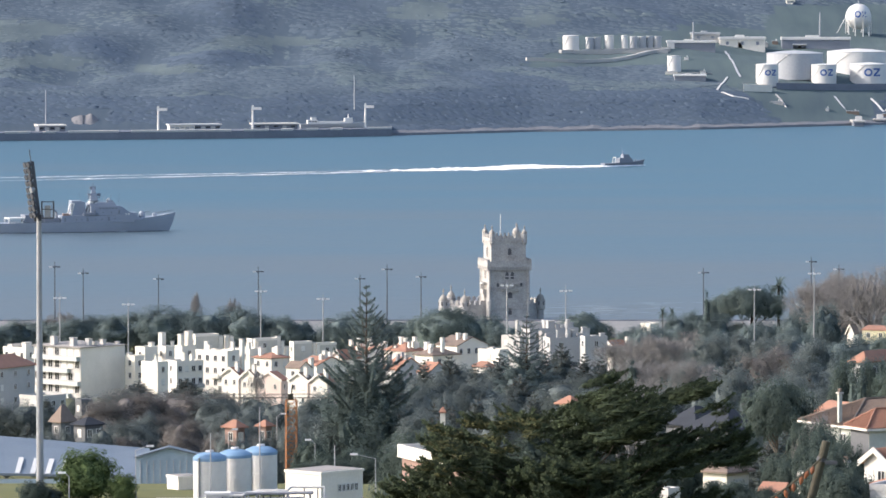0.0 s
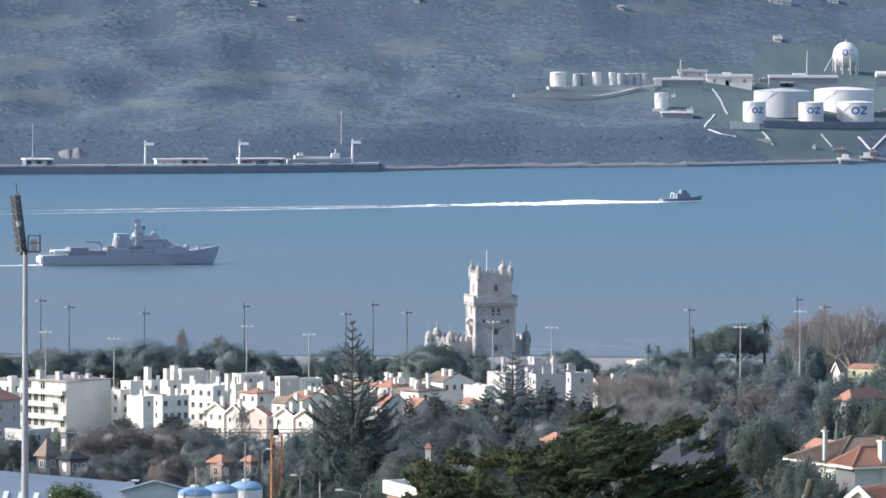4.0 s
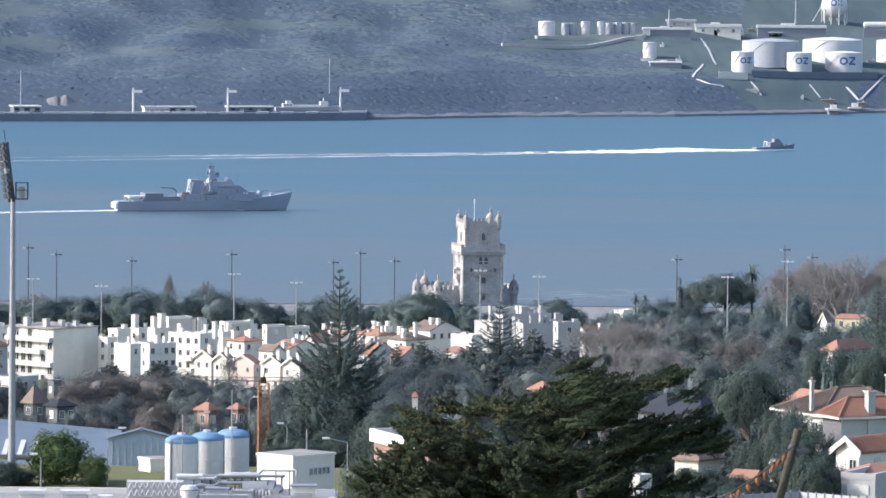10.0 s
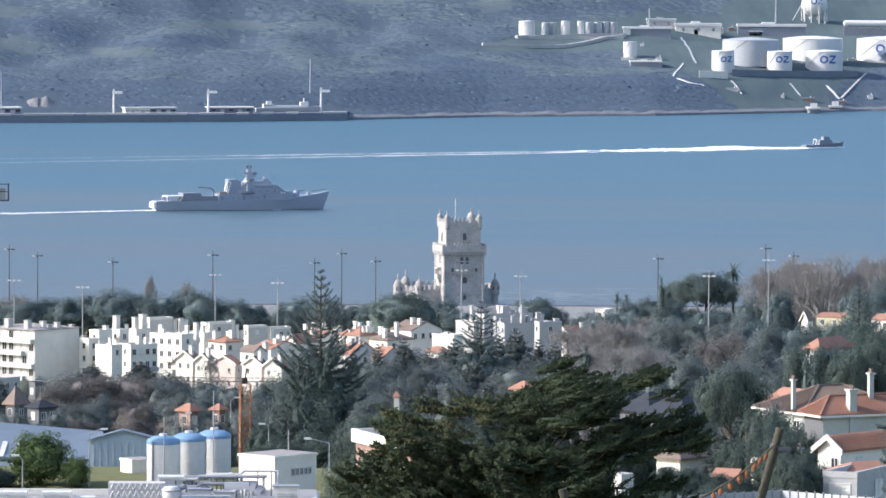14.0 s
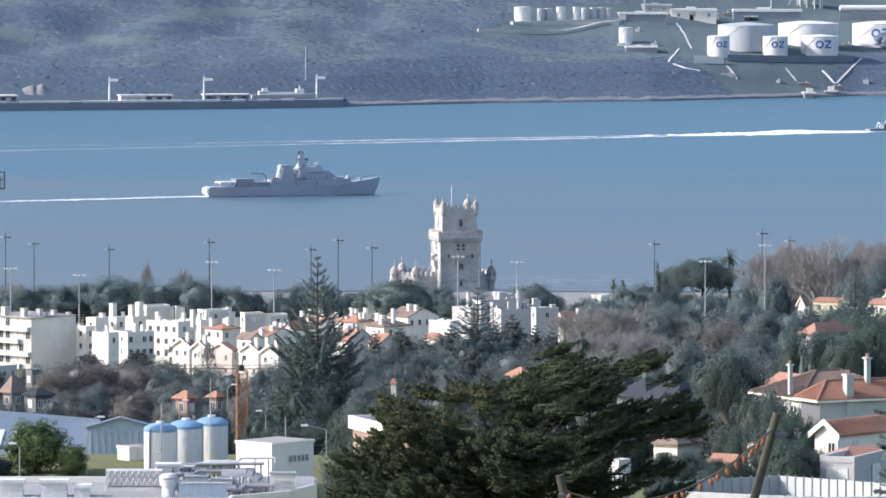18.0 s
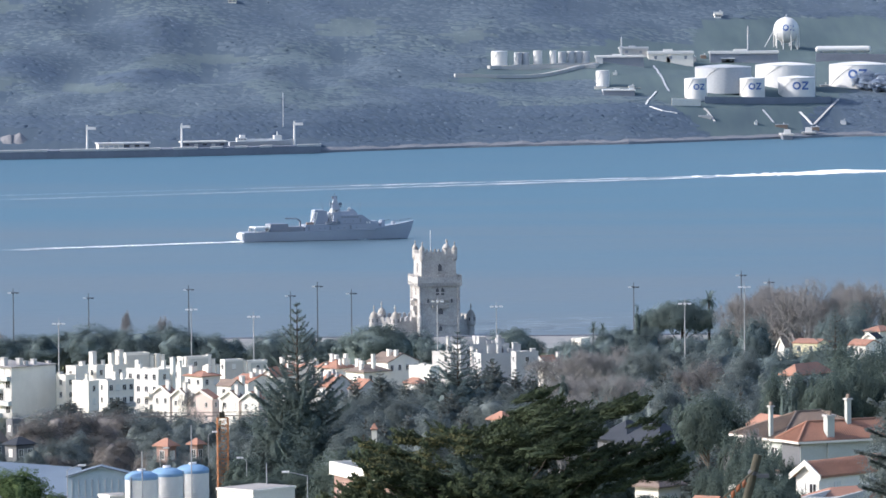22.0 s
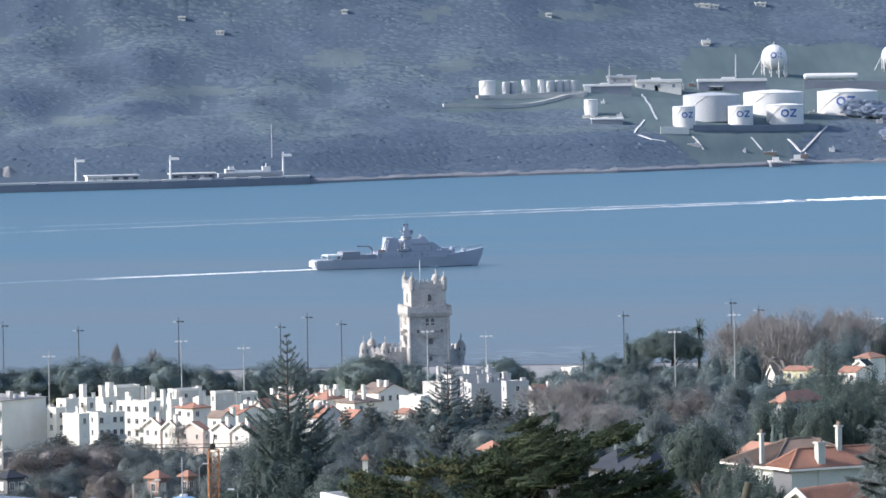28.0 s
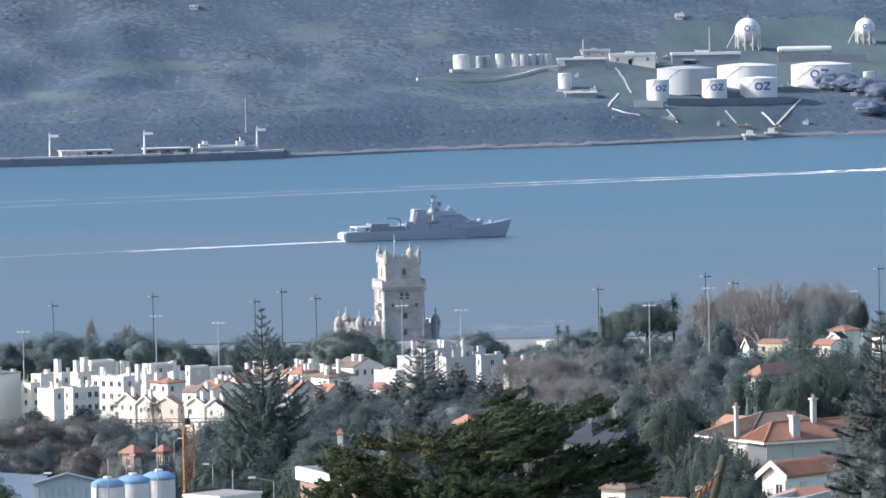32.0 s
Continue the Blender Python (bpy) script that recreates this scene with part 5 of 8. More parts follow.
# ---- trees ----
def limb_tree(rng, h, r, spread, n=6):
    """A tapered, slightly bent trunk with limbs."""
    g = Geo()
    p, q = Vector((0, 0, -1.0)), Vector((rng.uniform(-0.2, 0.2), rng.uniform(-0.2, 0.2), h * 0.45))
    top = Vector((rng.uniform(-0.4, 0.4), rng.uniform(-0.4, 0.4), h))
    g.rod(p, q, r, r * 0.75, 8)
    g.rod(q, top, r * 0.75, r * 0.35, 8)
    for i in range(n):
        a = 2 * math.pi * (i + rng.uniform(-0.3, 0.3)) / n
        k = rng.uniform(0.55, 1.0)
        s = p.lerp(top, 0.45 + 0.5 * i / n)
        g.rod(s, s + Vector((math.cos(a) * spread * k, math.sin(a) * spread * k, spread * rng.uniform(0.4, 0.9))), r * 0.4, r * 0.1, 5)
    return g.mesh("trunk", BARK)


def crown_of(seed, centre_z, rx, rz, clumps, clump_r, per, size, material, flat_bottom=-0.6, core=0.72):
    rng = np.random.default_rng(seed)
    C, R = [], []
    while len(C) < clumps:
        d = rng.normal(size=3)
        d /= np.linalg.norm(d)
        k = rng.uniform(0.45, 1.0) ** 0.6
        if d[2] < flat_bottom:
            continue
        uneven = 1 + 0.22 * noise.noise((d[0] * 1.7 + seed, d[1] * 1.7, d[2] * 1.7))
        if core > 0.8:
            d[2] = math.copysign(abs(d[2]) ** 0.6, d[2])
        C.append((d[0] * rx * k * uneven, d[1] * rx * k * uneven, centre_z + d[2] * rz * k * uneven))
        R.append(clump_r * rng.uniform(0.6, 1.3))
    L = leaves(rng, C, R, per, size, 0.85, 0.25, (0, 0, centre_z - rz * 0.3))
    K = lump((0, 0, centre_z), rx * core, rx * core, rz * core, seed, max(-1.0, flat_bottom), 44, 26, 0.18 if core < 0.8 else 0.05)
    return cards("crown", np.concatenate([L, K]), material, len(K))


def conifer_crown(seed, h, w, tiers, per, size, droop, material, bare=0.06, shape=None, fill=0, lift=0.34):
    """Whorls of branches clothed in narrow sprays, as on an island pine."""
    rng = np.random.default_rng(seed)
    V, g = [], Geo()
    for k in range(tiers):
        f = k / (tiers - 1)
        z0 = h * (bare + (0.985 - bare) * f)
        L = w * 0.5 * min(1.0, ((1 - f) / 0.75)) ** 0.8 * rng.uniform(0.86, 1.08) * (1.0 if f > 0.12 else 0.8) + 0.25
        if shape:
            L = w * float(np.interp(f, shape[0], shape[1])) * rng.uniform(0.85, 1.1) + 0.25
        n = 6 if f < 0.9 else 5
        a0 = rng.uniform(0, 6.28)
        for i in range(n):
            a = a0 + 2 * math.pi * i / n + rng.uniform(-0.15, 0.15)
            l = L * rng.uniform(0.62, 1.1)
            z = z0 + rng.uniform(-1, 1) * h * (0.004 + 0.045 * (1 - f) ** 1.5)
            rise = (droop + rng.uniform(-0.06, 0.14)) * l + lift * l * f
            d = Vector((math.cos(a), math.sin(a), 0))
            tip = Vector((0, 0, z + rise)) + d * l
            mid = Vector((0, 0, z + rise * 0.25)) + d * l * 0.55
            g.rod((0, 0, z), mid, 0.09, 0.06, 4)
            g.rod(mid, tip, 0.06, 0.02, 4)
            m = int(per * l * (0.7 if f > 0.6 else 1.0)) + 6
            u = rng.uniform(0.12, 1.0, m)
            px = np.where(u[:, None] < 0.55, np.array(mid)[None] * (u / 0.55)[:, None] + np.array((0, 0, z))[None] * (1 - u / 0.55)[:, None],
                          np.array(mid)[None] * ((1 - u) / 0.45)[:, None] + np.array(tip)[None] * ((u - 0.55) / 0.45)[:, None])
            side = np.cross(np.array(d), (0, 0, 1.0))
            out = np.array(d)[None] * rng.uniform(0.2, 0.9, (m, 1)) + side[None] * rng.normal(0, 0.75, (m, 1)) + np.array((0, 0, 1.0))[None] * rng.normal(-0.05, 0.35, (m, 1))
            out /= np.linalg.norm(out, axis=1)[:, None]
            wv = np.cross(out, rng.normal(size=(m, 3)))
            wv /= np.linalg.norm(wv, axis=1)[:, None]
            s = size * (0.72 if f > 0.6 else 1.0) * rng.uniform(0.6, 1.3, (m, 1))
            V.append(np.stack([px, px + out * s * 0.5 + wv * s * 0.13, px + out * s, px + out * s * 0.5 - wv * s * 0.13], axis=1))
    if fill:
        # the crowded lower boughs
        C, R = [], []
        for _ in range(fill):
            f = rng.uniform(0.03, 0.62 if shape else 0.9)
            r = w * float(np.interp(f, shape[0], shape[1])) if shape else w * 0.5 * min(1.0, (1 - f) / 0.75) ** 0.8
            a, u = rng.uniform(0, 6.28), rng.uniform(0.25, 0.92)
            C.append((r * u * math.cos(a), r * u * math.sin(a), h * (bare + (0.97 - bare) * f) + r * 0.12))
            R.append(r * rng.uniform(0.13, 0.24))
        V.append(leaves(rng, C, R, 60, size * 0.75, 0.7, 0.3, (0, 0, h * 0.15)))
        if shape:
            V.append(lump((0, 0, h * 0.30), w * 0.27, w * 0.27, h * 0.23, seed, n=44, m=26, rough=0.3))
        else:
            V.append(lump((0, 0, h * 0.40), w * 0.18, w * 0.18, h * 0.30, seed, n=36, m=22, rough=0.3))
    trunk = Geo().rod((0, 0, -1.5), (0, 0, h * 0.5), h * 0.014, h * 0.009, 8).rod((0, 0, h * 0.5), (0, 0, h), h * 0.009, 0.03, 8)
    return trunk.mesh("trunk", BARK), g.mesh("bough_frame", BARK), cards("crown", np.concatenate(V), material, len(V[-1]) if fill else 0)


def bare_crown(seed, h, r, material):
    """A leafless crown: limbs that fork into fine twigs."""
    rng = random.Random(seed)
    V, g = [], Geo()

    def twig(p, d, l, w):
        q = p + d * l
        s = d.cross(Vector((rng.gauss(0, 1), rng.gauss(0, 1), rng.gauss(0, 1)))).normalized() * w
        V.append([p - s, p + s, q + s * 0.4, q - s * 0.4])
        return q

    def fork(p, d, l, w, depth):
        if depth >= 3:
            q = twig(p, d, l, w)
        else:
            q = p + d * l
            g.rod(p, q, w, w * 0.7, 4)
        if depth == 6:
            for _ in range(5):
                e = (d + Vector((rng.gauss(0, 0.9), rng.gauss(0, 0.9), rng.gauss(0.1, 0.7)))).normalized()
                twig(q - d * l * rng.random(), e, l * rng.uniform(0.6, 1.3), w * 0.45)
            return
        for _ in range(4 if depth in (2, 3, 4) else 3):
            e = (d + Vector((rng.gauss(0, 0.55), rng.gauss(0, 0.55), rng.gauss(0.12, 0.4)))).normalized()
            fork(q, e, l * rng.uniform(0.6, 0.82), w * 0.6, depth + 1)

    for i in range(4):
        a = 2 * math.pi * i / 4 + rng.uniform(-0.4, 0.4)
        d = Vector((math.cos(a) * r / h * 1.2, math.sin(a) * r / h * 1.2, 1)).normalized()
        fork(Vector((0, 0, h * 0.16)), d, h * 0.26, 0.17, 1)
    trunk = Geo().rod((0, 0, -1), (0, 0, h * 0.2), 0.32, 0.24, 8)
    return trunk.mesh("trunk", BARK), g.mesh("limb_frame", TWIG), cards("twig_crown", np.array([[tuple(p) for p in q] for q in V]), material)


def palm_parts(seed, h):
    rng = random.Random(seed)
    V = []
    for i in range(46):
        a, e = rng.uniform(0, 6.28), rng.uniform(-0.5, 1.3)
        p = Vector((0, 0, h))
        d = Vector((math.cos(a) * math.cos(e), math.sin(a) * math.cos(e), math.sin(e)))
        s = Vector((-math.sin(a), math.cos(a), 0))
        for k in range(5):
            q = p + d * 0.62
            w = 0.30 * (1 - k * 0.13)
            V.append([p - s * w, p + s * w, q + s * w * 0.8, q - s * w * 0.8])
            p = q
            d = (d + Vector((0, 0, -0.28))).normalized()
    return Geo().rod((0, 0, -0.5), (0, 0, h), 0.36, 0.26, 8).mesh("trunk", BARK), cards("frond_head", np.array([[tuple(p) for p in q] for q in V]), LEAFP)


TREES = {}


def kinds():
    rng = random.Random(12)
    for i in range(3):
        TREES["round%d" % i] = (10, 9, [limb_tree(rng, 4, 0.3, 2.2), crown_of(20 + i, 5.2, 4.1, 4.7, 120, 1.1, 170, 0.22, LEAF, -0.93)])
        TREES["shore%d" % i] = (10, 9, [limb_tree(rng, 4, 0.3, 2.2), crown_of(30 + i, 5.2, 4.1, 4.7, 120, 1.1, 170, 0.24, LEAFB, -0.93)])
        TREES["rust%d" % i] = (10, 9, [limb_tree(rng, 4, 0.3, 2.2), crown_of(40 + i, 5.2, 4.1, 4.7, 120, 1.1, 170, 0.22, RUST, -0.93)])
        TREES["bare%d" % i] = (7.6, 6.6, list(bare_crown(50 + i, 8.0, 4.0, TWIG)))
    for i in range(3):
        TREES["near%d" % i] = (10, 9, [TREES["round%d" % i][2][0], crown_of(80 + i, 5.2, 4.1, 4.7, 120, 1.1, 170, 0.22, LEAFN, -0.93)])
    for i in range(2):
        TREES["slope%d" % i] = (10, 9, [TREES["shore0"][2][0], crown_of(90 + i, 4.2, 4.3, 4.8, 120, 1.1, 110, 0.45, SLOPEL, -0.95)])
    TREES["pine"] = (10, 12, [limb_tree(rng, 7.4, 0.34, 3.8, 8), crown_of(60, 7.2, 5.4, 2.7, 240, 1.0, 130, 0.24, LEAFP, -0.35, 0.6)])
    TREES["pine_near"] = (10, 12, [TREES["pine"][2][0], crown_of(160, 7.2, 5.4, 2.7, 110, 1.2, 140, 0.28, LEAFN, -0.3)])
    TREES["dome_pine"] = (10, 13.4, [limb_tree(rng, 5.4, 0.4, 3.8, 8), crown_of(69, 4.6, 6.0, 5.0, 260, 0.9, 150, 0.22, LEAFP, -0.75, 0.82)])
    TREES["cypress"] = (10, 2.6, [Geo().rod((0, 0, -1), (0, 0, 3), 0.2).mesh("trunk", BARK), crown_of(61, 5.2, 1.05, 4.7, 56, 0.55, 60, 0.34, LEAFP, -1)])
    TREES["cedar"] = (10, 10, list(conifer_crown(62, 10, 10.5, 17, 36, 0.42, -0.02, LEAF, 0.12, fill=150)))
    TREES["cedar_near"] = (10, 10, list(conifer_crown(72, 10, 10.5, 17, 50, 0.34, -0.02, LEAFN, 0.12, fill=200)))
    TREES["fir"] = (10, 6, list(conifer_crown(66, 10, 6.4, 20, 44, 0.4, 0.05, LEAF, 0.08, fill=150)))
    TREES["araucaria"] = (33, 16, list(conifer_crown(63, 33, 16.5, 26, 80, 0.5, 0.16, LEAFP, 0.04, ((0, 0.1, 0.3, 0.46, 0.56, 0.655, 0.8, 0.9, 1), (0.43, 0.5, 0.52, 0.46, 0.38, 0.29, 0.17, 0.09, 0.01)), 520, 0.6)))
    TREES["araucaria_sparse"] = (25, 10, list(conifer_crown(64, 25, 12, 20, 44, 0.5, 0.16, LEAFB, 0.1, ((0, 0.2, 0.45, 0.7, 0.9, 1), (0.42, 0.5, 0.42, 0.26, 0.12, 0.01)), 160, 0.5)))
    TREES["araucaria_tiered"] = (25, 12, list(conifer_crown(68, 25, 12.5, 24, 220, 0.40, 0.06, LEAF, 0.05, ((0, 0.2, 0.45, 0.7, 0.9, 1), (0.46, 0.5, 0.40, 0.25, 0.12, 0.01)), 420, 0.3)))
    TREES["bush"] = (4, 5, [limb_tree(rng, 2.2, 0.14, 1.4), crown_of(65, 1.9, 2.1, 2.0, 110, 0.62, 80, 0.2, LEAFG, -1)])
    TREES["hedge"] = (4, 5, [limb_tree(rng, 2.2, 0.14, 1.4), crown_of(67, 1.9, 2.1, 2.0, 100, 0.62, 70, 0.22, LEAFN, -1)])
    TREES["palm"] = (19, 4.2, list(palm_parts(9, 17.5)))


LABELS = {"near": ("tree", "broad dark green garden tree with a dense crown"), "dome": ("stone_pine", "broad dome-shaped dark stone pine by the river"), "round": ("tree", "broad olive-green tree with a dense uneven crown"), "shore": ("tree", "dark tree of the riverside park, haze painted in as blue-green"),
          "rust": ("tree", "brownish tree with thin autumn leaves"), "bare": ("bare_tree", "leafless grey-brown winter tree with fine twigs"),
          "pine": ("stone_pine", "umbrella-shaped dark stone pine"), "cypress": ("cypress", "slim dark columnar cypress"), "cedar": ("cedar", "dark broad conifer with layered boughs"),
          "fir": ("conifer", "narrow blue-green conifer with layered boughs"),
          "araucaria": ("island_pine", "tall dark island pine with tiered whorled branches"), "bush": ("bush", "dense bright green rounded shrub"),
          "hedge": ("shrub", "dense olive-green garden shrub"), "palm": ("palm_tree", "tall palm with a round head of fronds")}
kinds()


def tree(kind, x, top, wide, d):
    """A tree on the ground d metres off: its axis, top and width stretched to fit the camera's view."""
    # near trees swap to leaf colours with less haze painted in
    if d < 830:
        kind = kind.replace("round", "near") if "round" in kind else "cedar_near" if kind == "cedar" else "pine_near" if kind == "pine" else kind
    h0, w0, meshes = TREES[kind]
    p = sight(x, top, d)
    z = land(p.x, d)
    key = kind.rstrip("012").split("_")[0]
    name, label = LABELS[key]
    t = thing(name, pose(p.x, d, z, 0, 0, (x * 37 + d) % 360), label, name.replace("_", " "), "trees")
    leafy_kind = key in ("near", "round", "shore", "rust", "bush", "hedge", "bare")
    k = wide * d / 10187.0 / w0 * (1.2 if leafy_kind else 1.0)
    t.scale = (k, k, (p.z - z) / h0 * (1.05 if leafy_kind else 1.0))
    for me in meshes:
        o = part(me.name.split(".")[0], me, None, t)
        if o.name.split(".")[0] in ("bough_frame", "twig_crown", "limb_frame", "frond_head", "crown"):
            tagged(o, kind="stuff")
    return t


def terminal_tree(i, x, foot, top, wide):
    """A shrub or tree on the far slope, foot and top fitted to the camera's view."""
    p = meets(x, foot)
    k = p.y / 10187.0
    t = thing("tree", p, "hazy dark bushy tree beside the fuel tanks", "tree", "trees")
    t.scale = (wide * k / 8, wide * k / 8, (foot - top) * k / 10)
    t.rotation_euler.z = i * 1.3
    for me in TREES["slope%d" % (i % 2)][2]:
        tagged(part(me.name.split(".")[0], me, None, t), kind="stuff" if me.name.startswith("crown") else "")


for i, (x, foot, top, wide) in enumerate(((1616, 144, 108, 48), (1648, 148, 112, 56), (1684, 152, 124, 60), (1712, 164, 132, 60), (1690, 190, 160, 60))):
    terminal_tree(i, x, foot, top, wide)
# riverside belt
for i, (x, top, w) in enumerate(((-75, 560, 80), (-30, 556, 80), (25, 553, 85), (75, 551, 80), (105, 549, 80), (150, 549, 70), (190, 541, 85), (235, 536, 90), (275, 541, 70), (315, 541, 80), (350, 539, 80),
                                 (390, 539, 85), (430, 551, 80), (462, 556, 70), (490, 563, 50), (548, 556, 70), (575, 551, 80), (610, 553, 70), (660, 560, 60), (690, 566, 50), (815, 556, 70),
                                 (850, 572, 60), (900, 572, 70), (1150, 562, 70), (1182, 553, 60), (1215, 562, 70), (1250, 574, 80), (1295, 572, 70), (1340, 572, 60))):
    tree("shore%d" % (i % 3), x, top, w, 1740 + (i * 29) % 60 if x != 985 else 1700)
for x, top, w in ((298, 515, 15), (366, 518, 20), (712, 575, 40), (60, 540, 40)):
    tree("bare%d" % (x % 3), x, top, w, 1790)
tree("dome_pine", 742, 535, 166, 1730)
tree("dome_pine", 979, 548, 136, 1720)
tree("dome_pine", 820, 562, 60, 1760)
tree("pine", 1281, 511, 140, 1760)
tree("pine", 1225, 527, 60, 1775)
tree("cypress", 1203, 514, 17, 1745)
tree("palm", 1330, 499, 34, 1765)
tree("palm", 1124, 547, 16, 1760)
tree("palm", 1141, 549, 16, 1765)
# winter trees by the far end of the park
for x, top, w, d in ((1410, 498, 84, 1680), (1424, 494, 84, 1670), (1464, 492, 84, 1660), (1502, 486, 90, 1650), (1590, 484) + (84, 1650), (1444, 500, 84, 1690), (1484, 495, 84, 1685), (1570, 496, 70, 1680), (1614, 494, 70, 1680), (1430, 520, 80, 1705), (1500, 515, 90, 1700)):
    tree("bare%d" % (int(x) % 3), x, top, w, d)
for x, top, w, d in ((1412, 545, 62, 1640), (1588, 530) + (66, 1610), (1375, 545, 60, 1700), (1352, 560, 50, 1650), (1548, 538) + (60, 1600), (1587, 545) + (70, 1600), (1698, 548) + (70, 1600), (1617, 571) + (60, 1560)):
    tree("shore%d" % (int(x) % 3), x, top, w, d)
tree("pine", *(1654, 512), 50, 1700)
# between the white houses and the hillside
for kind, x, top, w, d in (
        ("fir", 700, 632, 70, 1240), ("cedar", 745, 622, 90, 1250), ("fir", 790, 640, 70, 1220), ("cedar", 835, 625, 110, 1260), ("fir", 915, 618, 70, 1240), ("cedar", 945, 606, 110, 1270),
        ("fir", 985, 625, 70, 1250), ("cedar", 1015, 632, 90, 1230), ("round0", 720, 668, 110, 1150), ("round1", 790, 672, 120, 1150), ("cedar", 870, 660, 120, 1160), ("round2", 950, 668, 120, 1140),
        ("cedar", 1020, 668, 100, 1120), ("round2", 760, 646, 90, 1300), ("round0", 815, 650, 90, 1290), ("round1", 700, 662, 80, 1290), ("round2", 655, 674, 70, 1300), ("round1", 850, 655, 80, 1290),
        ("round0", 95, 690, 70, 1240), ("round2", 130, 698, 60, 1230)):
    tree(kind, x, top, w, d)
for kind, x, top, w, d in (
        ("round2", 20, 752, 60, 1000), ("fir", 655, 650, 60, 1200), ("round0", 680, 690, 90, 1100), ("pine_near", 1326, 682, 150, 612),
        ("bare1", 1402, 752, 44, 574), ("bare2", 1386, 760, 36, 572), ("round1", 1492, 646, 84, 810), ("round0", 1536, 645, 84, 815), ("cypress", 1462, 636, 30, 805), ("cypress", 1512, 641, 26, 800), ("cypress", 1476, 642, 28, 800), ("round2", 1450, 648, 70, 810),
        ("pine", 1590, 640, 150, 800), ("pine", 1545, 655, 110, 790), ("bare0", 1050, 600, 80, 1360), ("bare1", 1105, 602, 90, 1350), ("bare2", 1160, 594, 100, 1360), ("round0", 1210, 598, 80, 1340),
        ("round1", 1255, 594, 80, 1350), ("bare2", 1080, 636, 100, 1290)):
    tree(kind, x, top, w, d)
for kind, x, top, w, d in (
        ("bare0", 1140, 640, 110, 1280), ("round2", 1205, 642, 100, 1290), ("cypress", 1070, 636, 26, 1280), ("cedar", 1250, 632, 130, 1180), ("cedar", 1190, 655, 120, 1120), ("cedar", 1120, 668, 130, 1100),
        ("round1", 1310, 600, 90, 1300), ("round2", 1360, 596, 90, 1310), ("rust0", 1335, 618, 80, 1240), ("round0", 1395, 610, 90, 1260), ("rust1", 1290, 625, 80, 1230), ("cedar", 1290, 662, 150, 1010),
        ("round1", 1370, 642, 110, 1080), ("cedar", 1225, 690, 140, 1000), ("cedar", 1345, 690, 110, 930), ("round2", 1420, 640, 80, 1090), ("cypress", 1455, 640, 30, 1060), ("cypress", 1478, 632, 30, 1060),
        ("cypress", 1500, 640, 32, 1050), ("cypress", 1430, 650, 28, 1040)):
    tree(kind, x, top, w, d)
for kind, x, top, w, d in (
        ("near0", 1550, 630, 80, 860), ("near1", 1600, 612, 110, 850), ("near2", 1660, 616, 120, 845), ("cedar_near", 1600, 650, 130, 840), ("near1", 1535, 662, 80, 835), ("near2", 1575, 600, 90, 870), ("near0", 1625, 598, 90, 880), ("cypress", 1490, 640, 28, 822), ("cypress", 1528, 644, 28, 822), ("cypress", 1544, 640, 26, 826), ("shore1", 1490, 603, 70, 1420), ("pine", 1532, 600, 90, 1410), ("shore2", 1560, 604, 60, 1400), ("shore0", 1450, 606, 90, 1420),
        ("shore1", 1520, 613, 80, 1440), ("shore2", 1600, 612, 100, 1430), ("rust0", 178, 684, 150, 1085), ("rust1", 262, 686, 140, 1090), ("rust2", 120, 706, 100, 1080), ("round1", 336, 698, 120, 1085), ("round0", 160, 690, 120, 1130), ("rust0", 150, 684, 90, 1140), ("round1", 220, 692, 110, 1120), ("rust1", 255, 684, 90, 1150),
        ("round2", 300, 686, 110, 1120), ("round0", 335, 690, 80, 1130), ("cedar", 195, 662, 90, 1300), ("cedar", 278, 660, 100, 1300), ("cedar", 170, 675, 50, 1290), ("fir", 355, 720, 60, 1080),
        ("round1", 400, 690, 80, 1120), ("round2", 440, 700, 70, 1110)):
    tree(kind, x, top, w, d)
for kind, x, top, w, d in (
        ("round0", 495, 700, 70, 1100), ("rust2", 345, 688, 70, 1190), ("round1", 520, 690, 60, 1130), ("cedar", 30, 690, 60, 1180), ("round2", -10, 700, 90, 1150), ("round0", -60, 705, 100, 1150),
        ("bare0", 402, 648, 20, 1250), ("round0", 525, 738, 80, 900), ("hedge", 500, 770, 70, 870), ("round2", 700, 725, 90, 950),
        ("round1", 660, 740, 80, 900)):
    tree(kind, x, top, w, d)
for kind, x, top, w, d in (("round0", 352, 770, 50, 880), ("round2", 378, 766, 40, 885), ("round1", 412, 764, 46, 880), ("fir", 432, 752, 36, 890)):
    tree(kind, x, top, w, d)
tree("araucaria", 600, 498, 185, 900)
tree("araucaria_sparse", 883, 556, 118, 1230)
tree("araucaria_tiered", *(1697, 536), 215, 470)
tree("araucaria_sparse", *(1553, 532), 90, 1350)
for x, top, w, d in ((1384, 754, 54, 572), (1402, 757, 56, 570), (1420, 764, 44, 568), (1366, 752, 54, 574), (1440, 792, 44, 560)):
    tree("hedge", x, top, w, d)
for x, top, w, d in ((34, 752, 60, 985), (66, 750, 46, 985), (128, 742, 50, 990), (98, 762, 40, 980)):
    tree("round%d" % (x % 3), x, top, w, d)
# shrubs by the sports hall
tree("bush", 98, 788, 112, 692)
tree("bush", 162, 830, 54, 690)
tree("hedge", 30, 850, 60, 690)
tree("hedge", 5, 838, 60, 688)


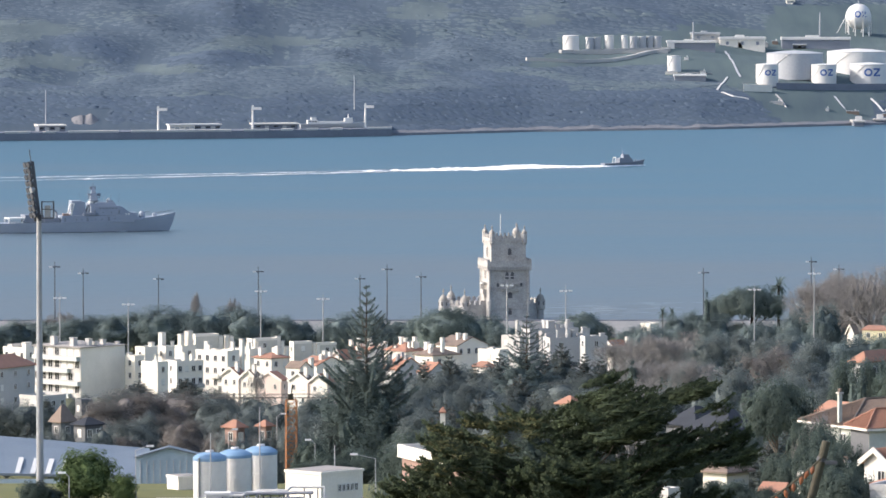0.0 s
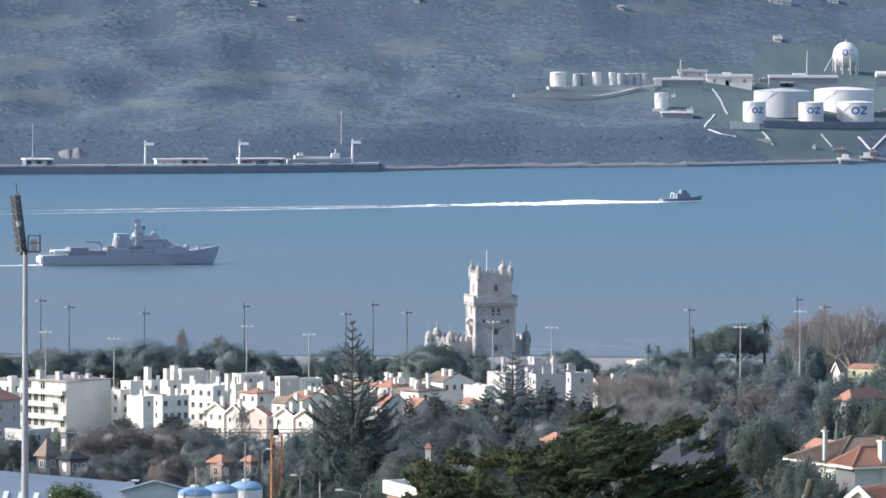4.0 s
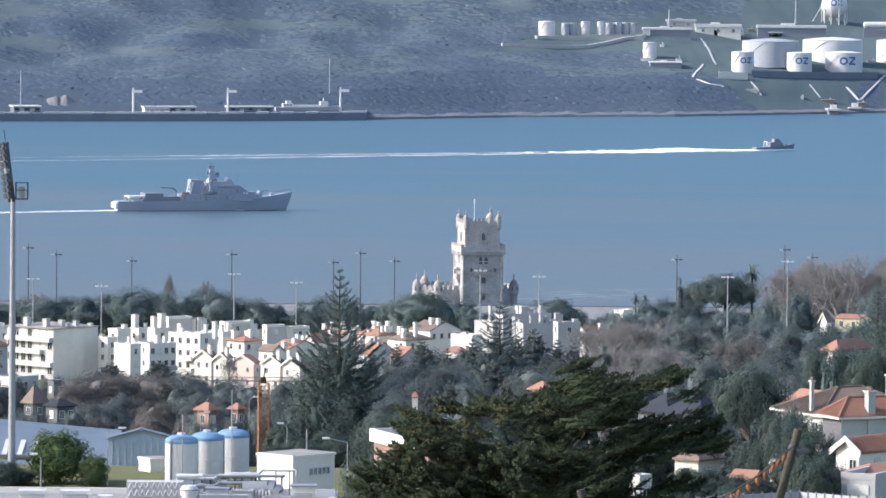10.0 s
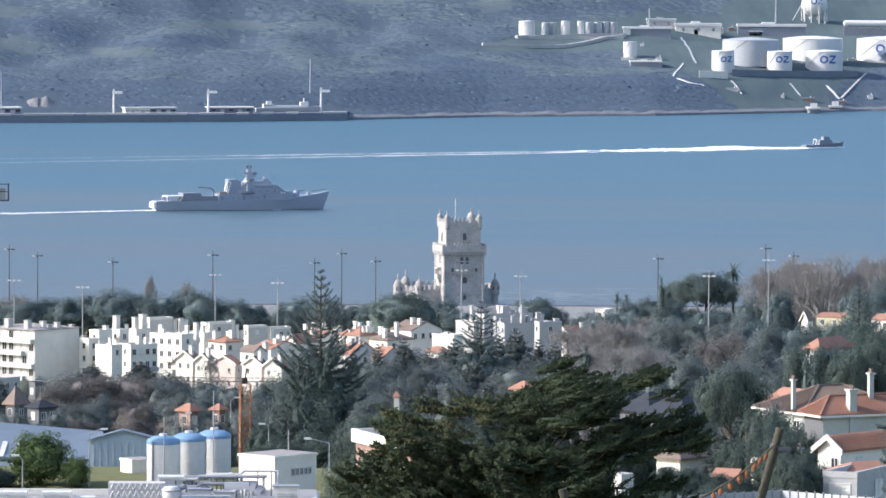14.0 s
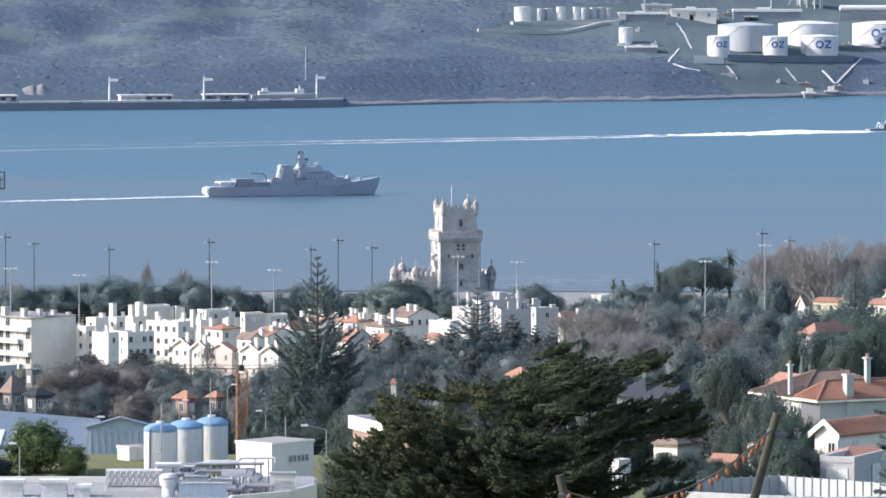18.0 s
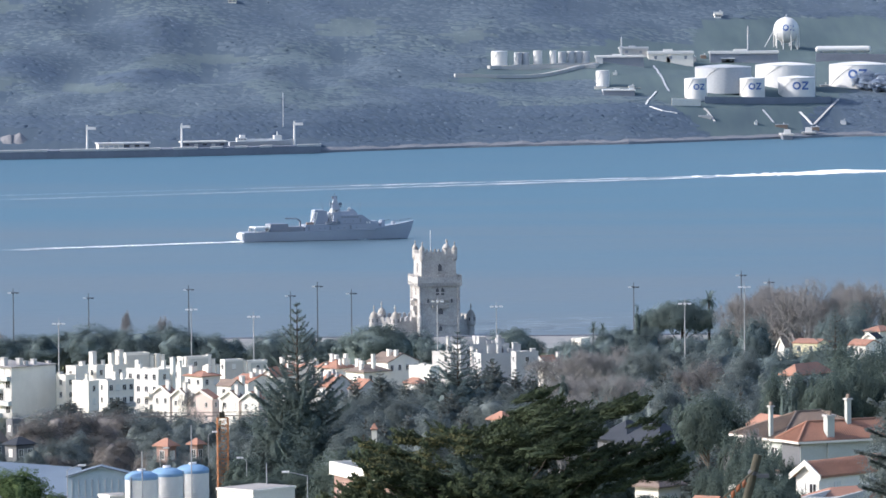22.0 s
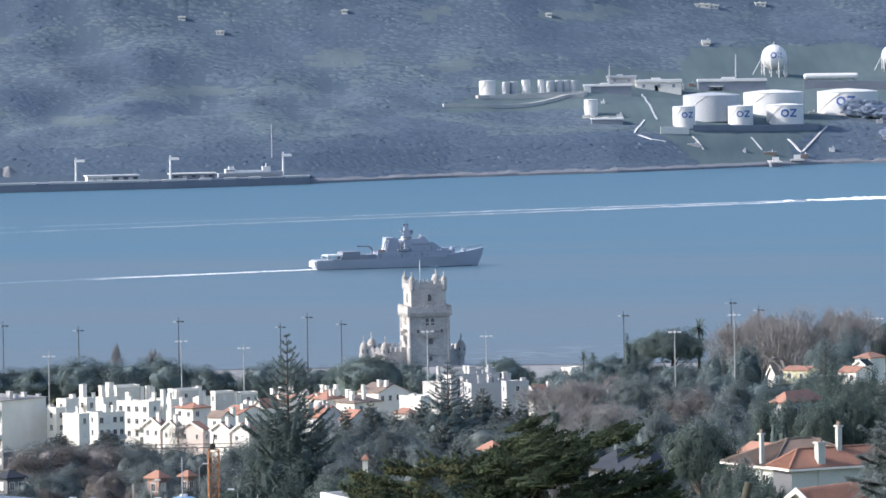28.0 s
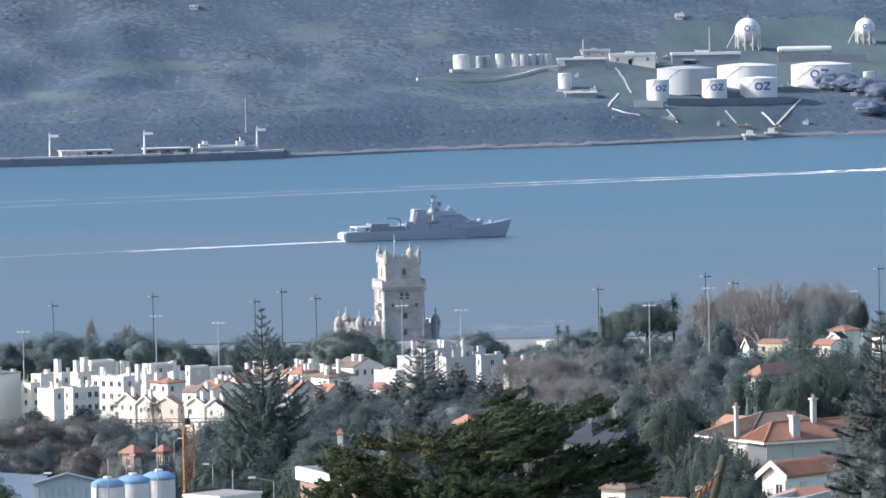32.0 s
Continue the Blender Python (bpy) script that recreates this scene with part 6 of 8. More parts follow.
# undergrowth that closes the valley
rngu = random.Random(31)
for x0, x1, y0, y1, d0, d1, kinds_, n in ((-90, 24, 728, 770, 1000, 1080, ("round0", "round1", "cedar"), 5), (110, 400, 705, 765, 1000, 1090, ("round0", "round2", "rust0", "round1"), 16), (340, 580, 715, 770, 930, 1060, ("round1", "round2", "fir"), 12),
                                         (640, 1000, 690, 740, 800, 1050, ("round0", "cedar", "fir"), 20), (1000, 1230, 650, 700, 900, 1080, ("cedar", "round1", "bare1"), 12), (1030, 1190, 612, 640, 1380, 1480, ("bare0", "bare2", "shore1"), 11), (1190, 1420, 602, 640, 1380, 1480, ("round0", "round2", "cedar"), 14),
                                         (1230, 1500, 655, 720, 820, 980, ("cedar", "round0", "fir", "round2"), 14), (1480, 1720, 625, 700, 860, 1060, ("near0", "near1", "cedar_near"), 14), (1040, 1420, 578, 600, 1560, 1680, ("shore0", "shore2"), 16), (1180, 1420, 715, 790, 640, 760, ("round1", "round2", "fir"), 14), (1480, 1720, 618, 628, 1400, 1440, ("shore0", "bare1"), 8)):
    for _ in range(n):
        x, y = rngu.uniform(x0, x1), rngu.uniform(y0, y1)
        # nearer ones stand lower
        d = d1 - (d1 - d0) * (y - y0) / (y1 - y0)
        tree(rngu.choice(kinds_), x, y, rngu.uniform(0.075, 0.12) * 1e4 / d * 80, d)


# ---- the great cypress in front ----
def big_cypress():
    D = 300.0
    base = sight(965, 900, D)
    bz = land(base.x, D)
    t = thing("monterey_cypress", (base.x, D, bz), "large dark green flat-topped cypress with layered sprays", "cypress tree")
    rng = np.random.default_rng(77)
    pr = random.Random(77)
    k = D / 10187.0
    H = sight(1000, 668, D).z - bz
    # top and underside of the crown by offset from the trunk
    ox = [-345, -338, -300, -277, -266, -264, -249, -197, -113, -40, -15, -9, 5, 30, 55, 95, 130, 175, 228, 240, 255, 258, 285, 315]
    oy = [905, 874, 838, 815, 812, 776, 756, 738, 731, 726, 715, 693, 700, 672, 662, 684, 690, 690, 678, 684, 704, 742, 768, 798]
    lx = [-345, 245, 285, 300, 318]
    ly = [985, 985, 915, 830, 800]
    C, R = [], []
    pale = []
    A = []
    tries = 0
    while len(C) < 1650 and tries < 20000:
        tries += 1
        u0 = pr.uniform(-335, 308)
        ty, low = float(np.interp(u0, ox, oy)), float(np.interp(u0, lx, ly))
        v0 = ty + 8 + (low - ty) * pr.random() ** 1.25
        reach = (3.0 if u0 > 140 else 6.4) * math.sqrt(max(0.04, 1 - (u0 / 350) ** 2))
        depth = pr.uniform(-reach, reach)
        if noise.noise((u0 * 0.012, v0 * 0.024, depth * 0.25)) < -0.38 and v0 > ty + 14:
            continue
        a0 = math.atan2(depth * 0.5 - 0.4, u0 * k + 0.8) + pr.gauss(0, 0.3)
        if abs(u0 + 27) < 70 and pr.random() < 0.7:
            a0 = -math.pi / 2 + pr.gauss(0, 0.8)
        L = pr.uniform(1.6, 3.0)
        n = pr.randint(6, 9)
        for q in range(n):
            f = q / (n - 1)
            w = pr.gauss(0, 0.26) * L * (1 - 0.6 * f)
            px, py = (f - 0.4) * L * math.cos(a0) - w * math.sin(a0), (f - 0.4) * L * math.sin(a0) + w * math.cos(a0)
            lift = L * (0.14 * (f - 0.4) + 0.16 * f * f) + pr.gauss(0, 0.10)
            u, y = u0 + px / k, depth + py
            v = v0 - lift / k
            top = float(np.interp(u, ox, oy))
            if not -338 < u < 316 or v < top - 4 or v > float(np.interp(u, lx, ly)) or u < -214 and 784 < v < 814 or u > 150 and (top + 26 < v < 768 or 822 < v < 872):
                continue
            z = sight(965 + u, v, D).z - bz - (y / 6.8) ** 2 * 2.2
            if z < 2.0:
                continue
            C.append((u * k, y, z))
            A.append(a0 + pr.gauss(0, 0.25))
            R.append(pr.uniform(0.75, 1.15) * (1 - 0.42 * f) * (0.75 if u > 140 or u < -170 or v < top + 18 else 1.0))
            if -268 < u < -60 and v < top + 16 + 24 * pr.random() and y < 3:
                pale.append(len(C) - 1)
    V = []
    for (cx, cy, cz), r, a in zip(C, R, A):
        m = int(330 * r)
        ca, sa = math.cos(a), math.sin(a)
        tip = pr.uniform(0.12, 0.55)
        # an upswept, flattened pad of fine sprays, narrowing to a pointed tip
        f = rng.uniform(-0.9, 1.25, m)
        g = rng.normal(0, 0.36, m) * np.clip(1.0 - 0.75 * np.maximum(f, 0), 0.05, 1)
        e = rng.normal(0, 0.13, m) * np.clip(1.1 - 0.7 * np.maximum(f, 0), 0.15, 1.1)
        p = np.stack([cx + r * (f * ca - g * sa), cy + r * (f * sa + g * ca), cz + r * (tip * f + 0.16 * f * f - 0.12 * g * g + e)], axis=1)
        N = np.stack([0.3 * f * ca - g * sa, 0.3 * f * sa + g * ca - 0.25, 4.0 * e + 0.3], axis=1) + rng.normal(0, 0.22, (m, 3))
        N /= np.linalg.norm(N, axis=1)[:, None]
        out = np.stack([np.full(m, ca), np.full(m, sa), np.full(m, 0.55 + tip)], axis=1) + rng.normal(0, 0.28, (m, 3))
        out -= N * (out * N).sum(axis=1)[:, None]
        out /= np.linalg.norm(out, axis=1)[:, None]
        w = np.cross(out, N)
        s = rng.uniform(0.10, 0.26, (m, 1))
        V.append(np.stack([p, p + out * s * 0.5 + w * s * 0.16, p + out * s, p + out * s * 0.5 - w * s * 0.16], axis=1))
        V.append(lump((cx, cy, cz - 0.04 * r), r * 0.75, r * 0.34, r * 0.1, cx, n=8, m=4, turn=a))
    o = part("crown", cards("crown", np.concatenate(V), LEAFC), LEAFC, t)
    tagged(o, kind="stuff")
    part("trunk", Geo().rod((0, 0, -1), (0.2, 0, H * 0.35), 0.62, 0.5, 10).rod((0.2, 0, H * 0.35), (1.0, 0.3, H * 0.72), 0.5, 0.2, 8), BARK, t)
    for (x, y, z) in C[::30]:
        s = Vector((x * 0.55, y * 0.7, z - 0.8)) if x > 3.0 else Vector((0.4, 0.1, min(H * 0.7, max(1.5, z - 2.2 - 0.16 * abs(x)))))
        e = Vector((x, y, z - 0.1))
        q = s.lerp(e, 0.55) - Vector((0, 0, 0.5))
        part("limb", Geo().rod(s, q, 0.06, 0.04, 5).rod(q, e, 0.04, 0.02, 5), BARK, t)
    q = leaves(rng, [C[j] for j in pale], [R[j] * 1.0 for j in pale], 150, 0.14, 0.35, 0.6)
    tagged(part("faded_sprays", cards("faded_sprays", q, OLIVE), OLIVE, t, "yellow-brown sprays at the upper left"), kind="stuff")


big_cypress()


# ---- houses ----
def gable_roof(g, x0, x1, y0, y1, z, rise, along_y, over=0.25):
    """Two tiled slopes; the ridge runs along local y or x."""
    t = 0.22
    if along_y:
        c = (x0 + x1) / 2
        g.side([(x0 - over, z - 0.1), (c, z + rise), (x1 + over, z - 0.1), (x1 + over, z - 0.1 + t), (c, z + rise + t), (x0 - over, z - 0.1 + t)], y0 - over, y1 + over)
    else:
        c = (y0 + y1) / 2
        m = Matrix.Rotation(math.pi / 2, 4, "Z")
        g.side([(y0 - over, z - 0.1), (c, z + rise), (y1 + over, z - 0.1), (y1 + over, z - 0.1 + t), (c, z + rise + t), (y0 - over, z - 0.1 + t)], -x1 - over, -x0 + over, m)


def hip_roof(g, x0, x1, y0, y1, z, rise, over=0.5):
    x0, x1, y0, y1 = x0 - over, x1 + over, y0 - over, y1 + over
    w, d = x1 - x0, y1 - y0
    i = min(w, d) / 2
    if w >= d:
        r = [(x0 + i, (y0 + y1) / 2, z + rise), (x1 - i, (y0 + y1) / 2, z + rise)]
        f = [(0, 1, 5, 4), (1, 2, 5), (2, 3, 4, 5), (3, 0, 4)]
    else:
        r = [((x0 + x1) / 2, y0 + i, z + rise), ((x0 + x1) / 2, y1 - i, z + rise)]
        f = [(0, 1, 4), (1, 2, 5, 4), (2, 3, 5), (3, 0, 4, 5)]
    g.add([(x0, y0, z), (x1, y0, z), (x1, y1, z), (x0, y1, z)] + r, f + [(3, 2, 1, 0)])
    g.box(x0, x1, y0, y1, z - 0.18, z - 0.01)


def tile_rows(x0, x1, y0, y1, z, rise, along_y, over=0.4, step=0.22):
    """Half-round tile ridges down both slopes of a gable."""
    g = Geo()
    if along_y:
        c = (x0 + x1) / 2
        y = y0 - over
        while y < y1 + over:
            g.rod((x0 - over, y, z + 0.14), (c, y, z + rise + 0.22), 0.04, n=4)
            g.rod((x1 + over, y, z + 0.14), (c, y, z + rise + 0.22), 0.04, n=4)
            y += step
    else:
        c = (y0 + y1) / 2
        x = x0 - over
        while x < x1 + over:
            g.rod((x, y0 - over, z + 0.14), (x, c, z + rise + 0.22), 0.04, n=4)
            g.rod((x, y1 + over, z + 0.14), (x, c, z + rise + 0.22), 0.04, n=4)
            x += step
    return g


def window(t, face, u, z, w, h, blind=False, wL=0, sill=True):
    """A window on the face 'L' (local y = 0) or 'R' (local x = 0): frame, pane, sill."""
    m = Matrix.Identity(4) if face == "L" else Matrix.Translation((0.05, 0, 0)) @ Matrix.Rotation(math.pi / 2, 4, "Z")
    f = 0.09
    g = Geo().box(u - w / 2, u - w / 2 + f, -0.07, 0.02, z, z + h, m).box(u + w / 2 - f, u + w / 2, -0.07, 0.02, z, z + h, m)
    g.box(u - w / 2 + f, u + w / 2 - f, -0.07, 0.02, z + h - f, z + h, m).box(u - w / 2 + f, u + w / 2 - f, -0.07, 0.02, z, z + f, m)
    g.box(u - 0.03, u + 0.03, -0.06, 0.02, z + f, z + h - f, m)
    o = part("window", g, FRAMEM, t)
    part("pane", Geo().box(u - w / 2 + f, u + w / 2 - f, -0.025, 0.02, z + f, z + h - f, m), SHUT if blind else GLASS, o)
    if sill:
        part("sill", Geo().box(u - w / 2 - 0.1, u + w / 2 + 0.1, -0.16, 0.0, z - 0.1, z, m), STONE, o)


DIM = {}


def house(x0, xc, x1, top, foot, d, label, wall=WHITE, roof="flat", tile=TILE, alpha=38, L=(2, 2), R=(1, 2), chimneys=(), rise=2.0, name="house", category="house", ridge_y=True, balcony=(), shade_wall=None, blinds=0.25, group="white houses of the town", penthouse=None, wsize=(1.1, 1.4), wood=None, tiles=False, flank=None):
    """A house seen by its corner xc: the sunlit face runs from x0 to xc, the other from xc to x1."""
    if d is None:
        # as far off as the ground under its foot
        d = 780.0
        while sight(xc, foot, d).z > land(sight(xc, foot, d).x, d) and d < 1900:
            d += 4.0
    c = sight(xc, top, d)
    k = d / 10187.0
    a = radians(alpha)
    wl, wr = max(1.2, (xc - x0) * k / math.cos(a)), max(1.2, (x1 - xc) * k / math.sin(a))
    zb = min(land(c.x, d), sight(xc, foot, d).z) - 1.0
    h = c.z - zb
    t = thing(name, Matrix.Translation((c.x, d, zb)) @ Matrix.Rotation(-a, 4, "Z"), label, category, group)
    part("wall", Geo().box(-wl, 0, 0, wr, -2, h), wall, t)
    DIM[t.name] = (wl, wr, h)
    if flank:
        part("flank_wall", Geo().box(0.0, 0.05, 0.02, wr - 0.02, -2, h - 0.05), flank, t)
    rng = random.Random(int(x0 * 7 + top))
    if roof == "flat":
        e = 0.22
        part("parapet", Geo().box(-wl - 0.05, 0.05, -0.05, e, h, h + 0.55).box(-wl - 0.05, 0.05, wr - e, wr + 0.05, h, h + 0.55).box(-wl - 0.05, -wl + e, e, wr - e, h, h + 0.55).box(-e, 0.05, e, wr - e, h, h + 0.55), wall, t)
        part("roof", Geo().box(-wl + e, -e, e, wr - e, h, h + 0.1), FLATROOF, t)
        if wl * wr > 55 and d > 1200:
            # stair heads, low dividing walls and a water tank on the roof terrace
            for _ in range(2):
                u, v = rng.uniform(-wl + 1.5, -2.5), rng.uniform(1.5, max(1.6, wr - 3))
                b, c2, z2 = rng.uniform(1.2, 2.2), rng.uniform(1.2, 2.4), rng.uniform(0.9, 2.3)
                part("stair_head", Geo().box(u - b / 2, u + b / 2, v, v + c2, h + 0.1, h + z2), wall, t)
            u = rng.uniform(-wl + 1.0, -1.0)
            part("terrace_wall", Geo().box(u - 0.1, u + 0.1, 0.3, wr - 0.3, h + 0.1, h + rng.uniform(0.9, 1.5)), wall, t)
            if rng.random() < 0.6:
                part("water_tank", Geo().lathe([(0.5, h + 0.1), (0.5, h + 1.2), (0.3, h + 1.4)], 10, Matrix.Translation((rng.uniform(-wl + 1, -1), rng.uniform(1, wr - 1), 0))), TANKW, t)
    elif roof == "hip":
        g = Geo()
        hip_roof(g, -wl, 0, 0, wr, h + 0.2, rise)
        part("roof", g, tile, t)
    else:
        g = Geo()
        gable_roof(g, -wl, 0, 0, wr, h, rise, ridge_y)
        part("roof", g, tile, t)
        gg = Geo()
        if ridge_y:
            gg.side([(-wl, h), (0, h), (-wl / 2, h + rise)], 0.0, 0.25)
            part("gable", Geo().side([(-wl, h), (0, h), (-wl / 2, h + rise)], wr - 0.25, wr), wall, t)
            part("verge", Geo().side([(-wl - 0.5, h - 0.3), (-wl / 2, h + rise - 0.2), (0.5, h - 0.3), (0.5, h + 0.22), (-wl / 2, h + rise + 0.36), (-wl - 0.5, h + 0.22)], -0.45, -0.27), WHITE, t, "white gable trim")
        else:
            m = Matrix.Rotation(math.pi / 2, 4, "Z")
            gg.side([(0, h), (wr, h), (wr / 2, h + rise)], 0.0, 0.25, m)
            part("gable", Geo().side([(0, h), (wr, h), (wr / 2, h + rise)], wl - 0.25, wl, m), wall, t)
        part("gable", gg, wall, t)
        if tiles:
            tagged(part("tile_relief", tile_rows(-wl, 0, 0, wr, h, rise, ridge_y), tile, t), kind="stuff")
    if tiles and roof == "hip":
        g, e, st = Geo(), 0.5, 0.22
        a0, a1, b0, b1 = -wl - e, e, -e, wr + e
        i = min(a1 - a0, b1 - b0) / 2
        for lo, hi, flip in ((a0, a1, False), (b0, b1, True)):
            u = lo + 0.2
            while u < hi:
                q = min(u - lo, hi - u, i)
                zt = h + 0.24 + rise * q / i
                if flip:
                    g.rod((a0, u, h + 0.24), (a0 + q, u, zt), 0.035, n=4).rod((a1, u, h + 0.24), (a1 - q, u, zt), 0.035, n=4)
                else:
                    g.rod((u, b0, h + 0.24), (u, b0 + q, zt), 0.035, n=4).rod((u, b1, h + 0.24), (u, b1 - q, zt), 0.035, n=4)
                u += st
        tagged(part("tile_relief", g, tile, t), kind="stuff")
        # hip and ridge caps, white fascia under the eaves
        if a1 - a0 >= b1 - b0:
            r0, r1 = (a0 + i, (b0 + b1) / 2, h + 0.27 + rise), (a1 - i, (b0 + b1) / 2, h + 0.27 + rise)
            hips = (((a0, b0), r0), ((a0, b1), r0), ((a1, b0), r1), ((a1, b1), r1))
        else:
            r0, r1 = ((a0 + a1) / 2, b0 + i, h + 0.27 + rise), ((a0 + a1) / 2, b1 - i, h + 0.27 + rise)
            hips = (((a0, b0), r0), ((a1, b0), r0), ((a0, b1), r1), ((a1, b1), r1))
        for (u, v), r in hips:
            part("hip_cap", Geo().rod((u, v, h + 0.24), r, 0.11, n=6), tile, t)
        part("ridge_cap", Geo().rod(r0, r1, 0.11, n=6), tile, t)
        part("fascia", Geo().box(a0 - 0.03, a1 + 0.03, b0 - 0.06, b0 - 0.01, h - 0.06, h + 0.14).box(a1 + 0.01, a1 + 0.06, b0, b1, h - 0.06, h + 0.14), WHITE, t, "white painted fascia")
    storey = 3.0
    for face, (nc, nr), w in (("L", L, wl), ("R", R, wr)):
        for r in range(nr):
            for q in range(nc):
                u = (q + 0.5) * w / nc
                u = u - w if face == "L" else u
                z = h - storey * (r + 1) + 0.95
                if z > 0.3:
                    window(t, face, u, z, min(wsize[0], w / nc * 0.7), wsize[1], rng.random() < blinds)
    for face, r, u0, u1 in balcony:
        w = wl if face == "L" else wr
        m = Matrix.Identity(4) if face == "L" else Matrix.Rotation(math.pi / 2, 4, "Z")
        s = -w if face == "L" else 0
        z = h - storey * (r + 1) - 0.05
        b = part("balcony", Geo().box(s + u0 * w, s + u1 * w, -1.1, 0, z - 0.15, z, m), wall, t)
        part("railing", Geo().box(s + u0 * w, s + u1 * w, -1.1, -1.02, z, z + 0.95, m).box(s + u0 * w, s + u0 * w + 0.08, -1.02, 0, z, z + 0.95, m).box(s + u1 * w - 0.08, s + u1 * w, -1.02, 0, z, z + 0.95, m), shade_wall or wall, b)
    inv = t.matrix_basis.inverted()
    for cx, ctop, cw, *back in chimneys:
        hw = cw * k / 2 * 0.8
        edge = (cx - xc) * k / math.tan(a) if cx > xc else (xc - cx) * k * math.tan(a)
        p = inv @ sight(cx, ctop, d + (back[0] if back else edge + 0.5 + 2.2 * hw))
        zz = h if roof == "flat" else h - 0.3
        if not (-wl + hw < p.x < -hw and hw < p.y < wr - hw):
            zz = -1.5
        ch = part("chimney", Geo().box(p.x - hw, p.x + hw, p.y - hw, p.y + hw, zz, p.z), flank if wall is DARKR else wall, t)
        part("cap", Geo().box(p.x - hw - 0.12, p.x + hw + 0.12, p.y - hw - 0.12, p.y + hw + 0.12, p.z, p.z + 0.18), CONCRETE, ch)
        if d < 700:
            for u in (-0.5, 0.5):
                part("pot", Geo().lathe([(0.16, p.z + 0.18), (0.13, p.z + 0.5), (0.17, p.z + 0.55)], 8, Matrix.Translation((p.x + u * hw, p.y, 0))), TILEB, ch, "brown clay chimney pot")
    if d > 1300 and wl * wr > 30 and group == "white houses of the town" and name == "house":
        # slim flues along the party walls
        for _ in range(3):
            u, v, q = rng.uniform(-wl + 0.6, -0.6), rng.uniform(wr * 0.3, max(wr * 0.31, wr - 0.8)), rng.uniform(0.35, 0.55)
            zt = h + rng.uniform(1.2, 2.6) + (0 if roof == "flat" else rise * 0.6)
            ch = part("chimney", Geo().box(u - q, u + q, v - 0.4, v + 0.4, h - 0.2, zt), wall, t)
            part("cap", Geo().box(u - q - 0.1, u + q + 0.1, v - 0.5, v + 0.5, zt, zt + 0.15), wall, ch)
    if penthouse:
        u0, u1, v0, v1, ph = penthouse
        part("penthouse", Geo().box(-wl + u0 * wl, -wl + u1 * wl, v0 * wr, v1 * wr, h, h + ph), wall, t)
    return t


# ---- the white town ----
APT = "apartment_block"
house(4, 92, 166, 604, 700, 1390, "white apartment block with green-fronted balconies and a blank side", PALEW, "hip", FLATROOF, alpha=42, rise=1.0, L=(7, 4), R=(0, 0), name=APT, category="apartment block", blinds=0.4,
      balcony=(("L", 0, 0.02, 0.98), ("L", 1, 0.0, 0.78), ("L", 2, 0.0, 1.0), ("L", 3, 0.0, 0.8)), shade_wall=TEAL, wsize=(2.5, 1.9), flank=WHITE,
      chimneys=((80, 586, 12), (107, 588, 11), (118, 593, 8), (132, 590, 10), (158, 594, 8), (46, 583, 13)))
house(-48, -5, 30, 606, 700, 1430, "white stepped apartment block with flat roofs", WHITE, alpha=42, L=(3, 4), R=(2, 3), name=APT, category="apartment block", chimneys=((-30, 596, 12), (-5, 594, 10)))
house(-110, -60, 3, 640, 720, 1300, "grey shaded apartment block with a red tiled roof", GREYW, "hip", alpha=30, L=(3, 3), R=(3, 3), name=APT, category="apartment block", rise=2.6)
house(170, 188, 204, 622, 690, 1395, "white house with a rounded terrace end", CREAM, alpha=45, L=(1, 3), R=(1, 3), chimneys=((178, 614, 10),))
house(188, 206, 228, 607, 690, 1420, "white stair tower with blank walls", WHITE, alpha=45, L=(1, 1), R=(0, 0), chimneys=((218, 596, 10),))
house(226, 243, 258, 606, 690, 1425, "white house with a tall square chimney", WHITE, alpha=45, L=(1, 2), R=(1, 2), chimneys=((237, 579, 12), (255, 594, 6)))
house(198, 228, 246, 634, 690, 1375, "white cubic house with blank sunny wall", WHITE, alpha=40, L=(0, 0), R=(1, 2), chimneys=((226, 618, 6),))
house(240, 262, 308, 633, 690, 1385, "white house with a long railed balcony", WHITE, alpha=58, L=(1, 2), R=(4, 2), balcony=(("R", 1, 0.25, 0.98),), shade_wall=GREYW)
house(255, 272, 296, 606, 660, 1440, "cream house behind the terraces", CREAM, alpha=45, L=(1, 2), R=(1, 2), chimneys=((270, 582, 10), (284, 577, 13)))
# the flank colour here paints the side wall's shade
house(286, 296, 336, 586, 640, 1460, "white house with a big shaded side wall", WHITE, flank=SHADEW, alpha=60, L=(1, 2), R=(0, 0), chimneys=((321, 603, 8), (340, 586, 9), (351, 585, 8), (359, 587, 9)))
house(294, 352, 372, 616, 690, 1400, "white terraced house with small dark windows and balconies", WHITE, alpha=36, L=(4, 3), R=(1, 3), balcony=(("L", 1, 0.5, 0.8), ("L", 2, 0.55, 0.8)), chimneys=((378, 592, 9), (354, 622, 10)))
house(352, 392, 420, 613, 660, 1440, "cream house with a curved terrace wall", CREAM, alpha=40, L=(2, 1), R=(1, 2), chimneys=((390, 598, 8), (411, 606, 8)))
house(386, 396, 440, 595, 640, 1470, "white house with a shaded flank", WHITE, flank=SHADEW, alpha=58, L=(1, 1), R=(1, 1), chimneys=((442, 588, 9), (449, 596, 8), (441, 607, 9), (457, 606, 8)))
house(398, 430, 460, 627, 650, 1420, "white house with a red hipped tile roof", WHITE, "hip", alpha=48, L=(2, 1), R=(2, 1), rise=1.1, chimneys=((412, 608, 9),))
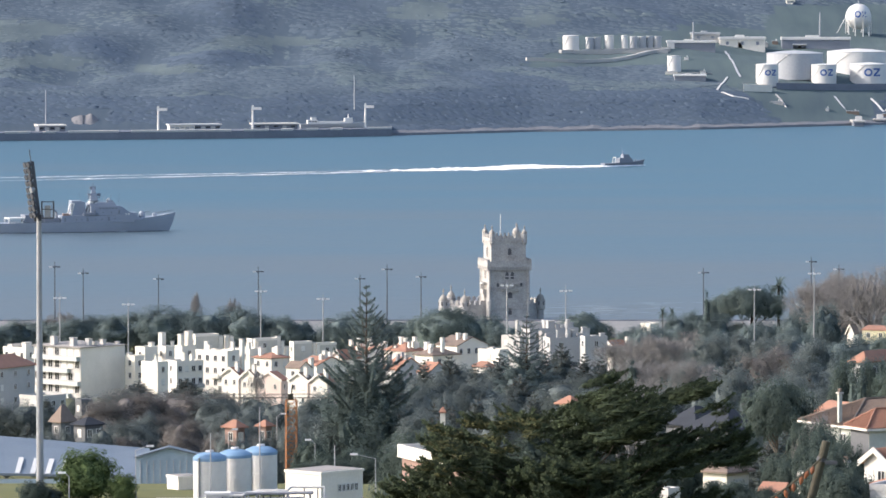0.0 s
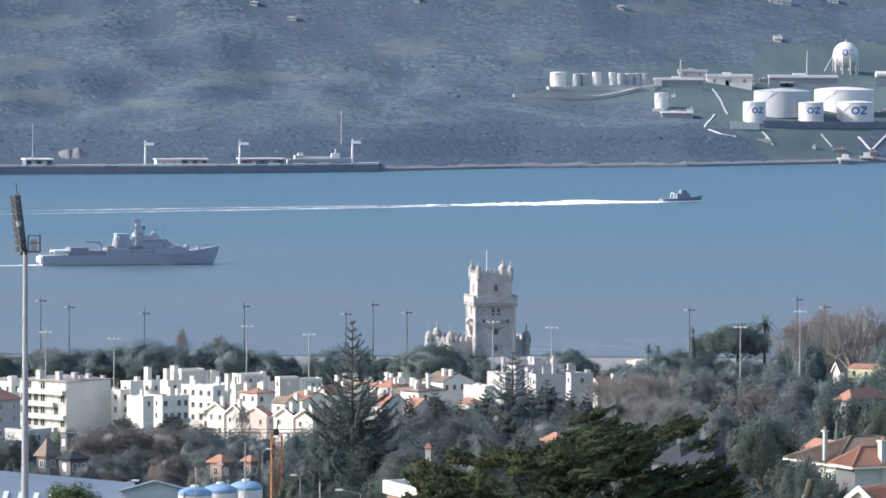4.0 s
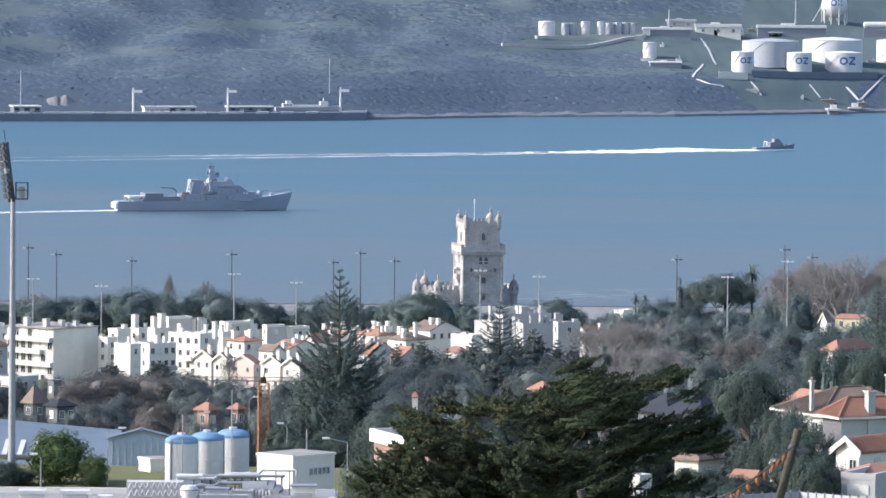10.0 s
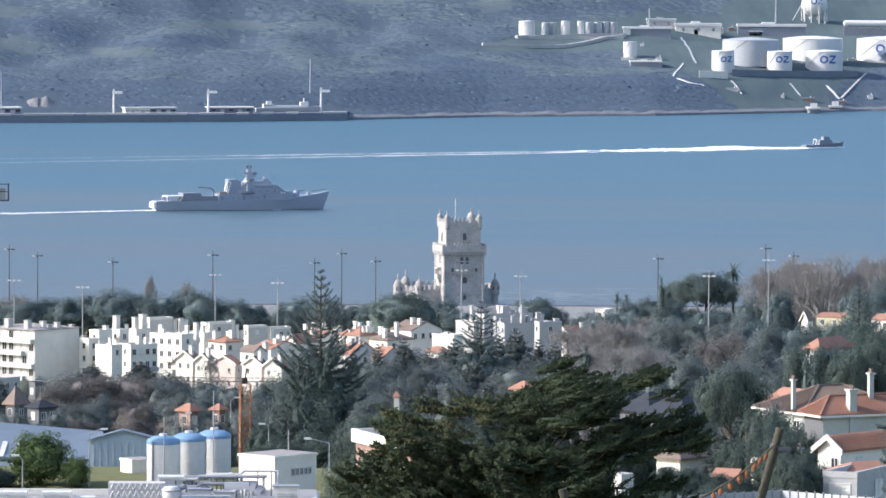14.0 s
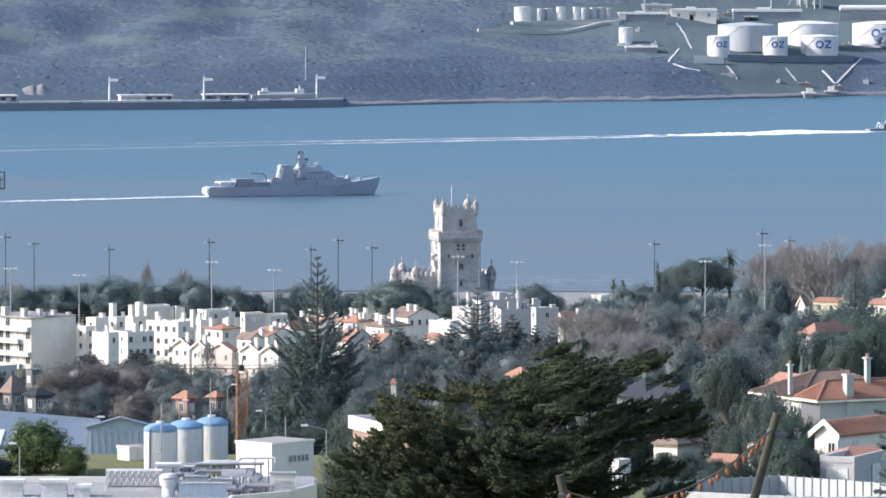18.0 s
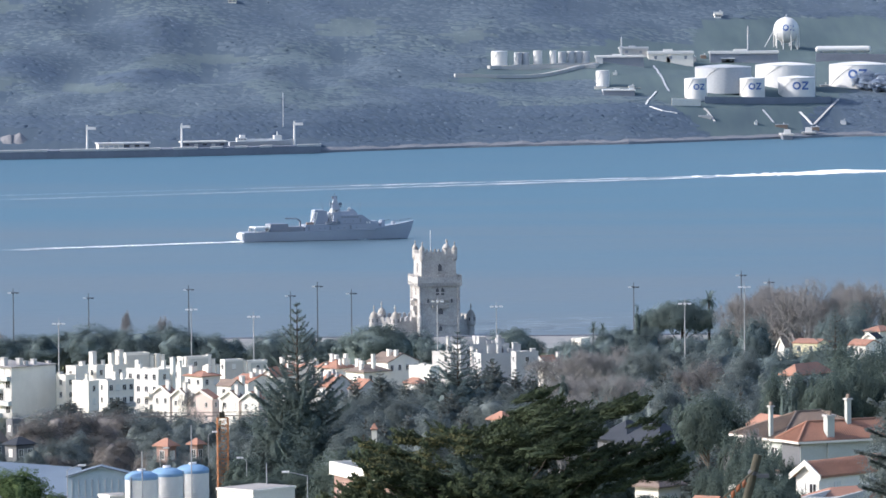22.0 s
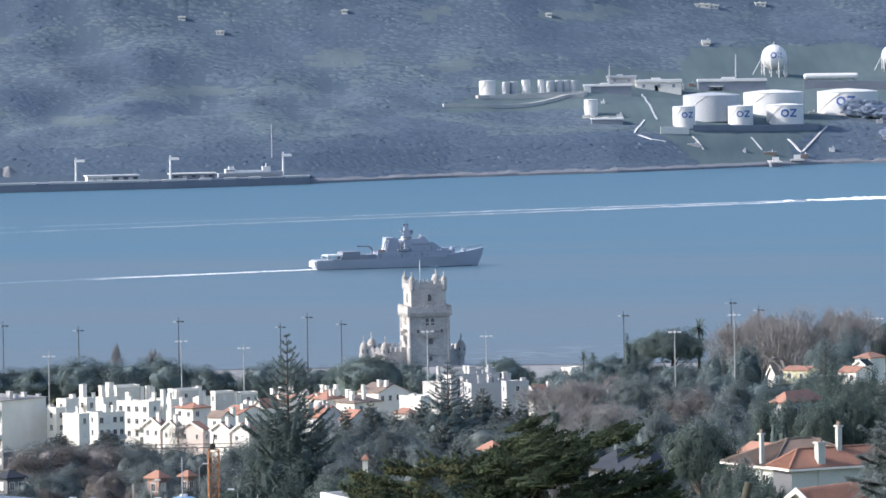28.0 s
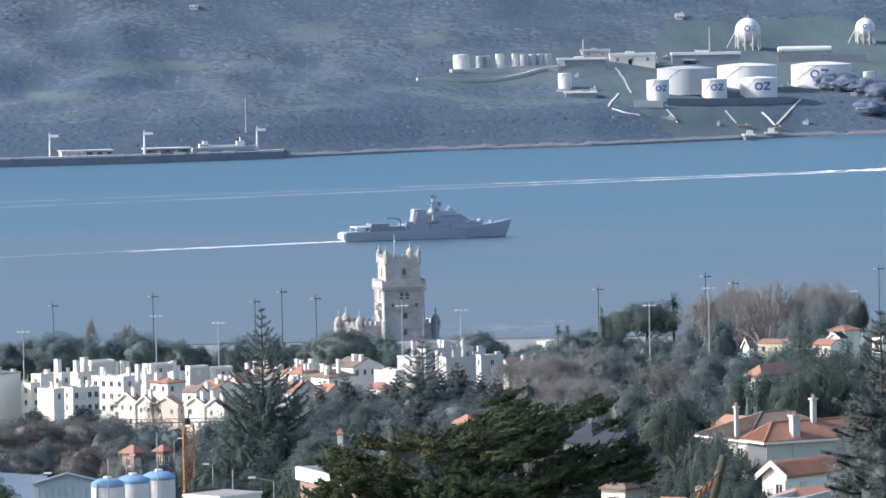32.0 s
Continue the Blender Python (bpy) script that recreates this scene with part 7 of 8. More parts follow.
house(462, 470, 502, 601, 640, 1480, "white flat-roofed house with chimneys", WHITE, flank=SHADEW, alpha=58, L=(1, 1), R=(1, 1), chimneys=((468, 600, 9), (480, 606, 8), (505, 600, 7), (512, 602, 8), (498, 615, 7)))
house(502, 512, 545, 604, 640, 1500, "white flat-roofed house with many chimneys", WHITE, flank=SHADEW, alpha=58, L=(1, 1), R=(1, 1), chimneys=((525, 604, 8), (537, 604, 7), (530, 614, 8), (518, 616, 7)))
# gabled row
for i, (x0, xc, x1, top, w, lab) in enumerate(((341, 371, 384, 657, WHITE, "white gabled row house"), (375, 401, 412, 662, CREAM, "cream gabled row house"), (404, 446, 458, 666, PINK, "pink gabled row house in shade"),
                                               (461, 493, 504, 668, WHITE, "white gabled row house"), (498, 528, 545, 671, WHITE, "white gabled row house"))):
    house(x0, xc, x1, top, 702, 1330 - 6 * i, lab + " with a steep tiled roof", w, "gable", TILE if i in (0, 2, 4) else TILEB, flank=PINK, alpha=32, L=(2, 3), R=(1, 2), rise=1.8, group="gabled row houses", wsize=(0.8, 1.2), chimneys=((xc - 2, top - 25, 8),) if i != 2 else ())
house(455, 480, 500, 645, 680, 1380, "white house with a grey-tiled lean roof", WHITE, "gable", TILEB, alpha=40, L=(1, 1), R=(1, 1), rise=1.4, ridge_y=False, chimneys=((500, 628, 9),))
house(476, 510, 560, 640, 660, 1420, "white house under a broad red tile roof", WHITE, "gable", TILE, alpha=40, L=(2, 1), R=(2, 1), rise=1.7, ridge_y=False, chimneys=((525, 615, 9), (500, 627, 8)))
house(536, 556, 590, 630, 660, 1430, "white house with a red gabled roof", WHITE, "gable", TILE, alpha=42, L=(1, 1), R=(2, 1), rise=2.2, chimneys=((570, 610, 8), (584, 600, 8)))
house(560, 590, 640, 622, 660, 1450, "white house partly hidden by a tall pine", WHITE, "gable", TILE, alpha=42, L=(2, 1), R=(2, 1), rise=2.0, ridge_y=False, chimneys=((606, 597, 7), (572, 596, 8), (625, 602, 9), (633, 600, 6)))
house(630, 668, 700, 618, 660, 1440, "white house with a red roof and chimneys", WHITE, "hip", TILE, alpha=45, L=(2, 1), R=(2, 1), rise=2.0, chimneys=((674, 601, 5), (681, 600, 5), (689, 602, 6), (650, 606, 6), (700, 612, 8), (709, 612, 8)))
house(628, 652, 700, 650, 690, 1345, "low house under a broad red gabled roof", GREYW, "gable", TILE, alpha=50, L=(1, 1), R=(3, 1), rise=2.6, ridge_y=False, chimneys=((640, 622, 7), (668, 628, 6)))
house(688, 708, 744, 656, 690, 1335, "low house under a red gabled roof with white verges", GREYW, "gable", TILE, alpha=50, L=(1, 1), R=(2, 1), rise=2.2, ridge_y=False, chimneys=())
house(684, 716, 762, 626, 650, 1400, "white house with a low red hipped roof", WHITE, "hip", TILEB, alpha=50, L=(2, 1), R=(2, 1), rise=1.6, chimneys=((733, 594, 6), (712, 612, 8)))
house(722, 759, 814, 609, 650, 1430, "large white house with a sunny gable and brown hipped roof", WHITE, "gable", TILEB, alpha=48, L=(0, 0), R=(4, 1), rise=2.0, ridge_y=False, chimneys=((767, 617, 9), (733, 596, 7)))
house(788, 812, 826, 648, 664, 1340, "small house with a low red tile roof", CREAM, "hip", TILE, alpha=50, L=(1, 1), R=(1, 1), rise=1.2)
house(796, 834, 850, 620, 650, 1400, "white cubic house with a roof terrace", WHITE, alpha=35, L=(1, 1), R=(1, 1), chimneys=((800, 619, 7), (822, 612, 9)))
house(838, 870, 882, 596, 640, 1420, "white terraced house with a sunny wall", PALEW, alpha=40, L=(2, 2), R=(1, 2), chimneys=((866, 566, 6), (909, 585, 8)))
# pale terraces in a grey wall colour that stands for their shade
house(874, 888, 975, 583, 640, 1440, "pale terraced building with stepped roofs and parapets, shade painted grey", GREYW, flank=GREYW, alpha=72, L=(3, 2), R=(3, 2), chimneys=((925, 567, 16), (955, 570, 10), (905, 582, 6), (936, 576, 6)))
house(912, 924, 1000, 600, 640, 1410, "pale stepped terrace building, its shade painted grey", GREYW, flank=GREYW, alpha=72, L=(2, 1), R=(2, 1), chimneys=((919, 589, 7), (938, 584, 5), (947, 598, 7), (966, 584, 8), (984, 579, 10), (991, 582, 7), (1001, 594, 5)))
house(978, 986, 1026, 598, 640, 1400, "end of the stepped terrace, its shade painted grey", GREYW, flank=GREYW, alpha=72, L=(1, 1), R=(1, 1), chimneys=((1000, 594, 9), (1016, 590, 10)))
house(1018, 1034, 1060, 614, 640, 1420, "small house with a tiled roof behind hedges", WHITE, "gable", TILE, alpha=45, L=(1, 1), R=(1, 1), rise=1.4, chimneys=((1026, 612, 8), (1060, 597, 6)))
# pale gate posts and walls beyond
for x, top in ((1059, 597), (1083, 599), (1089, 603), (1105, 597), (1313, 596), (1327, 594), (1376, 598)):
    p = sight(x, top, 1800)
    z = land(p.x, 1800)
    t = thing("garden_pillar", (p.x, 1800, z), "white masonry pillar along a garden wall", "pillar", "garden pillars")
    part("post", Geo().box(-0.45, 0.45, -0.45, 0.45, -0.5, p.z - z), WHITE, t)
    part("cap", Geo().box(-0.55, 0.55, -0.55, 0.55, p.z - z, p.z - z + 0.2), WHITE, t)
# farther park buildings
house(1085, 1102, 1118, 576, 595, 1850, "small white kiosk with a barrel roof", WHITE, alpha=35, L=(1, 1), R=(1, 1), name="kiosk", category="kiosk", group="park buildings")
# roofs among the trees toward the east of the park


def far_house(x0, xc, x1, top, foot, d, label, **kw):
    return house(x0[0], xc[0], x1[0], (x0[1] + xc[1]) / 2 + top, foot, d, label, group="houses by the park", **kw)


far_house((1479, 585), (1520, 589), (1546, 589), 4, 640, 1500, "pale yellow house with a low red roof", wall=YELLOW, roof="gable", tile=TILE, alpha=30, L=(2, 1), R=(1, 1), rise=0.8, ridge_y=False)
far_house((1531, 595), (1556, 598), (1581, 599), 10, 650, 1450, "low white garden house", wall=WHITE, alpha=40, L=(2, 1), R=(1, 1))
far_house((1576, 586), (1606, 587), (1636, 588), 10, 640, 1500, "white house with a red tiled roof", wall=WHITE, roof="gable", tile=TILE, alpha=35, L=(2, 1), R=(1, 1), rise=1.2, ridge_y=False)
far_house((1605, 573), (1622, 576), (1637, 576), 10, 640, 1530, "white house with a grey gabled roof", wall=WHITE, roof="gable", tile=SLATE, alpha=35, L=(1, 1), R=(1, 1), rise=1.3)
far_house((1607, 562), (1632, 563), (1662, 564), 10, 620, 1580, "house with a bright red tiled roof", wall=WHITE, roof="hip", tile=TILE, alpha=40, L=(1, 1), R=(1, 1), rise=1.3)
far_house((1451, 585), (1461, 589), (1471, 589), 10, 640, 1520, "small white gabled house among trees", wall=WHITE, roof="gable", tile=TILEB, alpha=40, L=(1, 1), R=(1, 1), rise=2.4)
far_house((1460, 636), (1482, 644), (1546, 645), 8, 690, 845, "house with a broad bright red tile roof", wall=GREYW, roof="hip", tile=TILE, alpha=42, L=(1, 1), R=(2, 1), rise=1.5)
far_house((1682, 580), (1699, 580), (1727, 581), 10, 640, 1480, "white flat-roofed house by the park", wall=WHITE, alpha=40, L=(1, 1), R=(1, 1))

# houses lower in the left-hand valley
house(38, 55, 77, 736, 762, 1060, "house with a steep brown-red tiled roof among trees", DARKR, "hip", TILEB, alpha=45, L=(1, 1), R=(1, 1), rise=3.1, group="valley houses")
house(76, 98, 128, 742, 764, 1010, "low house under a dark hipped roof", DARKR, "hip", SLATE, alpha=50, L=(1, 1), R=(2, 1), rise=1.2, group="valley houses")
house(80, 92, 116, 700, 724, 1200, "dark rendered garage block below the flats", DARKR, alpha=55, L=(1, 1), R=(1, 1), group="valley houses")
house(-20, 20, 62, 692, 716, 1290, "long low white garden wall with a shed", PALEW, alpha=42, L=(2, 1), R=(3, 1), group="valley houses")
house(80, 110, 130, 712, 742, None, "low white house among trees", WHITE, alpha=45, L=(2, 1), R=(1, 1), group="valley houses", chimneys=((100, 694, 8), (125, 698, 6)))
house(345, 366, 380, 750, 770, 915, "small brick house with an orange tiled roof", BRICK, "hip", TILE, alpha=45, L=(1, 1), R=(1, 1), rise=1.1, group="valley houses")
house(405, 418, 428, 748, 766, 915, "small pink brick house among trees", BRICK, "hip", TILE, alpha=45, L=(1, 1), R=(1, 1), rise=0.9, group="valley houses")
house(395, 440, 492, 786, 806, None, "long low white shed behind the silos", WHITE, alpha=50, L=(2, 1), R=(2, 1), group="valley houses")
house(688, 706, 722, 740, 766, None, "white carport and house among the trees", WHITE, alpha=45, L=(1, 1), R=(1, 1), group="valley houses")
house(896, 906, 918, 716, 736, None, "small white dormer among trees", WHITE, "flat", alpha=45, L=(1, 1), R=(1, 1), group="valley houses")
house(940, 960, 976, 716, 724, 700, "house with a hipped red tile roof behind the cypress", WHITE, "hip", TILE, alpha=45, L=(1, 1), R=(1, 1), rise=0.9, group="valley houses")
# a slim chimney tower
p = sight(732, 727, 640)
t = thing("chimney_tower", (p.x, 640, land(p.x, 640)), "slim white chimney with a little tiled hat", "chimney")
hh = p.z - land(p.x, 640)
part("stack", Geo().box(-0.3, 0.3, -0.3, 0.3, -1, hh), CREAM, t)
part("tiled_hat", Geo().box(-0.4, 0.4, -0.4, 0.4, hh, hh + 0.1).lathe([(0.6, hh + 0.1), (0.08, hh + 0.7)], 4, Matrix.Rotation(math.pi / 4, 4, "Z")), TILE, t)


# ---- lamp masts ----
def crossed_mast(x, top, d, dark=True):
    p = sight(x, top, d)
    z = land(p.x, d)
    h = p.z - z
    t = thing("light_mast", (p.x, d, z), "tall slim dark light mast with a four-armed head" if dark else "tall grey light mast with a four-armed head", "light mast", "light masts along the river")
    m = DARKST if dark else STEEL
    part("pole", Geo().rod((0, 0, 0), (0, 0, h - 1.0), 0.24, 0.14, 8), m, t)
    part("crosspiece", Geo().rod((-1.3, 0, h - 1.2), (1.3, 0, h - 1.2), 0.12).rod((0, -1.3, h - 1.2), (0, 1.3, h - 1.2), 0.12).rod((0, 0, h - 1.2), (0, 0, h + 0.2), 0.1), m, t)
    for a in range(4):
        r = Matrix.Rotation(a * math.pi / 2, 4, "Z")
        part("lamp_head", Geo().box(0.75, 1.75, -0.3, 0.3, h - 1.5, h - 1.1, r), LAMPW if a == 2 or not dark else m, t)


for x, top, d in ((49, 452, 1830), (99, 464, 1840), (232, 476, 1840), (409, 465, 1830), (589, 480, 1850), (637, 464, 1830), (697, 478, 1840), (1197, 477, 1830), (1388, 460, 1800), (1437, 474, 1840)):
    crossed_mast(x, top, d)
for x, top, d in ((57, 506, 1560), (178, 519, 1560), (413, 499, 1620), (523, 514, 1560), (849, 494, 1560), (953, 505, 1560), (1287, 507, 1560), (1393, 480, 1600)):
    crossed_mast(x, top, d, False)
crossed_mast(*(1696, 456), 1810)
crossed_mast(*(1647, 494), 1700, False)


def street_lamp(x, top, d, arm, label="grey street lamp with a single arm"):
    """arm: reach of the arm to the right (+) or left (-), in metres; 0: a plain pole."""
    p = sight(x, top, d)
    z = land(p.x, d)
    h = p.z - z
    t = thing("street_lamp", (p.x, d, z), label, "street lamp", "street lamps")
    part("pole", Geo().rod((0, 0, 0), (0, 0, h), 0.1, 0.06, 8), STEEL, t)
    if arm:
        s = 1 if arm > 0 else -1
        part("arm", Geo().rod((0, 0, h - 0.05), (arm, 0, h + 0.45), 0.05), STEEL, t)
        part("lamp_head", Geo().box(min(arm, arm + 0.9 * s), max(arm, arm + 0.9 * s), -0.2, 0.2, h + 0.38, h + 0.6), LAMPW, t)


street_lamp(187, 786, 690, 1.3)
street_lamp(320, 757, 686, 0, "plain thin grey pole")
street_lamp(408, 712, 687, 0, "plain thin grey pole")
street_lamp(540, 782, 686, 0, "plain thin grey pole")
street_lamp(612, 806, 700, -2.2)
street_lamp(68, 832, 680, -0.4)
street_lamp(352, 757, 860, 0.5)
street_lamp(438, 730, 900, 0.6)
street_lamp(505, 778, 800, -0.5)


# ---- the stadium floodlight ----
def floodlight():
    x = 22.5
    p = sight(x, 372, 690)
    z = land(p.x, 690)
    h = p.z - z
    t = thing("floodlight_mast", (p.x, 690, z), "tall grey stadium floodlight mast with a tilted bank of lamps", "floodlight mast")
    part("mast", Geo().rod((0, 0, 0), (0, 0, h), 0.46, 0.30, 14), STEEL, t, smooth=True)
    fr = Matrix.Translation((-0.2, 0, h)) @ Matrix.Rotation(radians(-7), 4, "Y") @ Matrix.Rotation(radians(-58), 4, "Z")
    g = Geo()
    for u in (-0.5, 0.5):
        g.box(u - 0.07, u + 0.07, -0.2, 0.2, -0.4, 6.8, fr)
    for k in range(6):
        g.box(-0.55, 0.55, -0.12, 0.12, k * 1.25, k * 1.25 + 0.16, fr)
    rack = part("lamp_rack", g, DARKST, t)
    for k in range(9):
        for u in (-0.42, 0.42):
            part("lamp", Geo().lathe([(0.16, -0.3), (0.36, 0.2), (0.36, 0.3)], 10, fr @ Matrix.Translation((u, -0.35, 0.4 + k * 0.76)) @ Matrix.Rotation(radians(100), 4, "X")), STEEL if k == 4 and u > 0 else DARKST, rack)
    up = Matrix.Translation((0, 0, h))
    for x0, x1, y0, y1, z0, z1 in ((0.3, 1.8, -0.7, 0.7, -0.1, 0.05), (0.3, 0.4, -0.7, 0.7, 0.05, 2.0), (1.7, 1.8, -0.7, -0.6, 0.05, 2.0), (1.7, 1.8, 0.6, 0.7, 0.05, 2.0), (0.4, 1.7, -0.7, -0.64, 1.0, 1.1), (0.4, 1.7, -0.7, -0.64, 1.9, 2.0)):
        part("cage_bar", Geo().box(x0, x1, y0, y1, z0, z1, up), DARKST, t)
    part("switch_box", Geo().box(0.7, 1.4, -0.5, 0.5, 0.06, 1.5, up), STEEL, t)
    part("finial", Geo().rod((-0.9, 0, h + 6.3), (-1.15, 0, h + 8.2), 0.06), DARKST, t)


floodlight()


# ---- the works in the foreground valley ----
def silo(x, d, cap):
    p = sight(x, 865, d)
    z = land(p.x, d)
    top = sight(x, cap, d).z - z
    r = 29.0 * d / 10187.0
    t = thing("silo", (p.x, d, z), "white cylindrical tank with a domed blue cap", "storage tank", "three blue-capped tanks")
    part("body", Geo().lathe([(r, -0.5), (r, top * 0.45), (r * 1.012, top * 0.45 + 0.03), (r * 1.012, top * 0.45 + 0.2), (r, top * 0.45 + 0.23), (r, top)], 36), TANKW, t, smooth=True)
    part("cap", Geo().lathe([(r * 1.02, top), (r * 1.02, top + 0.34), (r * 0.9, top + 0.62), (r * 0.6, top + 0.9), (r * 0.25, top + 1.02), (0.1, top + 1.05)], 36), BLUE, t, smooth=True)
    part("hatch", Geo().lathe([(0.5, top + 0.95), (0.5, top + 1.25)], 12), LAMPW, t)
    part("pipe", Geo().rod((-r * 0.6, -r * 0.86, 0), (-r * 0.6, -r * 0.86, top + 0.4), 0.1), STEEL, t)


for x, d, cap in ((317, 694, 806), (362, 700, 801), (408, 706, 796)):
    silo(x, d, cap)


def flat_block(name, x0, xc, x1, top, d, alpha, label, wall=WHITE, category="building", band=None):
    c = sight(xc, top, d)
    k = d / 10187.0
    a = radians(alpha)
    wl, wr = (xc - x0) * k / math.cos(a), (x1 - xc) * k / math.sin(a)
    z = land(c.x, d)
    h = c.z - z
    t = thing(name, Matrix.Translation((c.x, d, z)) @ Matrix.Rotation(-a, 4, "Z"), label, category)
    part("wall", Geo().box(-wl, 0, 0, wr, -1, h - 0.3), wall, t)
    part("roof_slab", Geo().box(-wl - 0.12, 0.12, -0.12, wr + 0.12, h - 0.3, h), wall, t)
    part("roof_felt", Geo().box(-wl + 0.2, -0.2, 0.2, wr - 0.2, h, h + 0.05), FLATROOF, t)
    if band:
        for i in range(band):
            window(t, "R", wr * (0.4 + 0.5 * i / band + 0.03), h - 2.5, wr * 0.42 / band, 0.9, sill=False)
    return t


wb = flat_block("works_building", 450, 515, 588, 830, 678, 42, "white flat-roofed works building with a strip of dark windows", WHITE, band=5)
flat_block("low_shed", 240, 262, 300, 834, 706, 60, "low white shed beside the tanks", WHITE)


def slab(pts, thick):
    """A quad of world places given a thickness straight down."""
    q = [Vector(p) for p in pts]
    d = Vector((0, 0, thick))
    return Geo().add(q + [p - d for p in q], [(0, 1, 2, 3), (7, 6, 5, 4), (0, 4, 5, 1), (1, 5, 6, 2), (2, 6, 7, 3), (3, 7, 4, 0)])


def sports_hall():
    a, b, c, d = sight(-110, 752, 805), sight(212, 783, 805), sight(205, 833, 752), sight(-110, 822, 752)
    o = Vector((b.x, 780, land(b.x, 780)))
    t = thing("sports_hall", o, "large blue-grey sheet metal hall with sloping roof and pale blue gable", "hall")
    part("roof", slab([d - o, c - o, b - o, a - o], 0.3), HALLR, t)
    part("front_wall", Geo().box(d.x - o.x, c.x - o.x, c.y - o.y, c.y - o.y + 0.3, -14, min(c.z, d.z) - o.z - 0.35), HALLW, t)
    for i in range(5):
        u = 0.26 + i * 0.085
        e0, r0 = d.lerp(c, u), a.lerp(b, u + 0.05)
        e1, r1 = d.lerp(c, u + 0.028), a.lerp(b, u + 0.078)
        up = Vector((0, 0, 0.12))
        part("skylight", slab([e0 - o + up, e1 - o + up, e1.lerp(r1, 0.42) - o + up, e0.lerp(r0, 0.42) - o + up], 0.1), TANKW, t, "white skylight strip")
    # the lower gabled hall beside it
    g = [sight(188, 800, 745), sight(246, 783, 745), sight(296, 797, 745)]
    z0 = -16.0
    q = [(p.x - o.x, p.z - o.z) for p in g]
    part("gable_wall", Geo().side([(q[0][0], z0), (q[2][0], z0), q[2], q[1], q[0]], 745 - o.y, 745.3 - o.y), HALLW, t)
    part("gable_roof", Geo().side([(q[0][0] - 0.3, q[0][1]), q[1], (q[2][0] + 0.3, q[2][1]), (q[2][0] + 0.3, q[2][1] + 0.2), (q[1][0], q[1][1] + 0.2), (q[0][0] - 0.3, q[0][1] + 0.2)], 744.6 - o.y, 747 - o.y), HALLR, t)
    for i in range(9):
        u = q[0][0] + 0.5 + i * (q[2][0] - q[0][0] - 1.0) / 8
        part("seam", Geo().box(u - 0.06, u + 0.06, 744.9 - o.y, 745.0 - o.y, z0, q[0][1] - 0.3), TANKG, t)
    return t


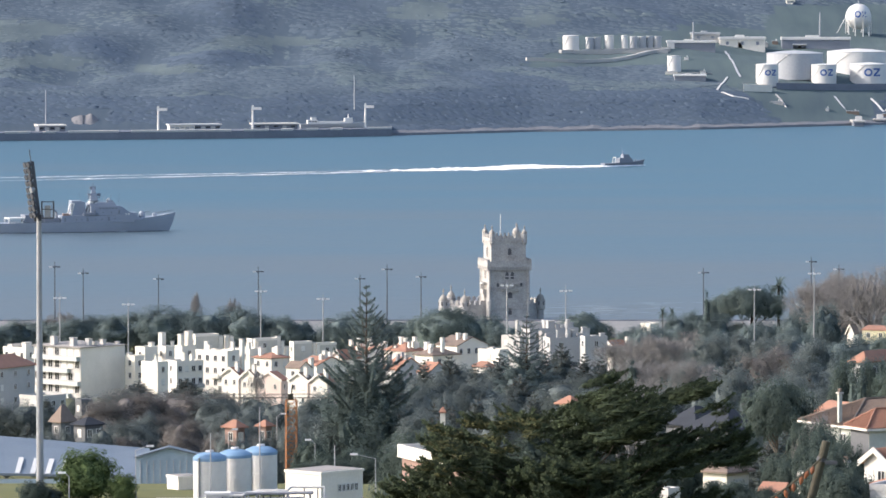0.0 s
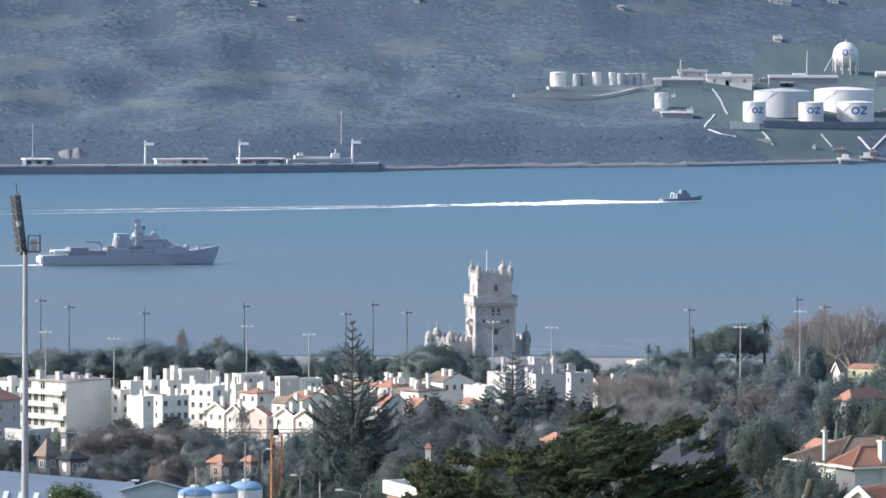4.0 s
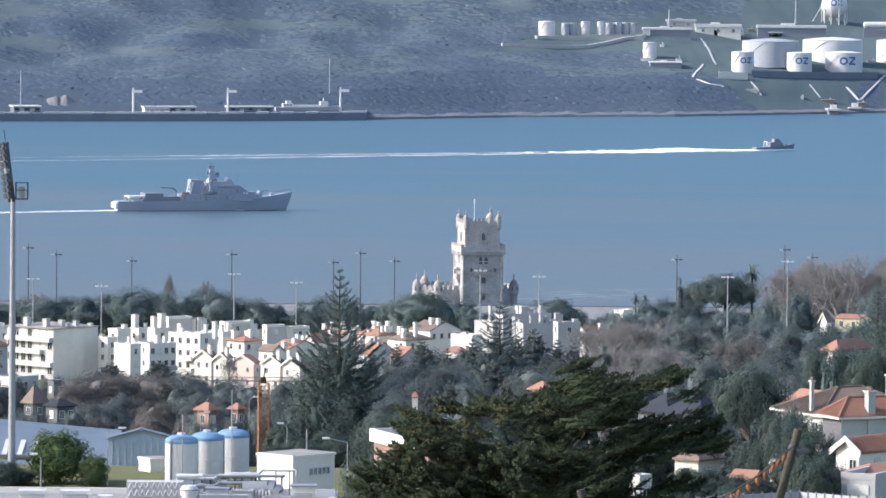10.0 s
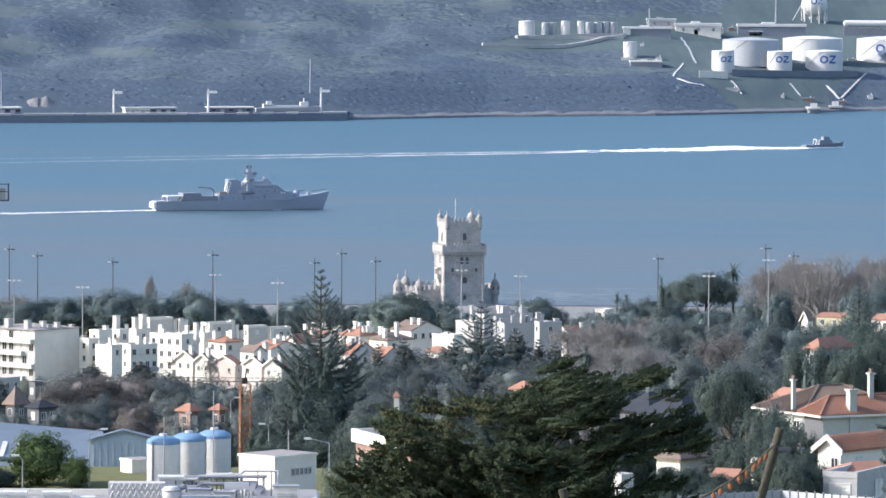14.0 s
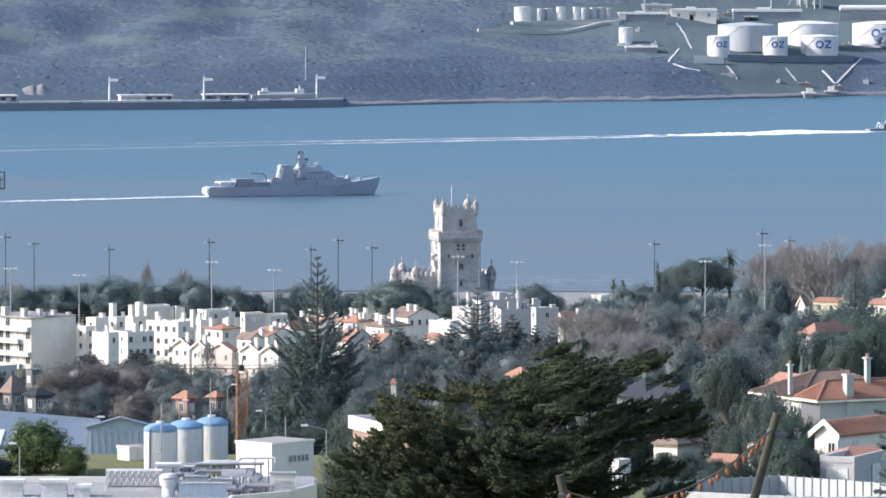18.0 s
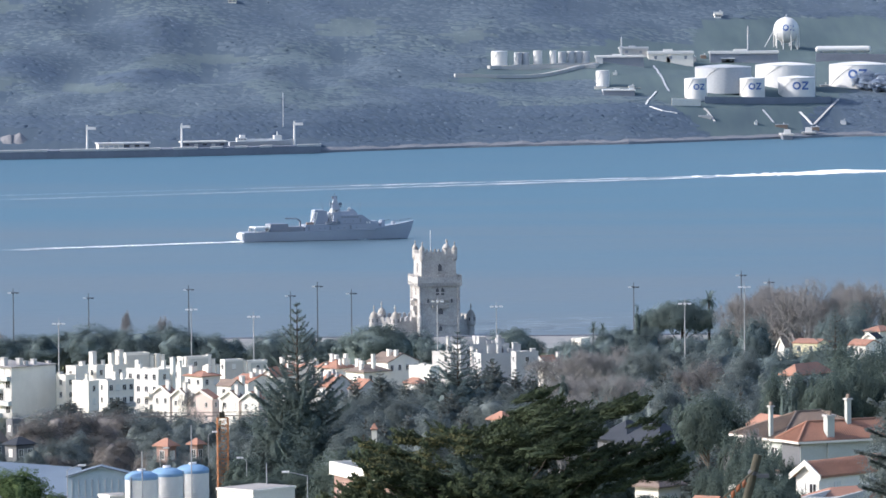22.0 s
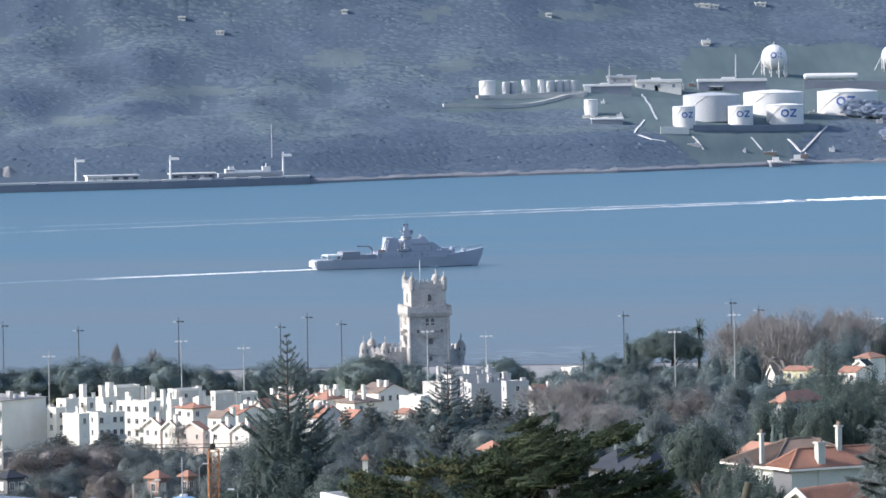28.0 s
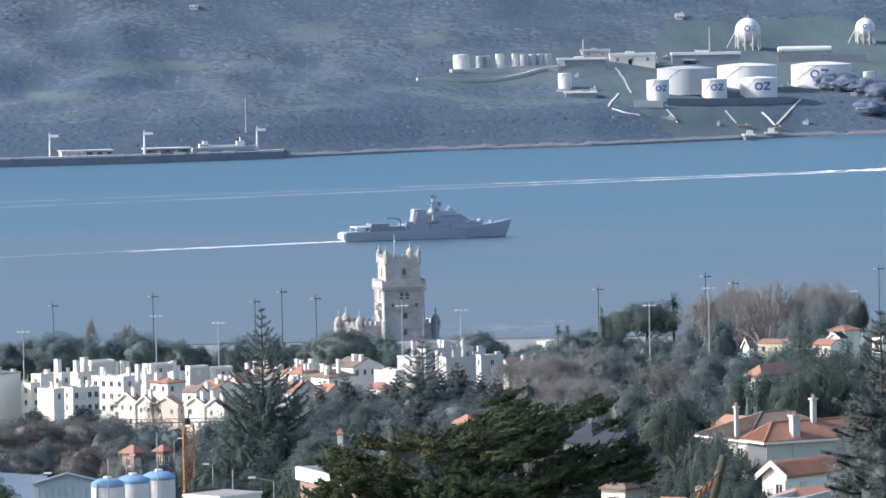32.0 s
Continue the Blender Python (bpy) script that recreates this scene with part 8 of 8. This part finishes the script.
def works_roof():
    """The flat roof with ducts at the foot of the slope."""
    z = sight(200, 905, 655).z
    g0 = land(-60, 640)
    t = thing("works_hall", (0, 0, 0), "low white works hall with flat roof and curved front", "works hall")
    x0, x1 = sight(-90, 0, 640).x, sight(600, 0, 640).x
    fr = [(x0, 641), (x0 + 12, 639.5), (x0 + 24, 638.5), (x0 + 34, 638.5), (x1 - 9, 642), (x1 - 3, 647), (x1, 655)]
    xm = sight(440, 0, 660).x
    out = fr + [(x1, 669.5), (xm, 669.5), (xm, 661.5), (x0, 661.5)]
    part("wall", Geo().prism(out, g0 - 6, z - 0.3), WHITE, t)
    part("roof", Geo().prism([(x, y + 0.5) for x, y in fr] + [(x1 - 0.4, 669.1), (xm + 0.4, 669.1), (xm + 0.4, 661.1), (x0 + 0.4, 661.1)], z - 0.29, z - 0.05), ROOFW, t)
    g = Geo()
    for (xa, ya), (xb, yb) in zip(fr, fr[1:]):
        a = math.atan2(yb - ya, xb - xa)
        g.box(0, math.hypot(xb - xa, yb - ya), -0.08, 0.35, z - 1.8, z + 0.45, Matrix.Translation((xa, ya, 0)) @ Matrix.Rotation(a, 4, "Z"))
    part("curved_parapet", g, FASCIA, t, "bright white curved parapet")
    part("back_parapet", Geo().box(x0, xm, 661.1, 661.5, z - 0.04, z + 0.65), WHITE, t, "low white parapet")
    # roof vents, ducts and plant
    for x, y, w, h in ((52, 917) + (42, 31), (128, 916) + (46, 31), (178, 912) + (28, 20)):
        q = sight(x, y, 646)
        k = 646 / 10187.0 * w / 2
        v = thing("roof_vent", (q.x, 646, z - 0.05), "white box vent with an overhanging lid on a flat roof", "roof vent", "roof vents")
        part("box", Geo().box(-k, k, -0.9, 0.9, 0, h * 0.05), TANKW, v)
        part("lid", Geo().box(-k - 0.2, k + 0.2, -1.1, 1.1, h * 0.05, h * 0.05 + 0.35), TANKW, v)
    q = sight(282, 900, 652)
    v = thing("cooling_unit", Matrix.Translation((q.x, 652, z - 0.05)), "long grey cooling unit with zigzag bracing", "cooling unit")
    part("casing", Geo().box(-4.0, 2.4, 0, 2.4, 0.5, 2.3), PALEW, v)
    part("base", Geo().box(-4.1, 2.5, -0.1, 2.5, 0, 0.4), TANKW, v)
    g = Geo()
    for row in (0.7, 1.6):
        for i in range(9):
            u = -3.8 + i * 0.66
            g.rod((u, -0.04, row), (u + 0.33, -0.04, row + 0.7), 0.05, n=4).rod((u + 0.33, -0.04, row + 0.7), (u + 0.66, -0.04, row), 0.05, n=4)
    part("bracing", g, TANKW, v)
    q = sight(330, 900, 657)
    v = thing("plant_box", (q.x, 657, z - 0.05), "white rooftop plant box with a pipe frame", "plant box")
    part("box", Geo().box(-1.3, 1.3, 0, 2, 0, 2.4), TANKW, v)
    part("lid", Geo().box(-1.5, 1.5, -0.2, 2.2, 2.4, 2.6), TANKW, v)
    g = Geo()
    for i in range(5):
        g.rod((1.8 + i * 0.45, 0, 0), (1.8 + i * 0.45, 0, 2.2 + 0.2 * (i % 2)), 0.14)
    g.rod((1.5, 0.4, 2.5), (11, 0.4, 2.6), 0.2).rod((1.5, 1.2, 1.8), (10, 1.2, 1.9), 0.18).rod((8, 0.4, 0), (8, 0.4, 2.6), 0.12).rod((10.6, 0.4, 0), (10.6, 0.4, 2.6), 0.12)
    part("pipework", g, STEEL, v)
    # silver pipes winding over the roof
    for i, (xa, xb, dd, zz, r, lab, m) in enumerate(((300, 470, 656, 1.5, 0.22, "silver", STEEL), (310, 455, 657, 2.3, 0.16, "white", TANKW), (345, 500, 653, 0.9, 0.26, "silver", STEEL), (350, 420, 650, 0.5, 0.2, "dark", DARKST), (400, 520, 658, 2.8, 0.14, "white", TANKW), (420, 512, 647, 0.7, 0.3, "silver", STEEL))):
        a, b = sight(xa, 900, dd), sight(xb, 900, dd)
        v = thing("roof_pipe", (a.x, dd, z - 0.05), lab + " insulated pipe carried on low stands over the roof", "pipe", "roof pipes")
        L = b.x - a.x
        part("run", Geo().rod((0, 0, zz), (L * 0.45, 0, zz), r, n=10).rod((L * 0.45, 0, zz), (L * 0.5, 0.8, zz + 0.3), r, n=10).rod((L * 0.5, 0.8, zz + 0.3), (L, 0.8, zz + 0.3), r, n=10).rod((0, 0, 0), (0, 0, zz), r, n=10).rod((L, 0.8, 0), (L, 0.8, zz + 0.3), r, n=10), m, v)
        for u in (0.2, 0.4, 0.7, 0.9):
            y = 0 if u < 0.48 else 0.8
            part("stand", Geo().box(L * u - 0.06, L * u + 0.06, y - 0.25, y + 0.25, 0, zz - r + (0.3 if y else 0)), DARKST, v)
        part("valve", Geo().lathe([(r * 1.5, -0.2), (r * 1.5, 0.2)], 10, Matrix.Translation((L * 0.3, 0, zz)) @ Matrix.Rotation(math.pi / 2, 4, "Y")), m, v)
    q = sight(478, 920, 648)
    v = thing("duct", (q.x, 650, z - 0.05), "large bent galvanised air duct on the roof", "air duct")
    g = Geo()
    pts = [Vector((-3.4, 0.6, 1.7)), Vector((-0.6, 0.4, 1.75)), Vector((0.1, 0.3, 1.6)), Vector((0.7, 0.15, 1.2)), Vector((1.0, 0, 0.6)), Vector((1.0, 0, 0))]
    for a, b in zip(pts, pts[1:]):
        g.rod(a, b, 0.95, n=16)
    part("pipe", g, STEEL, v, smooth=True)
    for i in range(6):
        part("support", Geo().rod((-3.2 + i * 0.5, -0.5, 0), (-3.2 + i * 0.5, -0.5, 1.4), 0.1), TANKW, v)
    for i in range(8):
        part("fin", Geo().rod((-3.0 + i * 0.38, -1.25, 0.0), (-3.0 + i * 0.38, -1.25, 1.7 + 0.12 * (i % 3)), 0.15, n=8), TANKW, v)
    # the pot-shaped cowl and the blue-grey screen before the pipework
    q = sight(331, 900, 646)
    v = thing("roof_cowl", (q.x, 646, z - 0.05), "white pot-shaped ventilation cowl on the flat roof", "roof cowl")
    part("pot", Geo().lathe([(0.75, 0), (0.7, 0.9), (1.0, 1.5), (1.05, 2.1), (0.8, 2.5), (0.0, 2.6)], 20), TANKW, v, smooth=True)
    part("rim", Geo().lathe([(1.08, 2.0), (1.14, 2.08), (1.08, 2.16)], 20), STEEL, v)
    q = sight(392, 900, 645)
    v = thing("plant_screen", (q.x, 645, z - 0.05), "low blue-grey panelled screen round the roof plant", "screen")
    for i in range(6):
        part("panel", Geo().box(-2.7 + i * 0.9, -1.84 + i * 0.9, 0, 0.12, 0, 1.55), HALLW, v)
    part("rail", Geo().box(-2.75, 2.75, -0.05, 0.17, 1.55, 1.66), TANKW, v)
    q = sight(452, 900, 656)
    v = thing("plant_box", (q.x, 656, z - 0.05), "dark rooftop plant box beside the duct", "plant box")
    part("box", Geo().box(-1.1, 1.1, 0, 1.6, 0, 1.7), DARKST, v)
    part("lid", Geo().box(-1.2, 1.2, -0.1, 1.7, 1.7, 1.85), STEEL, v)
    q = sight(392, 900, 650)
    v = thing("roof_fan", (q.x, 650, z - 0.05), "dark round extractor fan on a short neck", "extractor fan")
    part("neck", Geo().lathe([(0.35, 0), (0.35, 1.7)], 12), STEEL, v)
    part("hood", Geo().lathe([(0.9, 1.7), (0.85, 1.95), (0.3, 2.2), (0.0, 2.25)], 16), DARKST, v)
    for x, y, w, h, lab in ((380, 905, 40, 1.9, "white rooftop plant cabinet"), (425, 912, 36, 1.6, "white rooftop plant cabinet"), (533, 932, 44, 2.3, "white roof hut with louvres")):
        q = sight(x, y, 648)
        k = 648 / 10187.0 * w / 2
        v = thing("plant_cabinet", (q.x, 648, z - 0.05), lab + " on the flat roof", "cabinet", "roof cabinets")
        part("box", Geo().box(-k, k, 0, 2, 0, h), TANKW, v)
        part("lid", Geo().box(-k - 0.1, k + 0.1, -0.1, 2.1, h, h + 0.15), STEEL, v)
        for i in range(4):
            part("louvre", Geo().box(-k * 0.7, k * 0.7, -0.06, 0, h * (0.3 + 0.11 * i), h * (0.36 + 0.11 * i)), TANKG, v)
    return t


sports_hall()
works_roof()


# ---- the tower crane ----
def crane():
    d = 900
    p = sight(464, 700, d)
    z = land(p.x, d)
    h = p.z - z
    t = thing("tower_crane", pose(p.x, d, z, 0, 0, 8), "orange lattice tower crane with a slim dark jib", "crane")
    g, w = Geo(), 0.82
    for sx in (-w, w):
        for sy in (-w, w):
            g.rod((sx, sy, -1), (sx, sy, h), 0.075, n=4)
    n = int(h / 1.3)
    for i in range(n):
        a, b = h * i / n, h * (i + 1) / n
        for s in (-w, w):
            g.rod((-w, s, a), (w, s, b), 0.05, n=4).rod((w, s, a), (-w, s, b), 0.05, n=4).rod((s, -w, a), (s, w, b), 0.05, n=4).rod((-w, s, b), (w, s, b), 0.05, n=4)
    part("mast", g, CRANE, t)
    part("slewing_cab", Geo().box(-0.5, 0.3, -0.4, 0.4, h, h + 0.9).rod((0, 0, h + 0.8), (0.2, 0, h + 2.4), 0.1, n=4), WOOD, t)
    g = Geo()
    for u in (-0.3, 0.3):
        g.rod((-13, u, h + 0.4), (18, u, h + 0.1), 0.06, n=4)
    g.rod((-13, 0, h + 1.0), (18, 0, h + 0.7), 0.05, n=4)
    for i in range(30):
        x = -13 + i * 1.03
        g.rod((x, -0.3, h + 0.35), (x + 0.5, 0, h + 0.95), 0.03, n=3).rod((x + 0.5, 0, h + 0.95), (x + 1.03, 0.3, h + 0.35), 0.03, n=3)
    part("jib", g, RUST, t)


crane()


# ---- the tiled houses on the near slope ----
NH = "houses on the near slope"
house(1382, 1456, 1640, 763, 800, 590, "big house under a weathered brown hipped tile roof", GREENW, "hip", TILEB, alpha=62, L=(3, 1), R=(2, 1), rise=2.3, chimneys=((1436, 702, 8, 2.0),), group=NH, tiles=True, wsize=(1.2, 1.4))
house(1384, 1420, 1500, 748, 780, 640, "house with a red tile roof behind the big house", WHITE, "gable", TILE, alpha=55, L=(1, 1), R=(1, 1), rise=1.6, ridge_y=False, group=NH)
# the wing's left wall is dark paint in place of shade
house(1459, 1487, 1720, 767, 800, 545, "pale green-white house wing under an orange hipped tile roof", DARKR, "hip", TILE, alpha=64, flank=GREENW, L=(0, 0), R=(0, 0), rise=1.6, chimneys=((1539, 721, 18, 1.6), (1573, 692, 11, 4.0)), group=NH, tiles=True, wsize=(2.2, 1.0))
house(1481, 1519, 1660, 829, 850, 520, "white gabled house with an orange-red tile roof", WHITE, "gable", TILE, alpha=42, L=(2, 1), R=(2, 1), rise=1.2, group=NH, tiles=True, wsize=(0.9, 1.5), chimneys=())
house(1490, 1548, 1640, 877, 905, 500, "low white outbuilding with a grey roller door", GREYW, "flat", alpha=25, L=(1, 1), R=(1, 1), group=NH, wsize=(2.0, 1.6), blinds=1.0)
house(1504, 1532, 1650, 870, 900, 506, "lean-to under an orange tile roof", CREAM, "hip", TILE, alpha=60, L=(0, 0), R=(1, 1), rise=0.8, group=NH)
house(1194, 1234, 1276, 842, 880, 560, "small pale house with a brown hipped roof and white fascia", CREAM, "hip", TILEB, alpha=42, L=(1, 1), R=(1, 1), rise=1.4, group=NH)
house(1168, 1240, 1306, 768, 800, 680, "house with a dark slate roof", DARKR, "hip", SLATE, alpha=45, L=(0, 0), R=(0, 0), rise=2.6, group=NH)
house(1130, 1180, 1240, 758, 790, 720, "house with a dark slate roof", DARKR, "hip", SLATE, alpha=45, L=(0, 0), R=(0, 0), rise=2.2, group=NH)
house(1296, 1332, 1348, 874, 890, 530, "low white garden house with a red tile strip", WHITE, "gable", TILE, alpha=30, L=(1, 1), R=(1, 1), rise=0.55, group=NH, ridge_y=False)
house(1362, 1398, 1425, 852, 890, 535, "small white garden shed", WHITE, "flat", alpha=40, L=(1, 1), R=(1, 1), group=NH, chimneys=((1446, 824, 10),))
brick = house(657, 757, 800, 828, 870, 505, "pink brick house with a broad white parapet", BRICK, "flat", alpha=70, L=(0, 0), R=(1, 1), group=NH)
wl, wr, h = DIM[brick.name]
part("terrace_parapet", Geo().box(-wl - 0.3, 0.3, -0.35, -0.06, h - 0.1, h + 1.05).box(-wl - 0.3, -wl - 0.06, -0.06, 3.2, h - 0.1, h + 1.05), WHITE, brick, "broad white terrace parapet")
house(1112, 1130, 1152, 878, 900, 470, "pale house glimpsed under the cypress", PALEW, "flat", alpha=45, L=(1, 1), R=(1, 1), group=NH)
# shrubs and small trees in the gardens
rngg = random.Random(17)
for x0, x1, y0, y1, d0, d1, n, ks in ((1270, 1400, 775, 835, 548, 580, 13, ("hedge", "hedge", "hedge")), (1370, 1475, 772, 812, 530, 566, 20, ("hedge", "hedge", "hedge")), (1380, 1460, 820, 850, 500, 520, 8, ("hedge",)), (1190, 1470, 862, 905, 488, 525, 20, ("hedge", "hedge", "hedge")), (1190, 1262, 852, 864, 515, 525, 6, ("hedge",)), (1100, 1230, 775, 815, 600, 640, 8, ("hedge", "hedge")),
                                      (620, 760, 840, 890, 480, 500, 10, ("hedge",)), (660, 752, 762, 778, 600, 630, 9, ("round0", "round2")), (1440, 1500, 840, 870, 505, 515, 4, ("hedge", "hedge")), (1560, 1700, 780, 860, 560, 600, 8, ("hedge",)), (440, 640, 790, 815, 760, 800, 10, ("hedge", "round1"))):
    for _ in range(n):
        x, y = rngg.uniform(x0, x1), rngg.uniform(y0, y1)
        d = d1 - (d1 - d0) * (y - y0) / (y1 - y0)
        tree(rngg.choice(ks), x, y, rngg.uniform(38, 75) * (2.0 if "round2" in ks else 1.0), d)


def panel_fence():
    """White sheet-metal site fence at the foot of the gardens."""
    a, b, c = sight(1230, 906, 478), sight(1414, 897, 486), sight(1640, 916, 474)
    t = thing("panel_fence", (a.x, a.y, 0), "white sheet-metal fence with upright posts", "fence")
    for p, q, n in ((a, b, 11), (b, c, 15)):
        for i in range(n):
            u, v = p.lerp(q, i / n) - a, p.lerp(q, (i + 1) / n) - a
            z = p.lerp(q, i / n).z
            zb = land(p.lerp(q, i / n).x, p.lerp(q, i / n).y) - 0.5
            part("panel", Geo().add([(u.x, u.y, zb), (v.x, v.y, zb), (v.x, v.y, z), (u.x, u.y, z), (u.x, u.y + 0.06, zb), (v.x, v.y + 0.06, zb), (v.x, v.y + 0.06, z), (u.x, u.y + 0.06, z)],
                                    [(0, 1, 2, 3), (4, 7, 6, 5), (3, 2, 6, 7), (0, 3, 7, 4), (1, 5, 6, 2)]), TANKG, t)
            part("post", Geo().box(u.x - 0.06, u.x + 0.06, u.y - 0.1, u.y + 0.12, zb, z + 0.12), STEEL, t)
    w = thing("yard_wall", (a.x, 462, land(a.x, 462)), "low curved white yard wall", "wall")
    prev = None
    g = Geo()
    for i in range(21):
        x = (-0.5 + 1.1 * i / 20) * 20 + 9
        y = 2.0 * math.sin(i / 20 * math.pi) * -1
        if prev:
            zt = sight(1300, 930 - 0.6 * max(0, 12 - i), 462).z - land(a.x, 462)
            g.add([(prev[0], prev[1], -1), (x, y, -1), (x, y, zt), (prev[0], prev[1], zt), (prev[0], prev[1] + 0.3, -1), (x, y + 0.3, -1), (x, y + 0.3, zt), (prev[0], prev[1] + 0.3, zt)], [(0, 1, 2, 3), (4, 7, 6, 5), (3, 2, 6, 7)])
        prev = (x, y)
    part("face", g, TANKW, w)


panel_fence()


# ---- two posts and a string of lanterns, near the viewpoint ----
def festoon():
    d = 115.0
    tops = {}
    for key, (tx, ty), (bx, by) in (("a", (1412, 786), (1384, 882)), ("b", (1025, 892), (1039, 951))):
        p, q = sight(tx, ty, d), sight(bx, by, d)
        g0 = land(q.x, d)
        dirn = (q - p) / (q.z - p.z)
        foot = p + dirn * (g0 - p.z)
        t = thing("wooden_post", (foot.x, d, g0), "leaning weathered round wooden post", "post", "posts of the lantern string")
        off = p - Vector((foot.x, d, g0))
        part("shaft", Geo().rod((-dirn.x * -0.3, 0, -0.3), off, 0.105, 0.085, 12), WOOD, t, smooth=True)
        n = off.normalized()
        part("iron_band", Geo().rod(off - n * 0.42, off - n * 0.34, 0.1, n=12), DARKST, t)
        part("bracket", Geo().box(-0.04, 0.2, -0.16, -0.08, off.z - 0.45, off.z - 0.38, Matrix.Translation((off.x, 0, 0))), DARKST, t)
        tops[key] = Vector((p.x, d, p.z)) - n * 0.3
    A, B = tops["a"], tops["b"]
    low = sight(*(1153, 939), d)
    s = thing("lantern_string", B, "sagging cable hung with small orange lanterns", "lantern string")
    # a parabola through both ends and the lowest place
    f0 = (low.x - B.x) / (A.x - B.x)
    sag = (B.z + (A.z - B.z) * f0 - low.z) / (f0 * (1 - f0))
    pts = [Vector((B.x + (A.x - B.x) * f, d - 0.15, B.z + (A.z - B.z) * f - sag * f * (1 - f))) - B for f in [i / 40 for i in range(41)]]
    g = Geo()
    for p, q in zip(pts, pts[1:]):
        g.rod(p, q, 0.022, n=5)
    part("cable", g, WOOD, s)
    rng = random.Random(2)
    for f in (0.035, 0.09, 0.15, 0.17, 0.22, 0.28, 0.34, 0.385, 0.5, 0.535, 0.56, 0.65, 0.70, 0.735, 0.775, 0.82, 0.86, 0.90, 0.93, 0.955):
        p = Vector((B.x + (A.x - B.x) * f, d - 0.15, B.z + (A.z - B.z) * f - sag * f * (1 - f))) - B
        m = Matrix.Translation(p) @ Matrix.Rotation(rng.uniform(-0.5, 0.5), 4, "Y") @ Matrix.Rotation(rng.uniform(0, 3), 4, "Z")
        part("lantern", Geo().lathe([(0.012, 0.0), (0.02, -0.02), (0.045, -0.06), (0.05, -0.1), (0.035, -0.15), (0.01, -0.19)], 8, m), ORANGE, s, smooth=True)


festoon()


# ---- riverside details ----
t = tagged(part("promenade", Geo().box(-400, 460, 1890, 1951, 3.0, 4.6), PAVING), "pale concrete riverside promenade", "promenade", kind="structure")
part("sea_wall", Geo().box(-400, 460, 1951, 1952.2, -4, 5.0), QUAY, t, "dark stone sea wall")
tagged(part("road", Geo().box(-400, 460, 1868, 1886, 3.2, 4.6), mat("asphalt", (0.09, 0.09, 0.09), (0.06, 0.06, 0.062), 0.9, scale=0.3)), "asphalt riverside road", "road", kind="structure")


# ---- what moves ----
def motions():
    walk(warship, [(t, pose(-164 + 6.49 * t, 2644 + 3.75 * t, 0, 0, 0, 16)) for t in (0, 8, 16, 24, 32)])
    walk(fastboat, [(t, pose(107 + 10.8 * t, 3417 + 5.75 * t, 0, 0, 0, 28)) for t in (0, 8, 16, 24, 32)])


motions()
